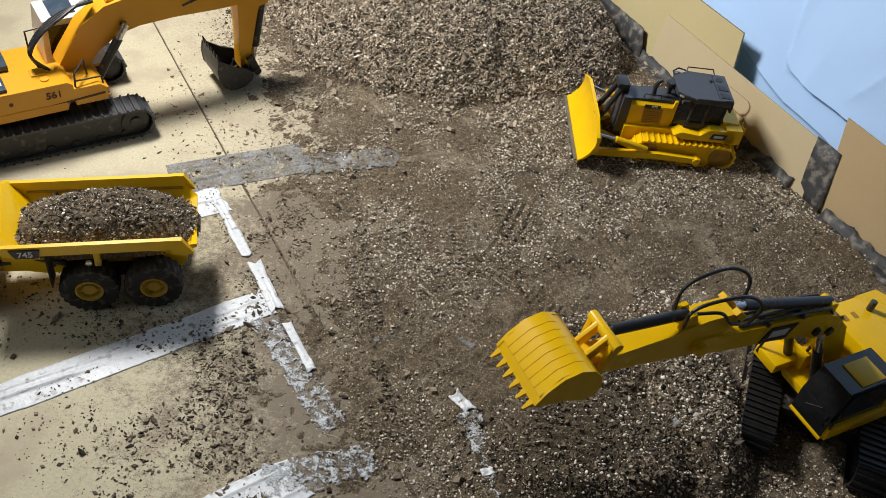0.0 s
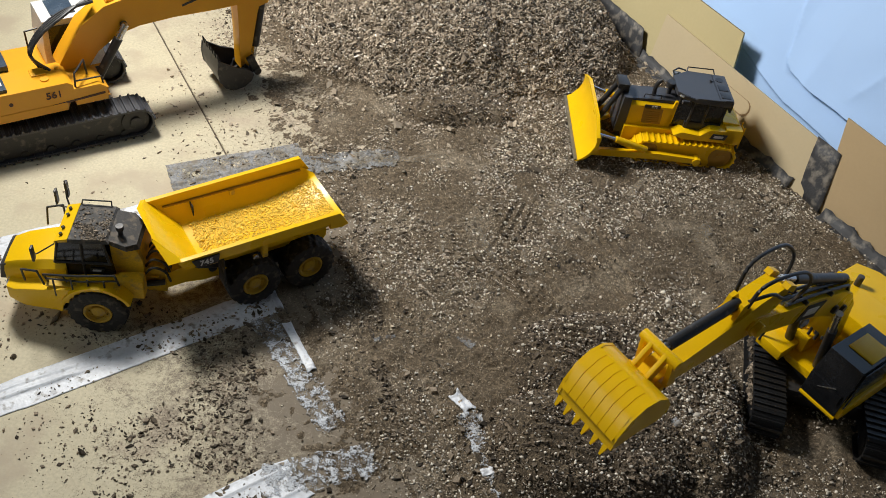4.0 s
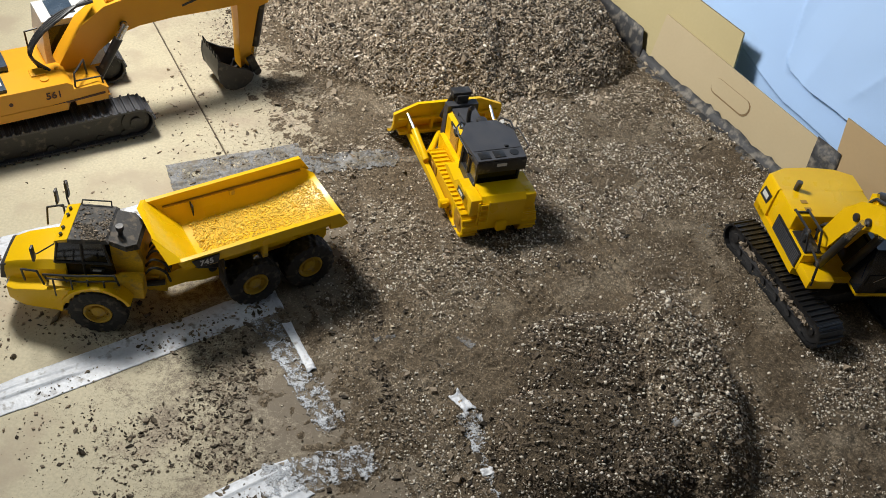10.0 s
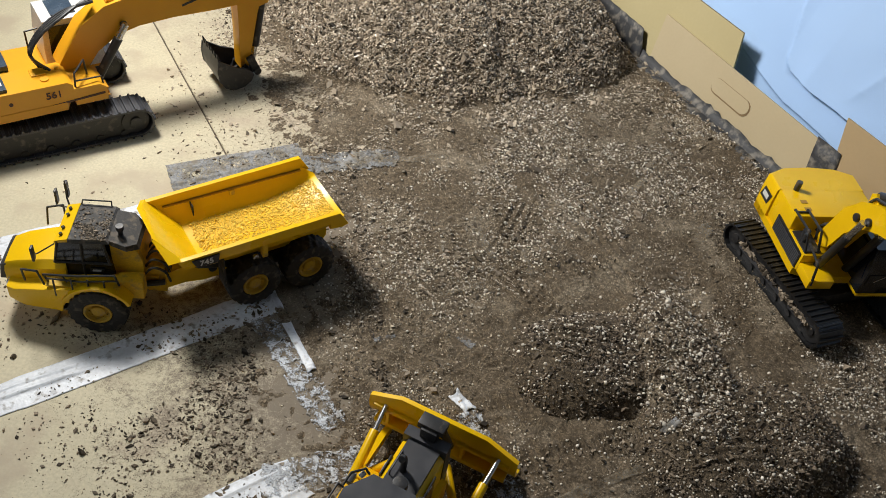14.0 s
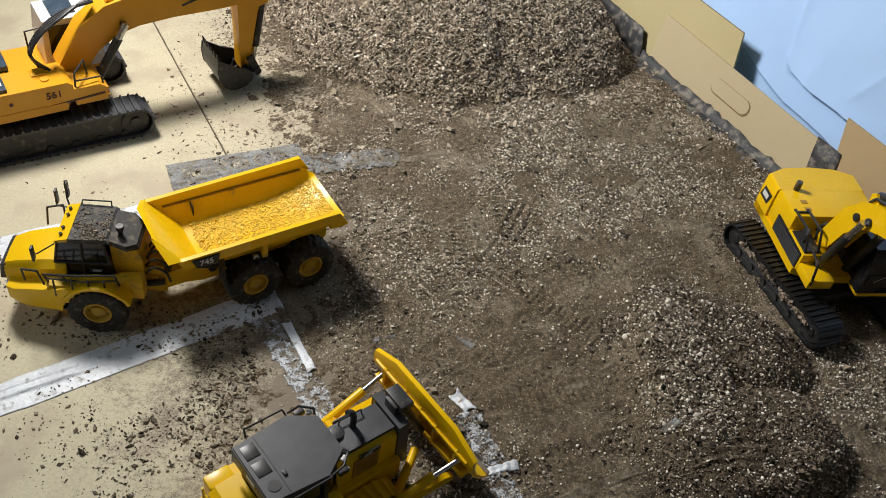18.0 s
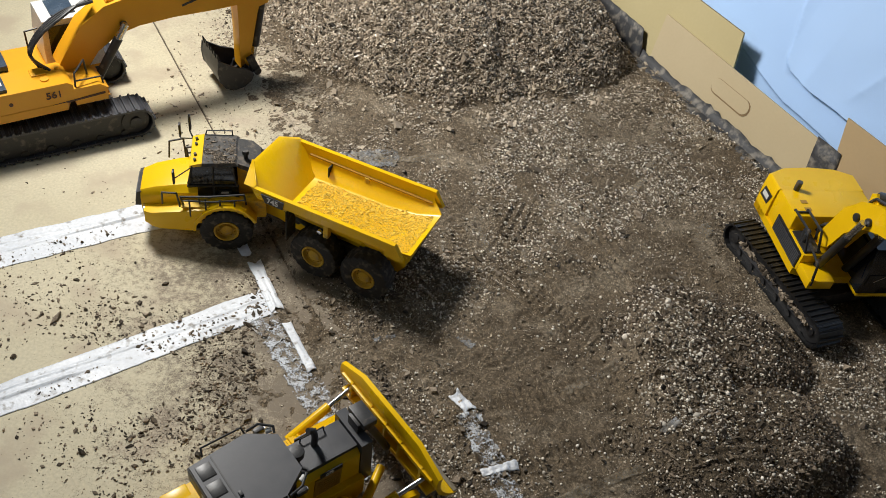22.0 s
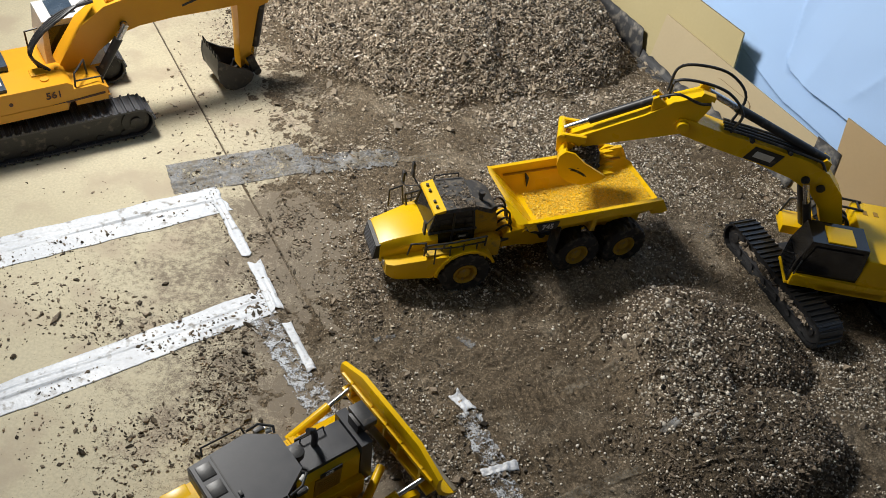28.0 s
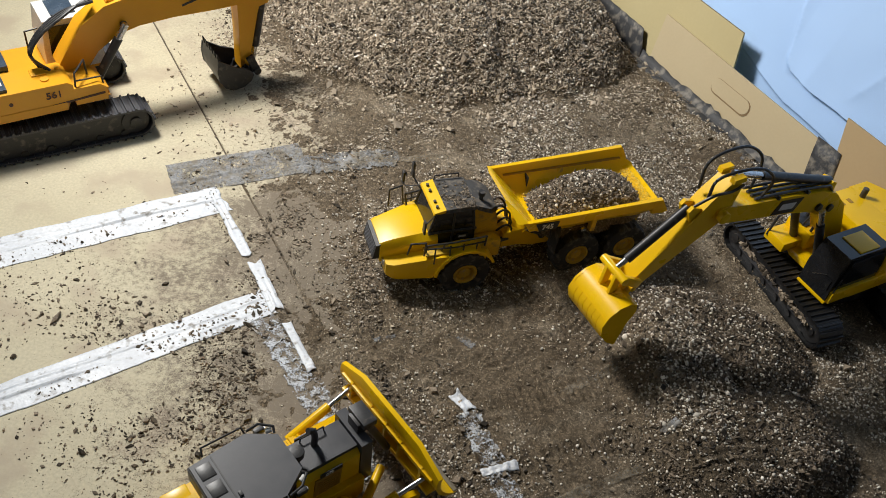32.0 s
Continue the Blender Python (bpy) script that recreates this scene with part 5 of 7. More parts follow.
    loft(bm, [[(x, y, 0.066) for x, y in ((-0.078, -0.034), (-0.078, 0.034), (-0.020, 0.036), (0.004, 0.022), (0.004, -0.022), (-0.020, -0.036))],
              [(x, y, 0.124) for x, y in ((-0.080, -0.034), (-0.080, 0.034), (-0.022, 0.036), (-0.002, 0.024), (-0.002, -0.024), (-0.022, -0.036))]])
    part("cab", bm, GLASS_DARK, root, "black cab with tinted windows", bevel=0.0015)
    for s in (-1, 1):
        for a, b in (((-0.079, 0.0345, 0.07), (-0.081, 0.0345, 0.124)), ((-0.048, 0.0358, 0.07), (-0.049, 0.0355, 0.124)), ((-0.020, 0.0368, 0.066), (-0.022, 0.0365, 0.124)), ((0.0045, 0.0225, 0.066), (-0.0015, 0.0245, 0.124))):
            part("cab_pillar", rods(((a[0], s * a[1], a[2]), (b[0], s * b[1], b[2]), 0.0021, 8)), BLACK, root)
        part("cab_sill", boxes(((-0.08, -0.016), (s * 0.0335, s * 0.0375), (0.066, 0.082))), BLACK, root, bevel=0.001)
        part("yellow_frame", prisms(([(0.002, 0.066), (0.012, 0.066), (0.006, 0.112), (0.001, 0.112)], s * 0.021, s * 0.026)), YELLOW, root)
    roof = [(-0.0885, -0.0400), (-0.0885, 0.0400), (-0.021, 0.0455), (0.0085, 0.0255), (0.0085, -0.0255), (-0.021, -0.0455)]
    bm = bmesh.new()
    loft(bm, [[(x * 0.99, y * 0.97, 0.1185 if x < -0.05 else 0.1255) for x, y in roof], [(x, y, 0.122 if x < -0.05 else 0.1275) for x, y in roof], [(x * 0.985, y * 0.97, 0.1336) for x, y in roof]])
    top = part("cab_roof", bm, GREY, root, "flat dark grey cab roof", bevel=0.0012)
    part("rear_visor", boxes(((-0.0885, -0.0845), (-0.0405, 0.0405), (0.110, 0.131))), BLACK, root, "black rear roof fascia", bevel=0.001)
    bm = boxes(((-0.0890, -0.0884), (-0.008, 0.008), (0.121, 0.1265)))
    part("fascia_bar", bm, LETTER, root, "pale bar on the roof fascia")
    part("roof_hatch", boxes(((-0.083, -0.067), (0.016, 0.034), (0.1332, 0.1345))), TRACK, root, "black roof hatch", bevel=0.0005)
    part("roof_vent", rods(((-0.074, -0.024, 0.1330), (-0.074, -0.024, 0.1344), 0.007, 18)), TRACK, root, "round black roof vent")
    part("roof_rim", boxes(((-0.0640, -0.0625), (-0.038, 0.038), (0.1334, 0.1342))), BLACK, root)
    part("roof_hatch", boxes(((-0.083, -0.067), (-0.008, 0.010), (0.1332, 0.1345))), TRACK, root, "black roof hatch", bevel=0.0005)
    part("roof_aerial", boxes(((-0.060, -0.056), (-0.020, -0.014), (0.1334, 0.136))), BLACK, root, bevel=0.0005)
    part("seat", boxes(((-0.055, -0.035), (-0.012, 0.012), (0.07, 0.108))), YELLOW, root)
    # rear
    part("rear_tank", prisms(([(-0.121, 0.026), (-0.106, 0.022), (-0.084, 0.060), (-0.084, 0.088), (-0.113, 0.086), (-0.121, 0.078)], -0.036, 0.036)), YELLOW, root, "yellow rear tank and ripper housing", bevel=0.002)
    for s in (-1, 1):
        part("rear_block", boxes(((-0.118, -0.088), (s * 0.036, s * 0.054), (0.054, 0.084))), YELLOW, root, bevel=0.002)
    for z in (0.045, 0.056, 0.067, 0.078):
        part("ladder_rung", rods(((-0.124, 0.026, z), (-0.124, 0.042, z), 0.0012, 8)), YELLOW, root)
    for y in (0.026, 0.042):
        part("ladder_rail", rods(((-0.124, y, 0.040), (-0.124, y, 0.084), 0.0014, 8)), YELLOW, root)
    part("tow_eye", boxes(((-0.128, -0.118), (-0.008, 0.008), (0.024, 0.040))), YELLOW, root, bevel=0.001)
    # blade, keyed for its lift; its space has the blade's foot as origin
    bm = bmesh.new()
    rings = []
    arc = [(0.044, 0.0), (0.032, 0.010), (0.021, 0.028), (0.016, 0.045), (0.015, 0.060), (0.0170, 0.0704)]
    for y, k, fwd in ((-0.098, 0.75, 0.0), (-0.0955, 0.765, 0.0), (-0.0563, 1.0, 0.0), (0.0563, 1.0, 0.0), (0.0955, 0.765, 0.0), (0.098, 0.75, 0.0)):
        rings.append([(x + fwd, y, z * k) for x, z in arc] + [(x + fwd - 0.006, y, z * k) for x, z in arc[::-1]])
    loft(bm, rings)
    blade = part("blade", bm, YELLOW, root, "yellow curved bulldozer blade with angled top corners", bevel=0.0006)
    part("cutting_edge", boxes(((0.040, 0.0455), (-0.097, 0.097), (-0.001, 0.004))), STEEL_WORN, blade, "worn cutting edge", bevel=0.0006)
    bm = boxes(((0.006, 0.014), (-0.090, 0.090), (0.040, 0.046)), ((0.006, 0.024), (-0.088, 0.088), (0.012, 0.019)))
    part("blade_stiffener", bm, YELLOW, blade, bevel=0.001)
    for y in (-0.07, -0.03, 0.0, 0.03, 0.07):
        part("blade_rib", prisms(([(0.006, 0.012), (0.022, 0.010), (0.012, 0.05), (0.006, 0.046)], y - 0.002, y + 0.002)), YELLOW, blade)
    DOZER["blade"] = blade
    return root


STEEL_WORN = mat("worn_steel", (0.34, 0.30, 0.22), (0.24, 0.20, 0.14), rough=0.5, metal=0.6, scale=120, bump=0.1)
dozer = build_dozer()


# ---- hydraulic excavators ----
def new_deck(P, h, deck):
    """Stepped deck with grille, grip plates and handrails on the right of the house."""
    k, paint, zb, zt, w, xr, xf = (P[n] for n in ("k", "paint", "zb", "zt", "w", "xr", "xf"))
    part("engine_grille", boxes(((xr * 0.42, 0.03 * k), (-w * 0.96 - 0.0016, -w * 0.94 + 0.001), (zb + 0.008 * k, deck - 0.002 * k))), TRACK, h, "black louvred side grille", bevel=0.001)
    for j in range(8):
        part("grille_slat", boxes(((xr * 0.40, 0.028 * k), (-w * 0.96 - 0.0026, -w * 0.94), (zb + (0.010 + j * 0.0036) * k, zb + (0.0112 + j * 0.0036) * k))), GREY, h)
    part("deck", boxes(((xr * 0.16, 0.035 * k), (-w * 0.96, -w * 0.30), (zb + 0.012 * k, deck))), paint, h, "lower engine deck with fittings", bevel=0.002 * k)
    part("tool_box", boxes(((0.035 * k, xf), (-w * 0.96, -w * 0.42), (zb + 0.012 * k, zb + (deck - zb) * 0.66))), paint, h, "front tool box", bevel=0.002 * k)
    part("step_plate", boxes(((xr * 0.12, 0.03 * k), (-w * 0.92, -w * 0.55), (deck, deck + 0.002 * k))), BLACK, h, "black grip plate")
    part("side_skirt", boxes(((xr * 0.5, xf * 0.96), (w * 0.90, w), (zb + 0.001, zb + 0.022 * k))), paint, h, bevel=0.001)
    part("fuel_cap", rods(((xr * 0.05, -w * 0.7, deck), (xr * 0.05, -w * 0.7, deck + 0.012 * k), 0.006 * k, 14)), BLACK, h)
    part("exhaust", rods(((xr * 0.60, -w * 0.60, zt - 0.006 * k), (xr * 0.60, -w * 0.60, zt + 0.016 * k), 0.0048 * k, 12)), BLACK, h, "short dark exhaust stub", bevel=0.001)
    for x in (0.30, 0.42):
        part("hood_vent", boxes(((xr * x, xr * x + 0.007 * k), (-w * 0.66, -w * 0.52), (zt - 0.001, zt + 0.0005))), AMBER, h)
    part("valve_block", prisms(([(-0.010 * k, deck), (0.012 * k, deck), (0.010 * k, deck + 0.007 * k), (-0.002 * k, deck + 0.011 * k), (-0.008 * k, deck + 0.007 * k)], -w * 0.44, -w * 0.34)), paint, h, "yellow fitting on the deck", bevel=0.0008)
    part("filter_housing", rods(((0.006 * k, -w * 0.80, deck), (0.006 * k, -w * 0.80, deck + 0.016 * k), 0.0042 * k, 12)), BLACK, h, bevel=0.0008)
    part("handrail", bent([(-0.030 * k, -w * 0.90, deck + 0.028 * k), (-0.030 * k, -w * 0.62, deck + 0.028 * k)], 0.0016 * k), BLACK, h)
    for j in range(2):
        y0 = -w * (0.50 - 0.14 * j)
        part("hose", tube([(0.000, y0, deck), (-0.006 * k, y0 + 0.002, deck + 0.022 * k), (0.010 * k, y0 + 0.006, deck + 0.034 * k), (0.026 * k, y0 + 0.008, deck + 0.022 * k), (0.030 * k, y0 + 0.008, deck + 0.002 * k)], 0.0022 * k), BLACK, h, "dark hose looping over the deck")
    for y, x in ((-0.9, 0.03), (-0.62, 0.03)):
        part("handrail", bent([(-0.035 * k, y * w, deck), (-0.035 * k, y * w, deck + 0.028 * k), (0.015 * k, y * w, deck + 0.030 * k), (0.030 * k, y * w, deck)], 0.0019 * k), BLACK, h, "black bent handrail")
    part("handrail", bent([(xf, -w * 0.9, zb + 0.02 * k), (xf * 0.9, -w * 0.9, deck + 0.012 * k), (0.030 * k, -w * 0.9, deck + 0.02 * k)], 0.0019 * k), BLACK, h)


def old_deck(P, h, deck):
    """Long smooth right-hand body with a model number, a stripe and grey deck panels."""
    k, paint, zb, zt, w, xr, xf = (P[n] for n in ("k", "paint", "zb", "zt", "w", "xr", "xf"))
    part("side_body", prisms(([(xr * 0.6, zb + 0.012 * k), (0.048, zb + 0.012 * k), (0.048, zt - 0.006), (0.040, zt), (xr * 0.6, zt)], -w * 0.99, -w * 0.30)), paint, h, "smooth long side body", bevel=0.002)
    part("tool_box", prisms(([(0.048, zb + 0.004), (xf, zb + 0.004), (xf, zb + 0.026), (0.088, zb + 0.034), (0.048, zb + 0.034)], -w * 0.99, -w * 0.34)), paint, h, "low front tool box", bevel=0.002)
    part("stripe", prisms(([(xr * 0.7, zb + 0.006), (xr * 0.2, zb + 0.0085), (xf - 0.004, zb + 0.0155), (xf - 0.004, zb + 0.0195), (xr * 0.2, zb + 0.0105)], -w * 0.99 - 0.0007, -w * 0.98)), BROWN, h, "brown swoosh stripe along the side")
    lettering("figures", "561", 0.0165, BROWN, h, side(0.018, zb + 0.031, -w * 0.99 - 0.0008), "brown model figures")
    part("side_knob", rods(((-0.045, -w * 0.99 - 0.0015, zb + 0.030), (-0.045, -w * 0.97, zb + 0.030), 0.003, 12)), BROWN, h)
    part("deck_panel", boxes(((xr * 0.82, -0.045), (-w * 0.92, -w * 0.36), (zt, zt + 0.006))), SCREEN, h, "blue-grey deck panel with buttons", bevel=0.001)
    part("deck_panel", boxes(((xr * 0.70, -0.030), (-w * 0.30, w * 0.25), (zt, zt + 0.010))), SCREEN, h, "blue-grey deck panel", bevel=0.001)
    for j in range(3):
        part("panel_button", boxes(((-0.070 + j * 0.008, -0.065 + j * 0.008), (-w * 0.80, -w * 0.62), (zt + 0.006, zt + 0.0068))), WHITE, h)
    part("deck_cover", boxes(((-0.004, 0.018), (-w * 0.62, -w * 0.40), (zt, zt + 0.002))), paint, h, bevel=0.0006)
    part("filler_cap", rods(((0.012, -w * 0.76, zt), (0.012, -w * 0.76, zt + 0.002), 0.0065, 16)), paint, h)
    part("filler_cap", rods(((0.036, -w * 0.50, zt), (0.036, -w * 0.50, zt + 0.003), 0.0035, 12)), paint, h)
    part("handrail", bent([(0.052, -w * 0.92, zb + 0.034), (0.054, -w * 0.92, zb + 0.058), (0.076, -w * 0.60, zb + 0.060), (0.078, -w * 0.60, zb + 0.034)], 0.0016), BLACK, h, "black bent handrail")
    part("handrail", bent([(0.054, -w * 0.92, zb + 0.044), (0.094, -w * 0.86, zb + 0.040), (xf, -w * 0.86, zb + 0.012)], 0.0014), BLACK, h)
    part("handrail", bent([(0.010, w * 0.10, zt), (0.010, w * 0.12, zt + 0.040), (0.030, w * 0.12, zt + 0.042)], 0.0014), BLACK, h)
    for j in range(4):
        y = -w * (0.36 + 0.05 * j)
        part("hose", tube([(0.014 + 0.004 * j, y, zt), (0.004, y, zt + 0.030), (0.024, y + 0.006, zt + 0.058), (0.064, y + 0.016, zt + 0.078), (0.112, -0.026 + 0.006 * j, zt + 0.092)], 0.0024), BLACK, h, "black braided hose looping up to the boom")
    for j in range(2):
        part("step", boxes(((xf, xf + 0.005), (-w * (0.9 - 0.05 * j), -w * (0.60 + 0.02 * j)), (zb + 0.004 + 0.010 * j, zb + 0.007 + 0.010 * j))), paint, h)


def build_excavator(P, store):
    """A crawler excavator. P holds sizes and paints; moving parts are put into store."""
    k, paint = P["k"], P["paint"]
    root = thing(P["name"], pose(0, 0, 0), P["label"], "excavator", "excavators")
    for s in (-1, 1):
        crawler(root, s * P["ty0"], s * P["ty1"], P["tl"], P["th"], P["tn"], BLACK, P["shoe"], x0=P.get("tx", 0.0), label="black crawler track with ribbed shoes", grouser=P["th"] * 0.055, rail=None if P.get("letters") else GREY)
    z0 = P["th"] * 1.0
    part("undercarriage", boxes(((-0.06 * k, 0.06 * k), (-P["ty0"] - 0.01, P["ty0"] + 0.01), (P["th"] * 0.35, P["th"] * 0.85))), BLACK, root, bevel=0.003)
    part("slew_ring", rods(((0, 0, P["th"] * 0.8), (0, 0, P["zb"] + 0.004), 0.045 * k, 28)), BLACK, root)
    # house, turning about the slew ring
    zb, zt, w, xr, xf = P["zb"], P["zt"], P["w"], P["xr"], P["xf"]
    deck = zb + (zt - zb) * 0.62
    bm = prisms(([(xr * 0.9, -w), (0.03 * k, -w), (0.05 * k, -w * 0.4), (0.05 * k, w * 0.2), (0.03 * k, w), (xr * 0.9, w), (xr, w * 0.7), (xr, -w * 0.7)], zb, zb + 0.012 * k, "z"))
    h = part("house", bm, paint, root, P["house_label"], bevel=0.002)
    store["house"] = h
    # counterweight
    bm = bmesh.new()
    out = [(xr * 0.62, -w), (xr * 0.9, -w), (xr, -w * 0.62), (xr * 1.03, 0), (xr, w * 0.62), (xr * 0.9, w), (xr * 0.62, w)]
    loft(bm, [[(x, y, zb) for x, y in out], [(x, y, zb + (zt - zb) * 0.6) for x, y in out], [(x * 0.99, y * 0.985, zt - 0.003) for x, y in out], [(x * 0.97, y * 0.95, zt) for x, y in out]])
    part("counterweight", bm, paint, h, "smooth rounded counterweight", bevel=0.004 * k)
    part("engine_cover", boxes(((xr * 0.66, xr * 0.16), (-w * 0.955, w * 0.955), (zb + 0.012 * k, zt - 0.0002))), paint, h, "engine deck cover", bevel=0.004 * k)
    if P.get("letters"):
        old_deck(P, h, deck)
    else:
        new_deck(P, h, deck)
    for j in range(2 if not P.get("letters") else 0):
        y = (-0.40 + 0.20 * j) * w
        part("hose", tube([(xr * 0.12, y, deck + 0.004), (xr * 0.02, y, deck + 0.030 * k), (0.02 * k, y * 0.9, deck + 0.034 * k), (0.03 * k, y * 0.7, deck + 0.010 * k)], 0.0022 * k), BLACK, h, "black hose arching over the deck")
    badge("side_badge", 0.026 * k, 0.014 * k, h, side(xr * 0.80, zb + (zt - zb) * 0.52, w + 0.0002), "dark badge plate with a pale bar")
    badge("side_badge", 0.032 * k, 0.020 * k, h, side(xr * 0.76, zb + (zt - zb) * 0.56, -w - 0.0002), "dark badge plate with a pale bar")
    # cab
    c0, c1, cy0, cy1, cz = P["c0"], P["c1"], P["cy0"], P["cy1"], P["cz"]
    bm = bmesh.new()
    loft(bm, [[(c0, y, zb + 0.004) if i in (0, 1) else (c1, y, zb + 0.004) for i, y in enumerate((cy0, cy1, cy1, cy0))],
              [(c0, y, zb + (cz - zb) * 0.55) if i in (0, 1) else (c1 * 1.0, y, zb + (cz - zb) * 0.5) for i, y in enumerate((cy0, cy1, cy1, cy0))],
              [(c0 + 0.004 * k, y, cz) if i in (0, 1) else (c1 - 0.010 * k, y, cz) for i, y in enumerate((cy0 + 0.002, cy1 - 0.002, cy1 - 0.002, cy0 + 0.002))]])
    part("cab", bm, P["cab"], h, P["cab_label"], bevel=0.003 * k)
    for y in (cy0, cy1):
        part("window", prisms(([(c0 + 0.008 * k, zb + 0.030 * k), (c1 - 0.006 * k, zb + 0.030 * k), (c1 - 0.018 * k, cz - 0.008 * k), (c0 + 0.010 * k, cz - 0.008 * k)], y - 0.0008, y + 0.0008)), GLASS_DARK, h, "dark tinted cab window", bevel=0.0004)
    part("windscreen", prisms(([(cy0 + 0.005 * k, zb + 0.022 * k), (cy1 - 0.005 * k, zb + 0.022 * k), (cy1 - 0.005 * k, zb + (cz - zb) * 0.5), (cy0 + 0.005 * k, zb + (cz - zb) * 0.5)], c1 - 0.001, c1 + 0.0012, "x")), GLASS_DARK, h)
    part("roof_patch", boxes(((c0 + 0.24 * (c1 - c0), c0 + 0.66 * (c1 - c0)), (cy0 + 0.22 * (cy1 - cy0), cy1 - 0.1 * (cy1 - cy0)), (cz - 0.001, cz + 0.002 * k))), P["roof"], h, P["roof_label"], bevel=0.001)
    part("cab_lip", boxes(((c0, c1 + 0.002), (cy0, cy1 + 0.0015), (zb - 0.001, zb + 0.003 * k))), paint, h, bevel=0.0006)
    part("grab_rail", bent([(c1 - 0.004, cy1 + 0.003, zb + 0.02 * k), (c1 - 0.006 * k, cy1 + 0.004, zb + 0.05 * k)], 0.0011 * k), BLACK, h)
    part("wiper", bent([(c1 + 0.001, cy0 + 0.3 * (cy1 - cy0), zb + 0.028 * k), (c1 + 0.0015, cy1 - 0.3 * (cy1 - cy0), zb + 0.045 * k)], 0.0008 * k), STEEL, h)
    # boom in its own space: foot pin at the origin, x towards the stick pin
    L, S = P["Lb"], P["Ls"]
    bw = P["bw"]
    top = [(-0.03, 0.018), (0.02, 0.062), (0.16, 0.175), (0.30, 0.222), (0.42, 0.215), (0.62, 0.155), (0.82, 0.088), (0.97, 0.048), (1.035, 0.022)]
    bot = [(1.035, -0.022), (0.97, -0.042), (0.80, 0.000), (0.60, 0.058), (0.42, 0.095), (0.30, 0.098), (0.18, 0.058), (0.06, -0.030), (-0.02, -0.035)]
    bm = bmesh.new()
    fat = 0.028 if P.get("letters") else 0.0
    prism(bm, [(x * L, (z + (fat if i < len(top) else -fat * 0.8)) * L) for i, (x, z) in enumerate(top + bot)], P["by"] - bw / 2, P["by"] + bw / 2)
    b = part("boom", bm, paint, root, P["boom_label"], bevel=0.0022 * k)
    store["boom"] = b
    for s in (-1, 1):
        y = P["by"] + s * bw / 2
        if P.get("letters"):
            for j, (xa, xb_) in enumerate(((0.66, 0.76), (0.785, 0.80))):
                part("lettering_bar", boxes(((xa * L, xb_ * L), (y - 0.0005, y + 0.0006 * s), (0.072 * L, 0.085 * L))), BLACK, b, "dark bar of lettering")
        else:
            badge("side_badge", 0.052 * k, 0.024 * k, b, side(0.60 * L, 0.105 * L, P["by"] + s * (bw / 2 + 0.0003), 17 * s, s), "dark badge plate with a pale bar")
        for x, z in ((0.36, 0.135), (0.27, 0.145)) if not P.get("letters") else ((0.35, 0.12),):
            part("boom_pin", rods(((x * L, y - s * 0.002, z * L), (x * L, y + s * 0.004 * k, z * L), (0.0062 if not P.get("letters") else 0.005) * k, 16)), BLACK, b, bevel=0.001)
    part("stick_pin", rods(((L, P["by"] - bw * 0.75, 0), (L, P["by"] + bw * 0.75, 0), 0.0085 * k, 18)), paint, b, bevel=0.001)
    part("ram_lug", prisms(([(0.30 * L, 0.215 * L), (0.38 * L, 0.215 * L), (0.355 * L, 0.262 * L), (0.325 * L, 0.262 * L)], P["by"] - bw * 0.3, P["by"] + bw * 0.3)), paint, b, bevel=0.001)
    for j in range(4 if not P.get("letters") else 0):
        y = P["by"] + (-0.36 + 0.24 * j) * bw
        part("hose", tube([(0.31 * L, y, 0.212 * L), (0.36 * L, y, 0.238 * L), (0.40 * L, y, 0.235 * L), (0.62 * L, y, 0.175 * L), (0.84 * L, y, 0.10 * L)], 0.0021 * k), BLACK, b, "black hose along the boom top")
    for x, z in ((0.52, 0.195), (0.70, 0.135)) if not P.get("letters") else ():
        part("hose_clamp", boxes(((x * L - 0.003 * k, x * L + 0.003 * k), (P["by"] - bw * 0.52, P["by"] + bw * 0.52), ((z - 0.012) * L, (z + 0.006) * L))), BLACK, b, bevel=0.0008)
    if not P.get("letters"):
        for y, hgt in ((-0.3, 0.20), (0.3, 0.16)):
            part("hose", tube([(0.80 * L, P["by"] + y * bw, 0.10 * L), (0.84 * L, P["by"] + y * bw * 1.6, (0.08 + hgt * 0.8) * L), (0.97 * L, P["by"] + y * bw * 1.8, (0.13 + hgt * 0.75) * L), (1.10 * L, P["by"] + y * bw * 1.6, (0.10 + hgt * 0.7) * L), (1.18 * L, P["by"] + y * bw * 1.3, (0.05 + hgt * 0.6) * L), (1.14 * L, P["by"] + y * bw, 0.06 * L)], 0.0021 * k), BLACK, b, "black hose loop over the stick joint")
    # stick: pin at the origin, x towards the bucket pin
    sw = bw * 0.82
    so = [(-0.27, 0.185), (-0.21, 0.25), (0.02, 0.235), (0.30, 0.16), (0.98, 0.055), (1.04, 0.02), (1.02, -0.045), (0.60, -0.062), (0.22, -0.085), (0.0, -0.095), (-0.10, -0.03), (-0.25, 0.11)]
    st = part("stick", prisms(([(x * S, z * S) for x, z in so], P["by"] - sw / 2, P["by"] + sw / 2)), paint, root, P["stick_label"], bevel=0.002 * k)
    store["stick"] = st
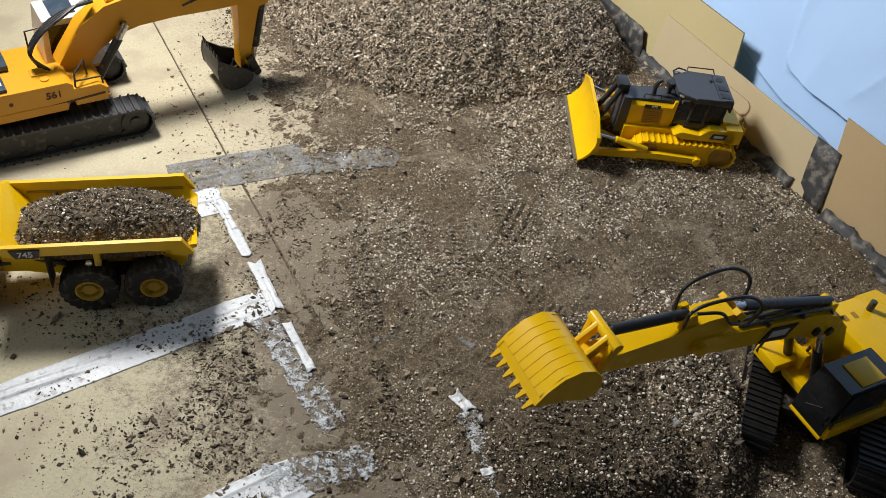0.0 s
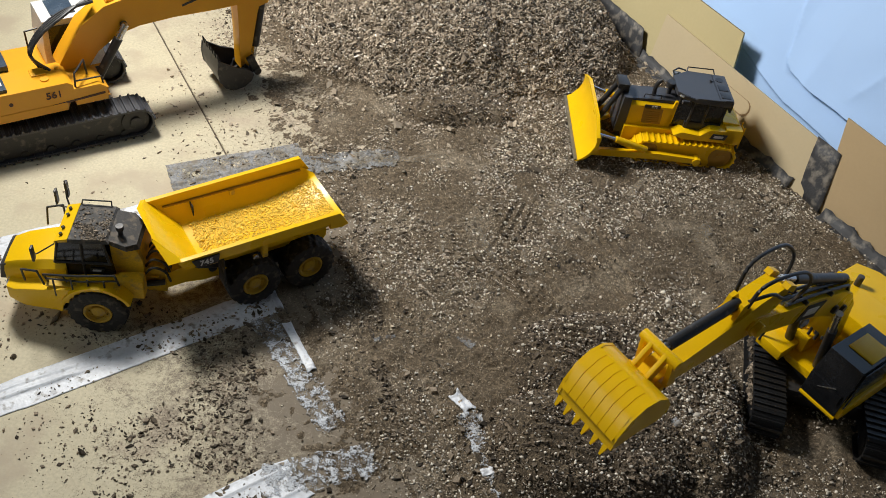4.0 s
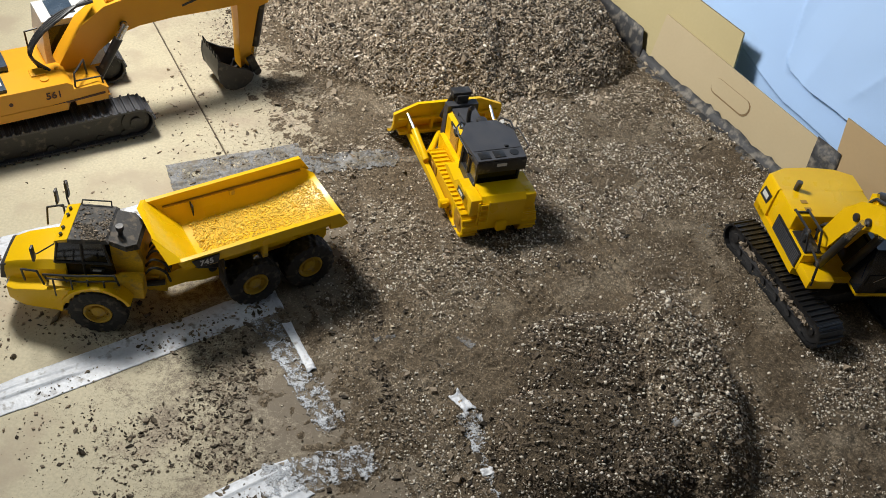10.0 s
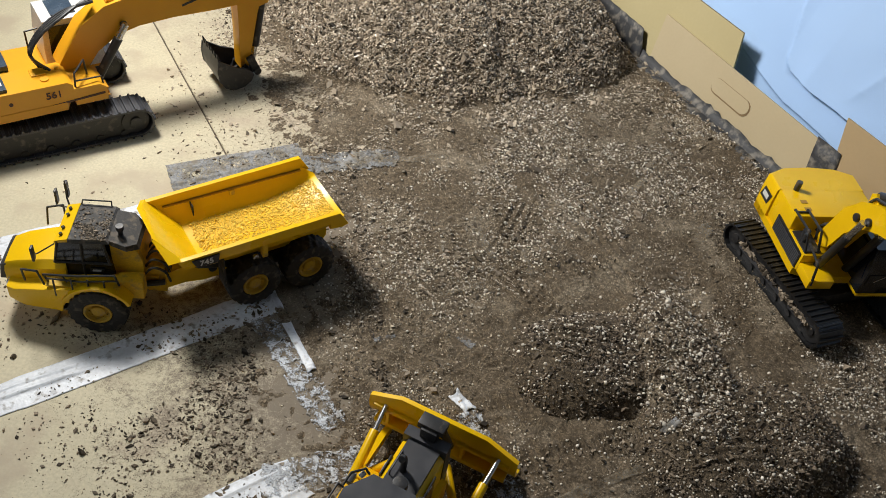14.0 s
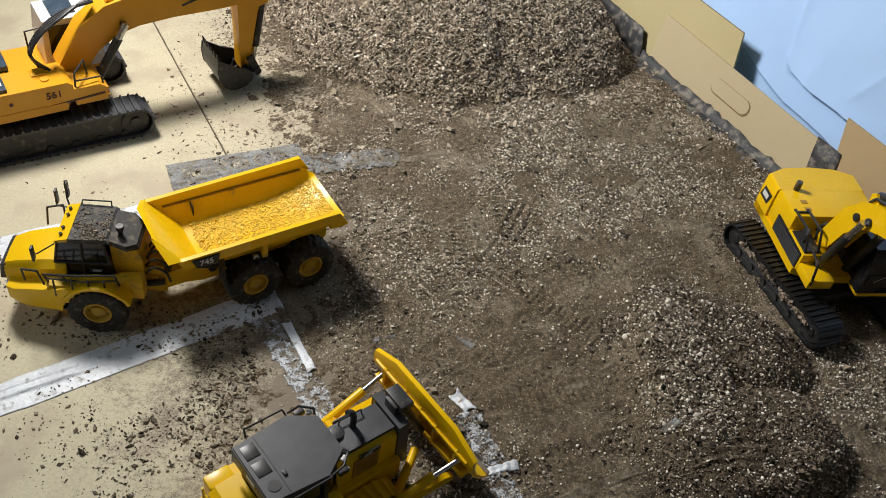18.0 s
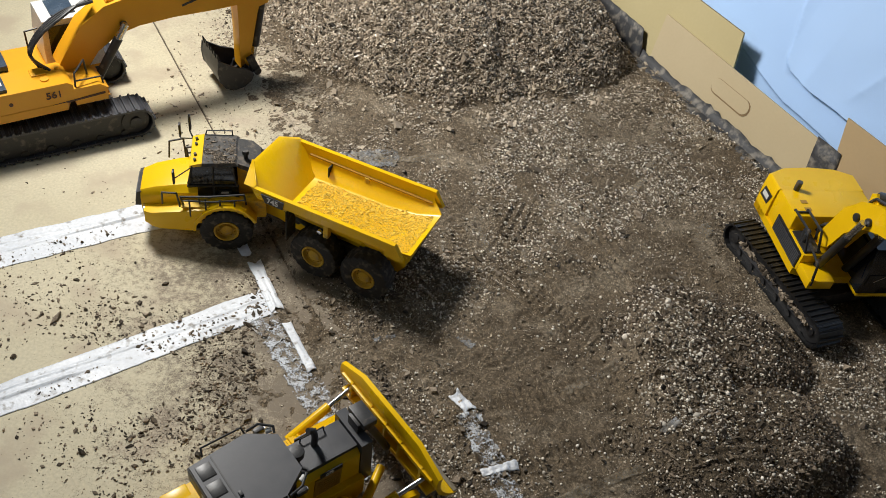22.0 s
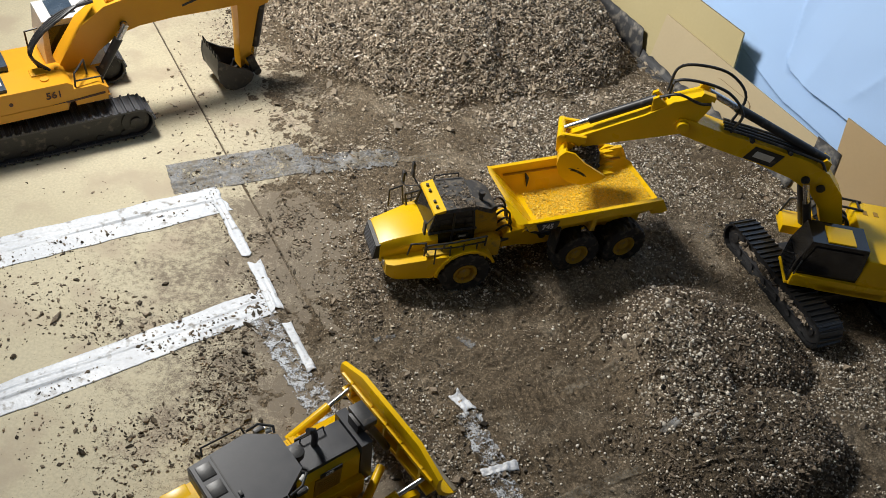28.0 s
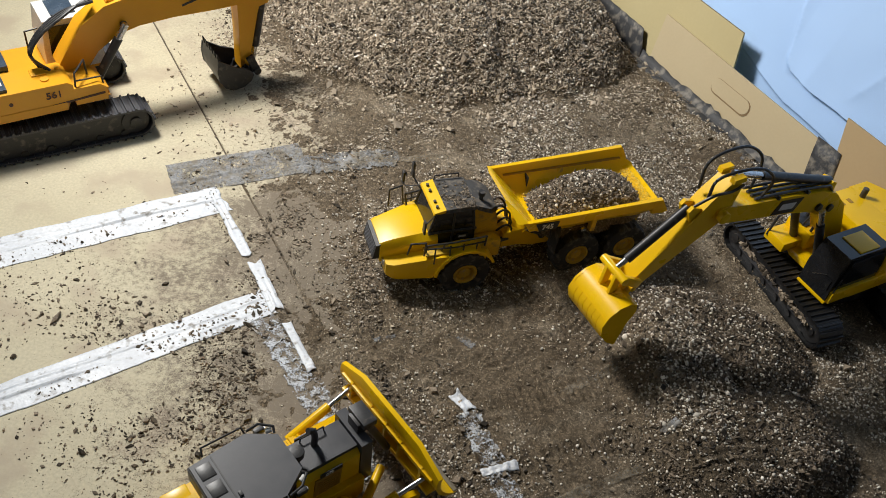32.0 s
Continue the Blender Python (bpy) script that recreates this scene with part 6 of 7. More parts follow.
    for s in (-1, 1):
        part("ram_ear", prisms(([(-0.29 * S, 0.17 * S), (-0.19 * S, 0.255 * S), (-0.22 * S, 0.285 * S), (-0.31 * S, 0.22 * S)], P["by"] + s * sw * 0.30, P["by"] + s * sw * 0.62)), paint, st, bevel=0.001)
        part("ram_ear", prisms(([(0.10 * S, 0.22 * S), (0.24 * S, 0.18 * S), (0.20 * S, 0.30 * S), (0.15 * S, 0.31 * S)], P["by"] + s * sw * 0.2, P["by"] + s * sw * 0.4)), paint, st, bevel=0.001)
        part("link_pin", rods(((0.90 * S, P["by"] + s * sw * 0.4, 0.03 * S), (0.90 * S, P["by"] + s * sw * 0.78, 0.03 * S), 0.0048 * k, 14)), paint, st, bevel=0.0008)
    part("hose", tube([(0.14 * S, P["by"] + sw * 0.3, 0.30 * S), (-0.02 * S, P["by"] + sw * 0.62, 0.32 * S), (-0.16 * S, P["by"] + sw * 0.64, 0.20 * S), (-0.26 * S, P["by"] + sw * 0.62, 0.16 * S)], 0.002 * k), BLACK, st)
    # bucket: pin at the origin, x towards the teeth
    B, W = P["B"], P["W"]
    shell = [(-0.10, 0.06), (-0.16, -0.12), (-0.10, -0.36), (0.08, -0.56), (0.34, -0.64), (0.62, -0.56), (0.86, -0.34), (1.0, -0.10)]
    inn = [(0.965, -0.115), (0.83, -0.33), (0.60, -0.52), (0.34, -0.595), (0.10, -0.52), (-0.06, -0.34), (-0.11, -0.12), (-0.06, 0.05)]
    bu = part("bucket", prisms(([(x * B, -z * B) for x, z in shell + inn], P["by"] - W / 2, P["by"] + W / 2)), P["bucket"], root, P["bucket_label"], bevel=0.0008)
    store["bucket"] = bu
    cheek = [(-0.10, 0.05), (0.10, 0.10), (0.42, -0.02), (0.98, -0.09), (1.0, -0.12), (0.86, -0.35), (0.62, -0.57), (0.34, -0.65), (0.08, -0.57), (-0.10, -0.37), (-0.16, -0.12)]
    for s in (-1, 1):
        part("cheek_plate", prisms(([(x * B, -z * B) for x, z in cheek], P["by"] + s * (W / 2 - 0.0005), P["by"] + s * (W / 2 + 0.003 * k))), P["bucket"], bu, bevel=0.0008)
        part("hinge_ear", prisms(([(-0.16 * B, 0.10 * B), (-0.14 * B, 0.30 * B), (-0.04 * B, 0.34 * B), (0.10 * B, 0.10 * B), (0.06 * B, -0.08 * B), (-0.06 * B, -0.08 * B)], P["by"] + s * sw * 0.52, P["by"] + s * sw * 0.66)), P["bucket"], bu, bevel=0.001)
    tw = W / 11
    tooth = None
    for j in range(6):
        y = P["by"] + (j - 2.5) * W / 5.6
        if tooth is None:
            tooth = mesh_of(loft(bmesh.new(), [[(0.90 * B, -tw / 2, 0.20 * B), (0.90 * B, tw / 2, 0.20 * B), (0.955 * B, tw / 2, 0.07 * B), (0.955 * B, -tw / 2, 0.07 * B)],
                                               [(1.02 * B, -tw * 0.42, 0.09 * B), (1.02 * B, tw * 0.42, 0.09 * B), (1.01 * B, tw * 0.42, 0.02 * B), (1.01 * B, -tw * 0.42, 0.02 * B)],
                                               [(1.12 * B, -tw * 0.16, -0.012 * B), (1.12 * B, tw * 0.16, -0.012 * B), (1.11 * B, tw * 0.16, -0.03 * B), (1.11 * B, -tw * 0.16, -0.03 * B)]]), "tooth", P["bucket"])
        share("tooth", tooth, bu, Matrix.Translation((0, y, 0)))
    for j in range(7):
        y = P["by"] + (j - 3) * W / 7
        if not P.get("letters"):
            part("wear_bar", prisms(([(0.20 * B, 0.590 * B), (0.34 * B, 0.635 * B), (0.62 * B, 0.56 * B), (0.92 * B, 0.26 * B), (0.935 * B, 0.267 * B), (0.632 * B, 0.572 * B), (0.34 * B, 0.648 * B), (0.18 * B, 0.60 * B)], y - W / 14 * 0.93, y + W / 14 * 0.93)), P["bucket"], bu, bevel=0.0007)
    # linkage and rams; each points along +z of its own space
    for nm, r, ln, mt in (("stick_ram", 0.0064, 0.52 * L, BLACK), ("stick_ram_rod", 0.0048, 0.50 * L, STEEL), ("bucket_ram", 0.0062, 0.62 * S, BLACK), ("bucket_ram_rod", 0.0042, 0.60 * S, STEEL)):
        store[nm] = part(nm, rods(((0, P["by"], 0), (0, P["by"], ln), r * k, 16)), mt, root)
    for s in (-1, 1):
        store["boom_ram", s] = part("boom_ram", rods(((0, P["by"] + s * bw * 0.78, 0), (0, P["by"] + s * bw * 0.78, 0.30 * L), 0.0062 * k, 16)), BLACK, root)
        store["boom_ram_rod", s] = part("boom_ram_rod", rods(((0, P["by"] + s * bw * 0.78, 0), (0, P["by"] + s * bw * 0.78, 0.28 * L), 0.0048 * k, 12)), STEEL, root)
    ln = 0.22 * S
    bm = boxes(((-0.006 * k, 0.006 * k), (P["by"] - sw * 0.85, P["by"] - sw * 0.62), (0, ln)), ((-0.006 * k, 0.006 * k), (P["by"] + sw * 0.62, P["by"] + sw * 0.85), (0, ln)))
    rod(bm, (0, P["by"] - sw * 0.95, ln), (0, P["by"] + sw * 0.95, ln), 0.006 * k, 14)
    store["tilt_lever"] = part("tilt_lever", bm, P["bucket"], root, "bucket tilt lever", bevel=0.0008)
    bm = boxes(((-0.006 * k, 0.006 * k), (P["by"] - sw * 0.46, P["by"] - sw * 0.26), (0, 0.20 * S)), ((-0.006 * k, 0.006 * k), (P["by"] + sw * 0.26, P["by"] + sw * 0.46), (0, 0.20 * S)))
    rod(bm, (0, P["by"] - sw * 0.7, 0.20 * S), (0, P["by"] + sw * 0.7, 0.20 * S), 0.0055 * k, 14)
    store["bucket_link"] = part("bucket_link", bm, P["bucket"], root, "bucket link", bevel=0.0008)
    return root


def aim(p, q):
    """The pose at p (x, z in the boom's plane) whose z axis points to q."""
    a = math.atan2(q[0] - p[0], q[1] - p[1])
    return Matrix.Translation((p[0], 0, p[1])) @ pose(0, 0, 0, 0, math.degrees(a), 0)


def digger_poses(P, yaw, boom, stick, bucket):
    """Poses of all moving parts in the machine's space for joint angles in degrees above the level."""
    turn = pose(0, 0, 0, 0, 0, yaw)
    L, S, B = P["Lb"], P["Ls"], P["B"]
    f = (P["fx"], P["fz"])

    def off(o, ang, x, z):
        a = radians(ang)
        return (o[0] + x * math.cos(a) - z * math.sin(a), o[1] + x * math.sin(a) + z * math.cos(a))

    pin = off(f, boom, L, 0)
    tip = off(pin, stick, S, 0)
    at = lambda o, ang: turn @ Matrix.Translation((o[0], 0, o[1])) @ pose(0, 0, 0, 0, -ang, 0)
    lever0 = off(pin, stick, 0.84 * S, 0.04 * S)
    ear = off(tip, bucket, -0.09 * B, 0.28 * B)
    # the lever's far end: meeting of two circles
    ll, kl = 0.22 * S, 0.20 * S
    dx, dz = ear[0] - lever0[0], ear[1] - lever0[1]
    d = max(math.hypot(dx, dz), 1e-5)
    dd = min(d, ll + kl - 1e-4)
    a = (ll * ll - kl * kl + dd * dd) / (2 * dd)
    hgt = math.sqrt(max(ll * ll - a * a, 0))
    c1 = (lever0[0] + a * dx / d - hgt * dz / d, lever0[1] + a * dz / d + hgt * dx / d)
    c2 = (lever0[0] + a * dx / d + hgt * dz / d, lever0[1] + a * dz / d - hgt * dx / d)
    up = off(pin, stick, 0.9 * S, 0.4 * S)
    lever1 = min((c1, c2), key=lambda c: (c[0] - up[0]) ** 2 + (c[1] - up[1]) ** 2)
    sr0, sr1 = off(f, boom, 0.34 * L, 0.25 * L), off(pin, stick, -0.255 * S, 0.235 * S)
    br0 = off(pin, stick, 0.17 * S, 0.26 * S)
    bo0, bo1 = (f[0] + 0.10 * L, f[1] - 0.10 * L), off(f, boom, 0.36 * L, 0.135 * L)
    out = {"house": turn, "boom": at(f, boom), "stick": at(pin, stick), "bucket": at(tip, bucket),
           "stick_ram": turn @ aim(sr0, sr1), "stick_ram_rod": turn @ aim(sr1, sr0), "bucket_ram": turn @ aim(br0, lever1), "bucket_ram_rod": turn @ aim(lever1, br0),
           "tilt_lever": turn @ aim(lever0, lever1), "bucket_link": turn @ aim(ear, lever1)}
    for s in (-1, 1):
        out["boom_ram", s], out["boom_ram_rod", s] = turn @ aim(bo0, bo1), turn @ aim(bo1, bo0)
    return out


DIG = dict(name="excavator", label="yellow crawler excavator model with black cab on ribbed tracks", k=1.0, paint=YELLOW, shoe=TRACK, ty0=0.052, ty1=0.095, tl=0.25, th=0.05, tn=54,
           zb=0.054, zt=0.123, w=0.073, xr=-0.14, xf=0.074, house_label="yellow upper carriage", c0=-0.022, c1=0.074, cy0=0.014, cy1=0.0675, cz=0.138, cab=GLASS_DARK, cab_label="black glossy cab",
           roof=YELLOW, roof_label="yellow patch on the cab roof", fx=0.0074, fz=0.1046, Lb=0.3098, Ls=0.1618, by=-0.0189, bw=0.032, B=0.066, W=0.074, bucket=YELLOW, boom_label="yellow curved boom with black badges",
           stick_label="yellow stick", bucket_label="yellow ribbed bucket with pointed teeth")
DIGGER = {}
digger = build_excavator(DIG, DIGGER)
r3 = np.random.default_rng(12)
for y in (-0.0925, 0.0925):
    p = np.stack([r3.choice([-0.06, -0.015, 0.04, 0.07], 500) + r3.normal(0, 0.011, 500), y + r3.normal(0, 0.002, 500), np.full(500, 0.0305)], -1)
    c = new("caked_soil", scatter("caked_soil", p, r3.gamma(1.2, 0.0009, 500) + 0.0008, 0.5, CHIP, r3))
    c.parent = digger
    tagged(c, "lumps of dark soil caked on the track frame")["kind"] = "stuff"

OLD = dict(name="excavator", label="orange-yellow crawler excavator model with white cab and black bucket", k=1.15, paint=ORANGE, shoe=GREY, ty0=0.060, ty1=0.106, tl=0.29, tx=0.018, th=0.058, tn=48,
           zb=0.070, zt=0.118, w=0.090, xr=-0.17, xf=0.098, house_label="orange-yellow upper carriage", c0=0.034, c1=0.125, cy0=0.014, cy1=0.086, cz=0.165, cab=WHITE, cab_label="white cab with dark windows",
           roof=SCREEN, roof_label="dark roof hatch", fx=0.055, fz=0.100, Lb=0.315, Ls=0.150, by=-0.014, bw=0.036, B=0.068, W=0.072, bucket=BLACK, boom_label="orange-yellow curved boom",
           stick_label="orange-yellow stick", bucket_label="black bucket with long teeth", letters=True)
OLDER = {}
old = build_excavator(OLD, OLDER)
# ---- loose soil that is carried and pushed ----
def soil_mound(name, sx, sy, h, seed, label, group="", flat=False, darker=False):
    """A rigid lump of soil with chips and pebbles bedded in its surface; its base is at z = 0 and reaches below."""
    r = np.random.default_rng(seed)

    def height(x, y):
        w = 0.22 * ground_noise(x, y, seed + 9, 3, 9.0)
        d = (np.abs(x) / sx) ** 2.6 + (np.abs(y) / sy) ** 2.6 + w
        rise = np.clip(1 - d, -1, 1)
        tread = 0.0015 * np.sin((0.25 * x + y) * math.tau / 0.013 + 7 * ground_noise(x, y, seed + 3, 3, 12.0)) * np.clip(2.4 * bump2(x, y, -0.3 * sx, 0.1 * sy, 0.35 * sx, 0.5 * sy, 0.0, 4.0) - 0.6, 0, 1) if flat else 0
        return tread + h * (np.minimum(rise * 1.25, 0.72 + 0.28 * rise) if flat else rise) + 0.16 * h * ground_noise(x, y, seed, 4, 22.0) * np.clip(1.2 - d, 0, 1)
    ob = new(name, grid_mesh(name, np.linspace(-sx * 1.1, sx * 1.1, 100), np.linspace(-sy * 1.1, sy * 1.1, 90), height, SHADE_DARK_SOIL if darker else SOIL, lambda x, y, z: z > -0.25 * h))
    tagged(ob, label, "soil", group)
    n = int(sx * sy * 1500000)
    for nm, k, mt, shard, lo, g in (("chip_layer", 0.85, SHADE_DARK_CHIP if darker else CHIP, True, 0.0007, 0.0008), ("pebble_layer", 0.16 if darker else 0.11, PEBBLE, False, 0.0006, 0.0007)):
        x, y = r.uniform(-sx * 1.08, sx * 1.08, int(n * k)), r.uniform(-sy * 1.08, sy * 1.08, int(n * k))
        z = height(x, y)
        w = np.clip(0.62 + 1.8 * ground_noise(x, y, seed + 21, 4, 16.0, 0.7), 0.22, 1) if flat else 1
        keep = (z > (-0.18 * h if flat else 0)) & (r.random(len(x)) < w)
        p = np.stack([x, y, np.maximum(z, 0.0015) if flat else z], -1)[keep]
        c = new(nm, scatter(nm, p, np.minimum(r.gamma(1.2, g, len(p)), 0.0042 if shard else 0.0024) + lo, 0.2 if shard else 0.55, mt, r, shard, 0.55))
        c.parent = ob
        c["kind"] = "stuff"
    return ob


LOAD = "loads of soil"
load_a = soil_mound("soil_load", 0.112, 0.0575, 0.032, 61, "mound of brown soil and chips filling the truck body", LOAD, True)
load_b = soil_mound("soil_load", 0.076, 0.052, 0.034, 62, "mound of brown soil and pebbles tipped from a bucket", LOAD)
load_c = soil_mound("soil_load", 0.080, 0.052, 0.034, 63, "mound of brown soil and pebbles tipped from a bucket", LOAD)
scoop = soil_mound("bucket_fill", 0.030, 0.038, 0.020, 64, "lump of dark soil in the excavator bucket", LOAD, False, True)
# the banks' tone is part dark soil, part shade painted into the colour
berm_a = soil_mound("soil_berm", 0.15, 0.105, 0.046, 65, "broad bank of loose dark soil and pebbles", "pushed soil", True, True)
berm_b = soil_mound("soil_berm", 0.15, 0.100, 0.042, 66, "broad bank of loose dark soil and pebbles", "pushed soil", True, True)


# ---- motion ----
def glide(table, t):
    """Values of a table of rows (seconds, values...) at t, smooth and without overshoot."""
    ts = [r[0] for r in table]
    if t <= ts[0]:
        return list(table[0][1:])
    if t >= ts[-1]:
        return list(table[-1][1:])
    i = max(k for k in range(len(ts)) if ts[k] <= t)
    out = []
    for c in range(1, len(table[0])):
        h = [ts[k + 1] - ts[k] for k in range(len(ts) - 1)]
        d = lambda k: (table[k + 1][c] - table[k][c]) / h[k]

        def slope(k):
            if k == 0 or k == len(ts) - 1:
                return 0.0
            a, b = d(k - 1), d(k)
            return 0.0 if a * b <= 0 else 2 * a * b / (a + b)
        u = (t - ts[i]) / h[i]
        p0, p1, m0, m1 = table[i][c], table[i + 1][c], slope(i) * h[i], slope(i + 1) * h[i]
        out.append((2 * u ** 3 - 3 * u * u + 1) * p0 + (u ** 3 - 2 * u * u + u) * m0 + (-2 * u ** 3 + 3 * u * u) * p1 + (u ** 3 - u * u) * m1)
    return out


def clock(table, step):
    """Times for keys: fine steps while a table moves, none while it rests."""
    ts = {0.0, 32.0}
    for a, b in zip(table, table[1:]):
        ts |= {a[0], b[0]}
        if max(abs(p - q) for p, q in zip(a[1:], b[1:])) > 1e-6:
            n = max(1, round((b[0] - a[0]) / step))
            ts |= {round((a[0] + (b[0] - a[0]) * k / n) * 30) / 30 for k in range(n + 1)}
    return sorted(ts)


# dump truck: seconds, x, y, heading of the rear part, bend at the hitch, tip of the body (degrees)
TRUCK_ROWS = [
    (0.0, -0.435, 0.841, 196.9, -2, 0), (0.1, -0.425, 0.845, 198.0, -4, 0), (0.2, -0.312, 0.878, 211.0, -19, 0), (0.3, -0.165, 0.975, 228.0, -34, 0), (0.4, -0.075, 1.101, 249.4, -38, 0),
    (0.5, -0.050, 1.262, 276.0, -48, 0), (0.7, -0.055, 1.270, 279.5, -45, 2), (0.8, -0.059, 1.273, 281, -44.5, 18), (0.9, -0.061, 1.273, 281.8, -44.9, 30), (1.1, -0.061, 1.273, 281.8, -44.9, 31.7),
    (1.3, -0.062, 1.22, 268, -36, 31.7), (1.7, -0.070, 1.15, 256, -33, 32), (2.0, -0.106, 1.066, 245.4, -31.3, 32.7), (2.2, -0.221, 0.93, 221.7, -25, 25), (2.4, -0.243, 0.912, 216, -26, 6),
    (2.5, -0.255, 0.903, 217.6, -29, 0), (18.6, -0.255, 0.903, 217.6, -29, 0), (18.8, -0.245, 0.913, 202, 20, 0), (19.0, -0.233, 0.924, 198.7, 33.8, 0), (19.2, -0.117, 0.955, 186.0, 8, 0),
    (19.5, 0.105, 0.985, 163, 12, 0), (19.7, 0.102, 0.984, 169, -32, 0), (20.0, -0.008, 1.04, 162.4, -33.4, 0), (20.2, -0.040, 1.065, 151, 8, 0), (20.5, -0.072, 1.083, 146, 25, 0), (20.7, 0.0, 1.02, 141.5, 0, 0),
    (20.8, 0.085, 0.94, 128, 0, 0), (20.9, 0.15, 0.84, 122, -10, 0), (21.0, 0.185, 0.716, 127.6, -22, 0), (21.2, 0.210, 0.693, 132, -22, 0), (21.4, 0.22, 0.70, 124, 20, 0), (21.7, 0.205, 0.725, 133, 14, 0),
    (22.0, -0.122, 0.945, 161.1, 32.6, 0), (22.2, -0.191, 0.954, 182.0, 10, 0), (22.5, -0.10, 0.945, 186.0, -14, 0), (22.7, 0.103, 1.018, 205.5, -2, 0), (23.0, 0.267, 1.101, 206.1, -0.6, 0),
    (23.2, 0.250, 1.09, 206.3, -1.5, 0), (23.4, 0.207, 1.067, 206.7, -2.8, 0), (32.0, 0.207, 1.067, 206.7, -2.8, 0)]

# bulldozer: seconds, x, y, heading, height of the blade's edge (m)
DOZER_ROWS = [
    (0.0, 0.361, 1.359, 186.0, 0.019), (6.7, 0.361, 1.359, 186.0, 0.019), (6.85, 0.33, 1.36, 180, 0.02), (7.0, 0.217, 1.357, 155.7, 0.0208), (7.2, 0.169, 1.385, 101, 0.018), (7.4, 0.195, 1.215, 92, 0.02), (7.5, 0.196, 1.183, 72.3, 0.02),
    (7.7, 0.147, 1.045, 66.7, 0.018), (7.9, 0.077, 0.943, 83.8, 0.018), (8.0, 0.068, 0.928, 101.4, 0.0147), (8.2, 0.040, 1.037, 104.5, 0.012), (8.5, 0.023, 1.095, 107.0, 0.006), (9.0, -0.006, 1.224, 104.0, 0.0038),
    (9.3, -0.070, 1.43, 108, 0.004), (9.5, -0.068, 1.45, 108, 0.004), (9.7, -0.033, 1.30, 108.5, 0.012), (10.0, 0.030, 1.145, 114.9, 0.0104), (10.4, 0.0, 1.215, 110.4, 0.006), (10.8, -0.054, 1.335, 106.2, 0.006),
    (11.0, -0.025, 1.233, 105.4, 0.0108), (11.2, 0.007, 1.105, 93.7, 0.012), (11.6, -0.036, 0.821, 82.6, 0.0031), (11.8, -0.057, 0.633, 84.7, 0.01), (12.0, -0.084, 0.504, 65.2, 0.0156), (12.2, -0.19, 0.465, 32, 0.016),
    (12.4, -0.17, 0.47, 32, 0.016), (12.8, -0.046, 0.536, 31, 0.006), (13.0, 0.069, 0.598, 26.6, 0.006), (13.2, 0.137, 0.625, 27.9, 0.004), (13.4, 0.236, 0.660, 29.0, 0.004), (13.6, 0.156, 0.628, 29.7, 0.010),
    (13.8, 0.030, 0.562, 36.1, 0.0155), (14.0, -0.013, 0.487, 70.3, 0.0159), (14.5, -0.05, 0.36, 66, 0.016), (15.2, -0.08, 0.47, 45, 0.012), (15.8, 0.02, 0.60, 40, 0.004), (16.5, -0.030, 0.600, 43.0, 0.012),
    (17.0, 0.076, 0.740, 46.0, 0.0021), (17.3, 0.145, 0.79, 40, 0.004), (17.5, 0.170, 0.825, 42.0, 0.006), (17.8, 0.025, 0.668, 47, 0.012), (17.9, -0.016, 0.600, 45.5, 0.025), (18.0, -0.094, 0.540, 44.3, 0.032), (18.1, -0.131, 0.509, 44.1, 0.0352), (32.0, -0.131, 0.509, 44.1, 0.0352)]

# excavator: seconds, x, y, heading of the tracks
DIG_BASE = [(0.0, 0.535, 0.80, 255, ), (3.6, 0.535, 0.80, 255), (5.2, 0.587, 1.05, 295.8), (32.0, 0.587, 1.05, 295.8)]
# and its joints: seconds, heading of the house, boom, stick, bucket
DIG_ROWS = [
    (0.0, 211.4, 26.1, 6.9, 3.5), (3.6, 211.4, 26.1, 6.9, 3.5), (4.4, 240, 40, -20, -50), (5.2, 282.2, 34, -30, -90), (24.2, 282.2, 34, -30, -90), (24.4, 276, 30, -15, -80), (24.6, 268, 26, -8, -75), (25.0, 257.5, 20.0, -2, -78), (25.5, 252, 16, -14, -80),
    (26.2, 249, 14, -55, -140), (26.7, 230, 36, -70, -165), (27.2, 185, 44, -45, -166), (27.6, 175.3, 42.5, -35.0, -164), (28.0, 178.5, 27.3, -25.0, -162), (28.2, 178.6, 27.5, -22, -130), (28.4, 178.6, 27.9, -17.8, -82), (28.55, 185, 28, -10, -74),
    (28.7, 210.3, 26.0, -6, -66), (28.8, 227.4, 26.6, -2, -50), (29.0, 246.4, 23.6, -2.4, -52), (29.2, 248.4, 14.5, -8, -82), (29.8, 249, 14.5, -58, -125), (30.0, 247.6, 15.5, -72, -140), (30.3, 248, 20, -85, -158), (30.6, 214, 38, -84, -160), (30.8, 182, 42, -66, -172),
    (31.0, 174.5, 42.5, -53.3, -172.5), (31.2, 173.8, 41.5, -36, -160), (31.4, 173.6, 40.9, -26.4, -91), (31.6, 176, 40, -18, -72), (32.0, 213.7, 24.6, -39.9, -84.8)]


def mid_aim(p, q, length):
    """A pose halfway from p to q for a bar of that length, pointing to q."""
    d = math.hypot(q[0] - p[0], q[1] - p[1])
    k = max(d - length, 0) / 2 / d
    return aim((p[0] + (q[0] - p[0]) * k, p[1] + (q[1] - p[1]) * k), q)


def place(ob, table, m, times):
    walk(ob, [(t, m(t)) for t in times])


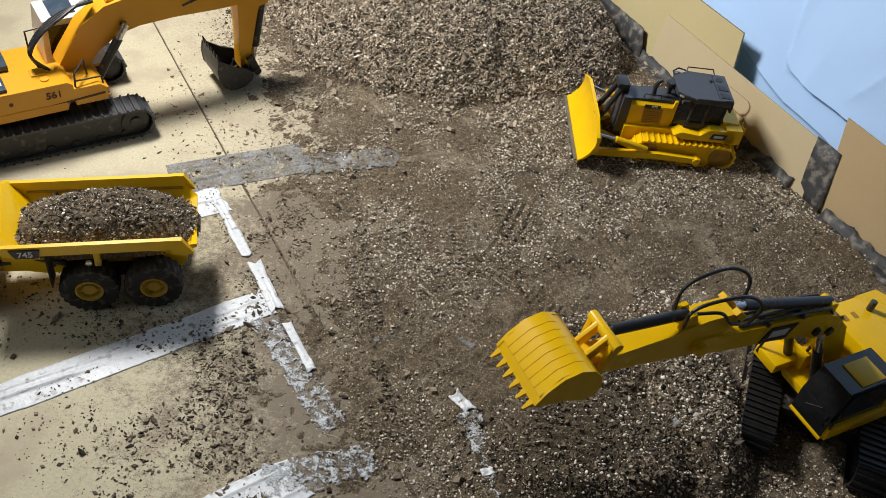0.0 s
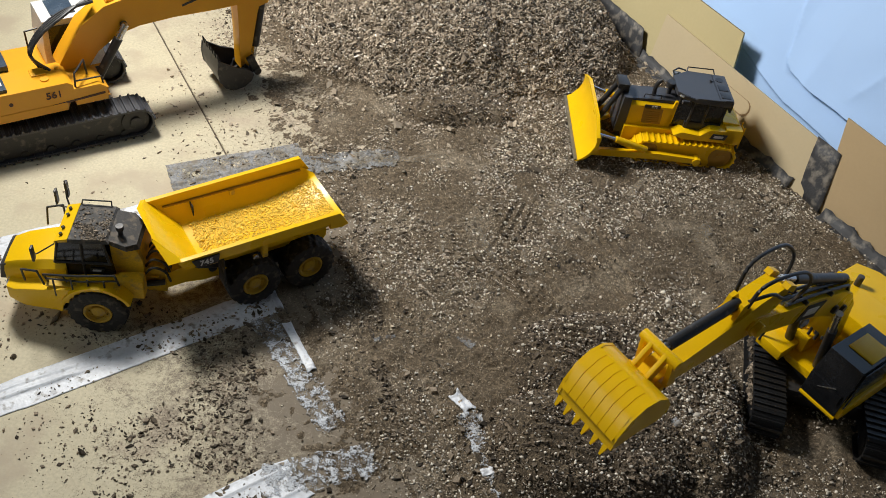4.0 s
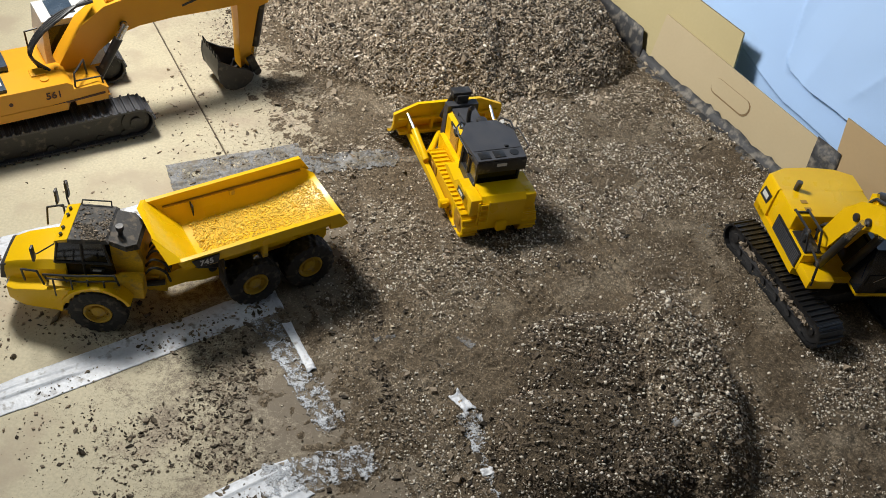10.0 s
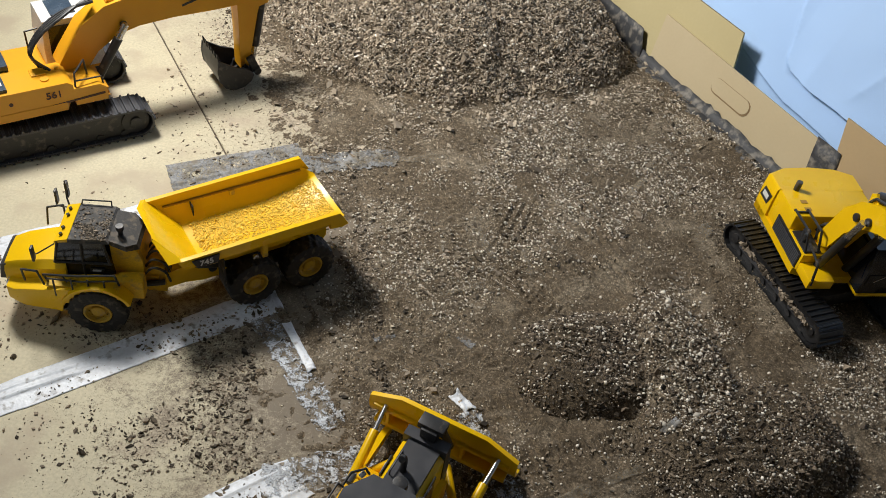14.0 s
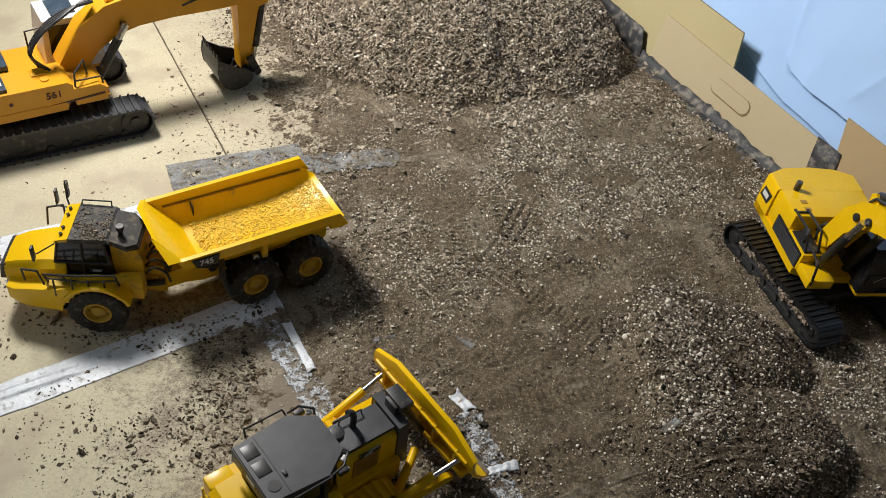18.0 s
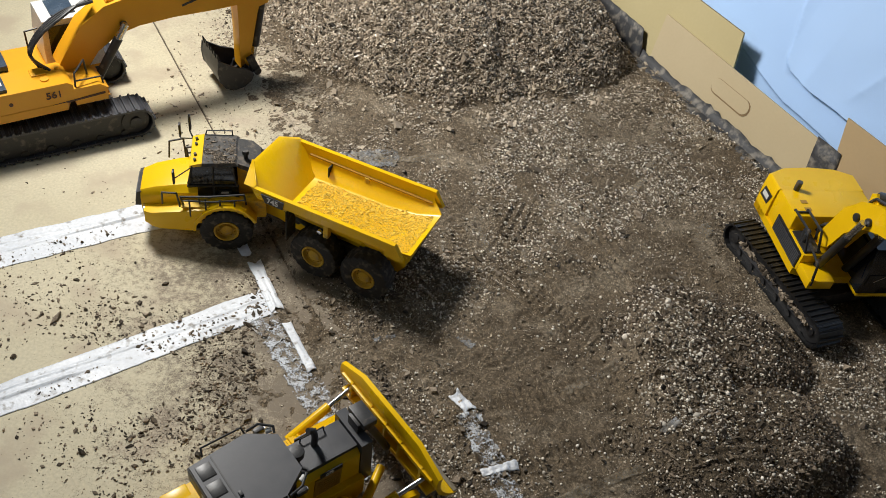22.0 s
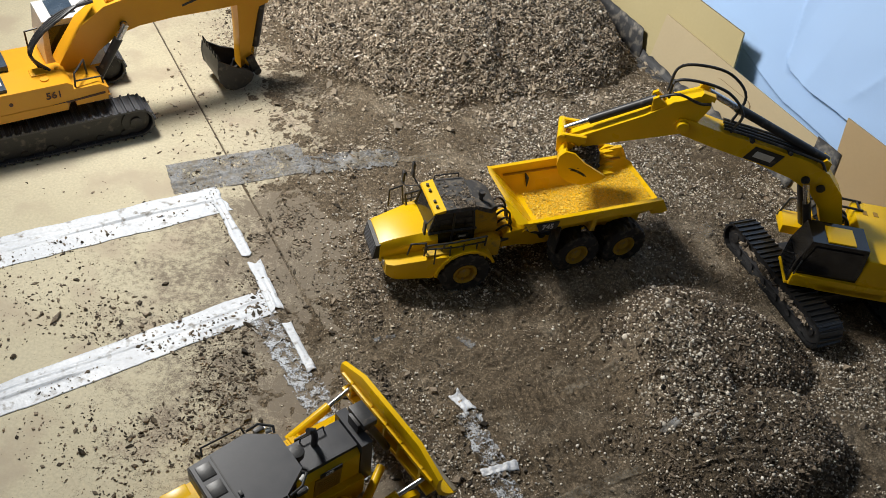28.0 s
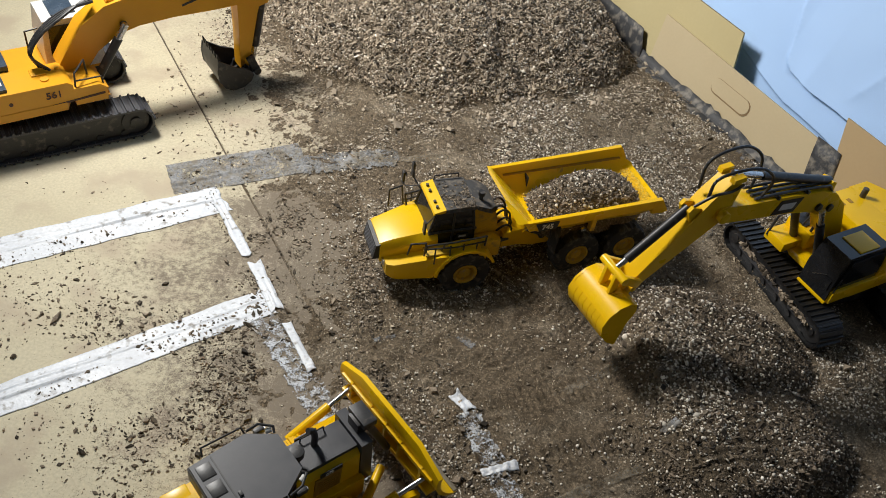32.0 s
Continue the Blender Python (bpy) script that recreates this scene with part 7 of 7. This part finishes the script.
def motions():
    hx, hz = TIP_PIVOT
    drive = clock(TRUCK_ROWS, 1 / 30)
    pos = lambda t: glide(TRUCK_ROWS, t)

    def stand(t):
        x, y, a = pos(t)[:3]
        return pose(x, y, 0.0015, 0, 0, a)
    place(truck, TRUCK_ROWS, stand, drive)
    place(truck_bed, TRUCK_ROWS, lambda t: Matrix.Translation((hx, 0, hz)) @ pose(0, 0, 0, 0, -pos(t)[4], 0), drive)
    bend = lambda t: Matrix.Translation((HITCH, 0, 0)) @ pose(0, 0, 0, 0, 0, pos(t)[3])
    place(TRUCK["front"], TRUCK_ROWS, bend, drive)

    def foot(t, s):
        tip = radians(pos(t)[4])
        x, z = 0.118 - hx, 0.076 - hz
        top = (hx + x * math.cos(tip) - z * math.sin(tip), hz + x * math.sin(tip) + z * math.cos(tip))
        return (0.045, 0.050), top
    for s in (-1, 1):
        place(TRUCK["ram_barrel", s], TRUCK_ROWS, lambda t: Matrix.Translation((0, s * 0.032, 0)) @ aim(*foot(t, s)), drive)
        place(TRUCK["ram_stage", s], TRUCK_ROWS, lambda t: Matrix.Translation((0, s * 0.032, 0)) @ mid_aim(*foot(t, s), 0.066), drive)
        place(TRUCK["ram_rod", s], TRUCK_ROWS, lambda t: Matrix.Translation((0, s * 0.032, 0)) @ aim(*foot(t, s)[::-1]), drive)
    # wheels roll by the way they go
    for key in ("fl", "fr", "ml", "mr", "rl", "rr"):
        ob, x, sgn = TRUCK["wheel", key]
        spin, rows, last = 0.0, [], None
        for t in drive:
            base = bend(t) if key[0] == "f" else Matrix()
            local = base @ Matrix.Translation((x, sgn * 0.0535, TYRE_R))
            world_m = stand(t) @ local
            if last is not None:
                step_ = world_m.translation - last
                spin += max(-80, min(80, math.degrees(step_.dot(world_m.to_3x3() @ Vector((1, 0, 0))) / TYRE_R)))
            last = world_m.translation.copy()
            rows.append((t, local @ pose(0, 0, 0, 0, spin, 0) @ pose(0, 0, 0, 0, 0, 0 if sgn > 0 else 180)))
        walk(ob, rows)

    # bulldozer
    run = clock(DOZER_ROWS, 0.05)

    def doze(t):
        x, y, a = glide(DOZER_ROWS, t)[:3]
        z = float(np.mean([max(float(soil_height(np.array([x + dx]), np.array([y + dy]))[0]), 0) for dx, dy in ((0, 0), (0.03, 0), (-0.03, 0), (0, 0.03), (0, -0.03))]))
        return pose(x, y, min(z * 0.3, 0.012), 0, 0, a)
    place(dozer, DOZER_ROWS, doze, run)
    place(DOZER["blade"], DOZER_ROWS, lambda t: pose(0.128, 0, glide(DOZER_ROWS, t)[3]), run)

    # excavator
    base = lambda t: pose(*glide(DIG_BASE, t)[:2], 0.003, 0, 0, glide(DIG_BASE, t)[2])
    place(digger, DIG_BASE, base, clock(DIG_BASE, 0.1))
    work = clock(DIG_ROWS + [], 0.05)
    work = sorted(set(work) | set(clock(DIG_BASE, 0.1)))
    poses = {}
    for t in work:
        yaw, bo, st, bu = glide(DIG_ROWS, t)
        poses[t] = digger_poses(DIG, yaw - glide(DIG_BASE, t)[2], bo, st, bu)
    for key, ob in DIGGER.items():
        walk(ob, [(t, poses[t][key]) for t in work])
    # the parked excavator
    old.matrix_basis = pose(*OLD_AT)
    still = digger_poses(OLD, *OLD_JOINTS)
    for key, ob in OLDER.items():
        ob.matrix_basis = still[key]

    # loads
    def in_bed(t, x, y, z):
        return stand(t) @ Matrix.Translation((hx, 0, hz)) @ pose(0, 0, 0, 0, -pos(t)[4], 0) @ Matrix.Translation((x - hx, y, z - hz))
    ts = [t for t in drive if t <= 0.75]
    rows = [(t, in_bed(t, 0.018, 0, 0.100)) for t in ts]
    rows += [(0.85, in_bed(0.85, -0.06, 0, 0.095)), (0.95, pose(-0.07, 1.40, 0.04, 12, 0, 95)), (1.1, pose(-0.05, 1.39, 0.004, 0, 0, 95)), (1.3, pose(-0.01, 1.362, 0.004, 0, 0, 12)), (8.7, pose(-0.01, 1.362, 0.004, 0, 0, 12)), (9.35, pose(-0.03, 1.60, 0.045, 0, 0, 15)), (32.0, pose(-0.03, 1.60, 0.045, 0, 0, 15))]
    walk(load_a, rows)

    def in_bucket(t):
        yaw, bo, st, bu = glide(DIG_ROWS, t)
        m = base(t) @ digger_poses(DIG, yaw - glide(DIG_BASE, t)[2], bo, st, bu)["bucket"]
        return m @ Matrix.Translation((0.40 * DIG["B"], DIG["by"], 0.22 * DIG["B"])) @ pose(0, 0, 0, 180, 0, 0)
    buried = pose(0.45, 0.80, -0.06)
    t_dig = [(0.0, buried), (26.0, buried), (26.3, in_bucket(26.3))]
    t_dig += [(t, in_bucket(t)) for t in np.arange(26.35, 28.15, 0.05)]
    walk(scoop, t_dig + [(28.4, in_bed(28.4, 0.02, 0, 0.066)), (28.8, in_bed(28.8, 0.02, 0, 0.050)), (29.0, in_bed(29.0, 0.02, 0, -0.05)), (29.7, pose(0.43, 0.80, -0.05)), (30.15, in_bucket(30.15))] + [(t, in_bucket(t)) for t in np.arange(30.2, 31.25, 0.05)] + [(31.45, in_bed(31.45, 0.0, 0, 0.075)), (31.6, in_bed(32.0, 0.0, 0, 0.06)), (32.0, in_bed(32.0, 0.0, 0, 0.06))])
    under = lambda x: in_bed(32.0, x, 0, -0.045)
    walk(load_b, [(0.0, under(0.03)), (28.15, under(0.03)), (28.45, in_bed(32.0, 0.03, 0, 0.075)), (32.0, in_bed(32.0, 0.03, 0, 0.075))])
    walk(load_c, [(0.0, under(-0.01)), (31.2, under(-0.01)), (31.5, in_bed(32.0, -0.005, 0, 0.086)), (32.0, in_bed(32.0, -0.005, 0, 0.086))])
    walk(berm_a, [(0.0, pose(0.238, 0.665, 0, 0, 0, 12)), (12.9, pose(0.238, 0.665, 0, 0, 0, 12)), (13.4, pose(0.435, 0.70, 0.003, 0, 0, 30)), (32.0, pose(0.435, 0.70, 0.003, 0, 0, 30))])
    walk(berm_b, [(0.0, pose(0.252, 0.805, 0, 0, 0, 10)), (16.4, pose(0.252, 0.805, 0, 0, 0, 10)), (17.5, pose(0.398, 0.880, 0.004, 0, 0, -14)), (32.0, pose(0.398, 0.880, 0.004, 0, 0, -14))])


OLD_AT = (-0.70, 1.147, 0.0, 0, 0, 36.5)
OLD_JOINTS = (2.0, 15.5, -92, 140)
motions()
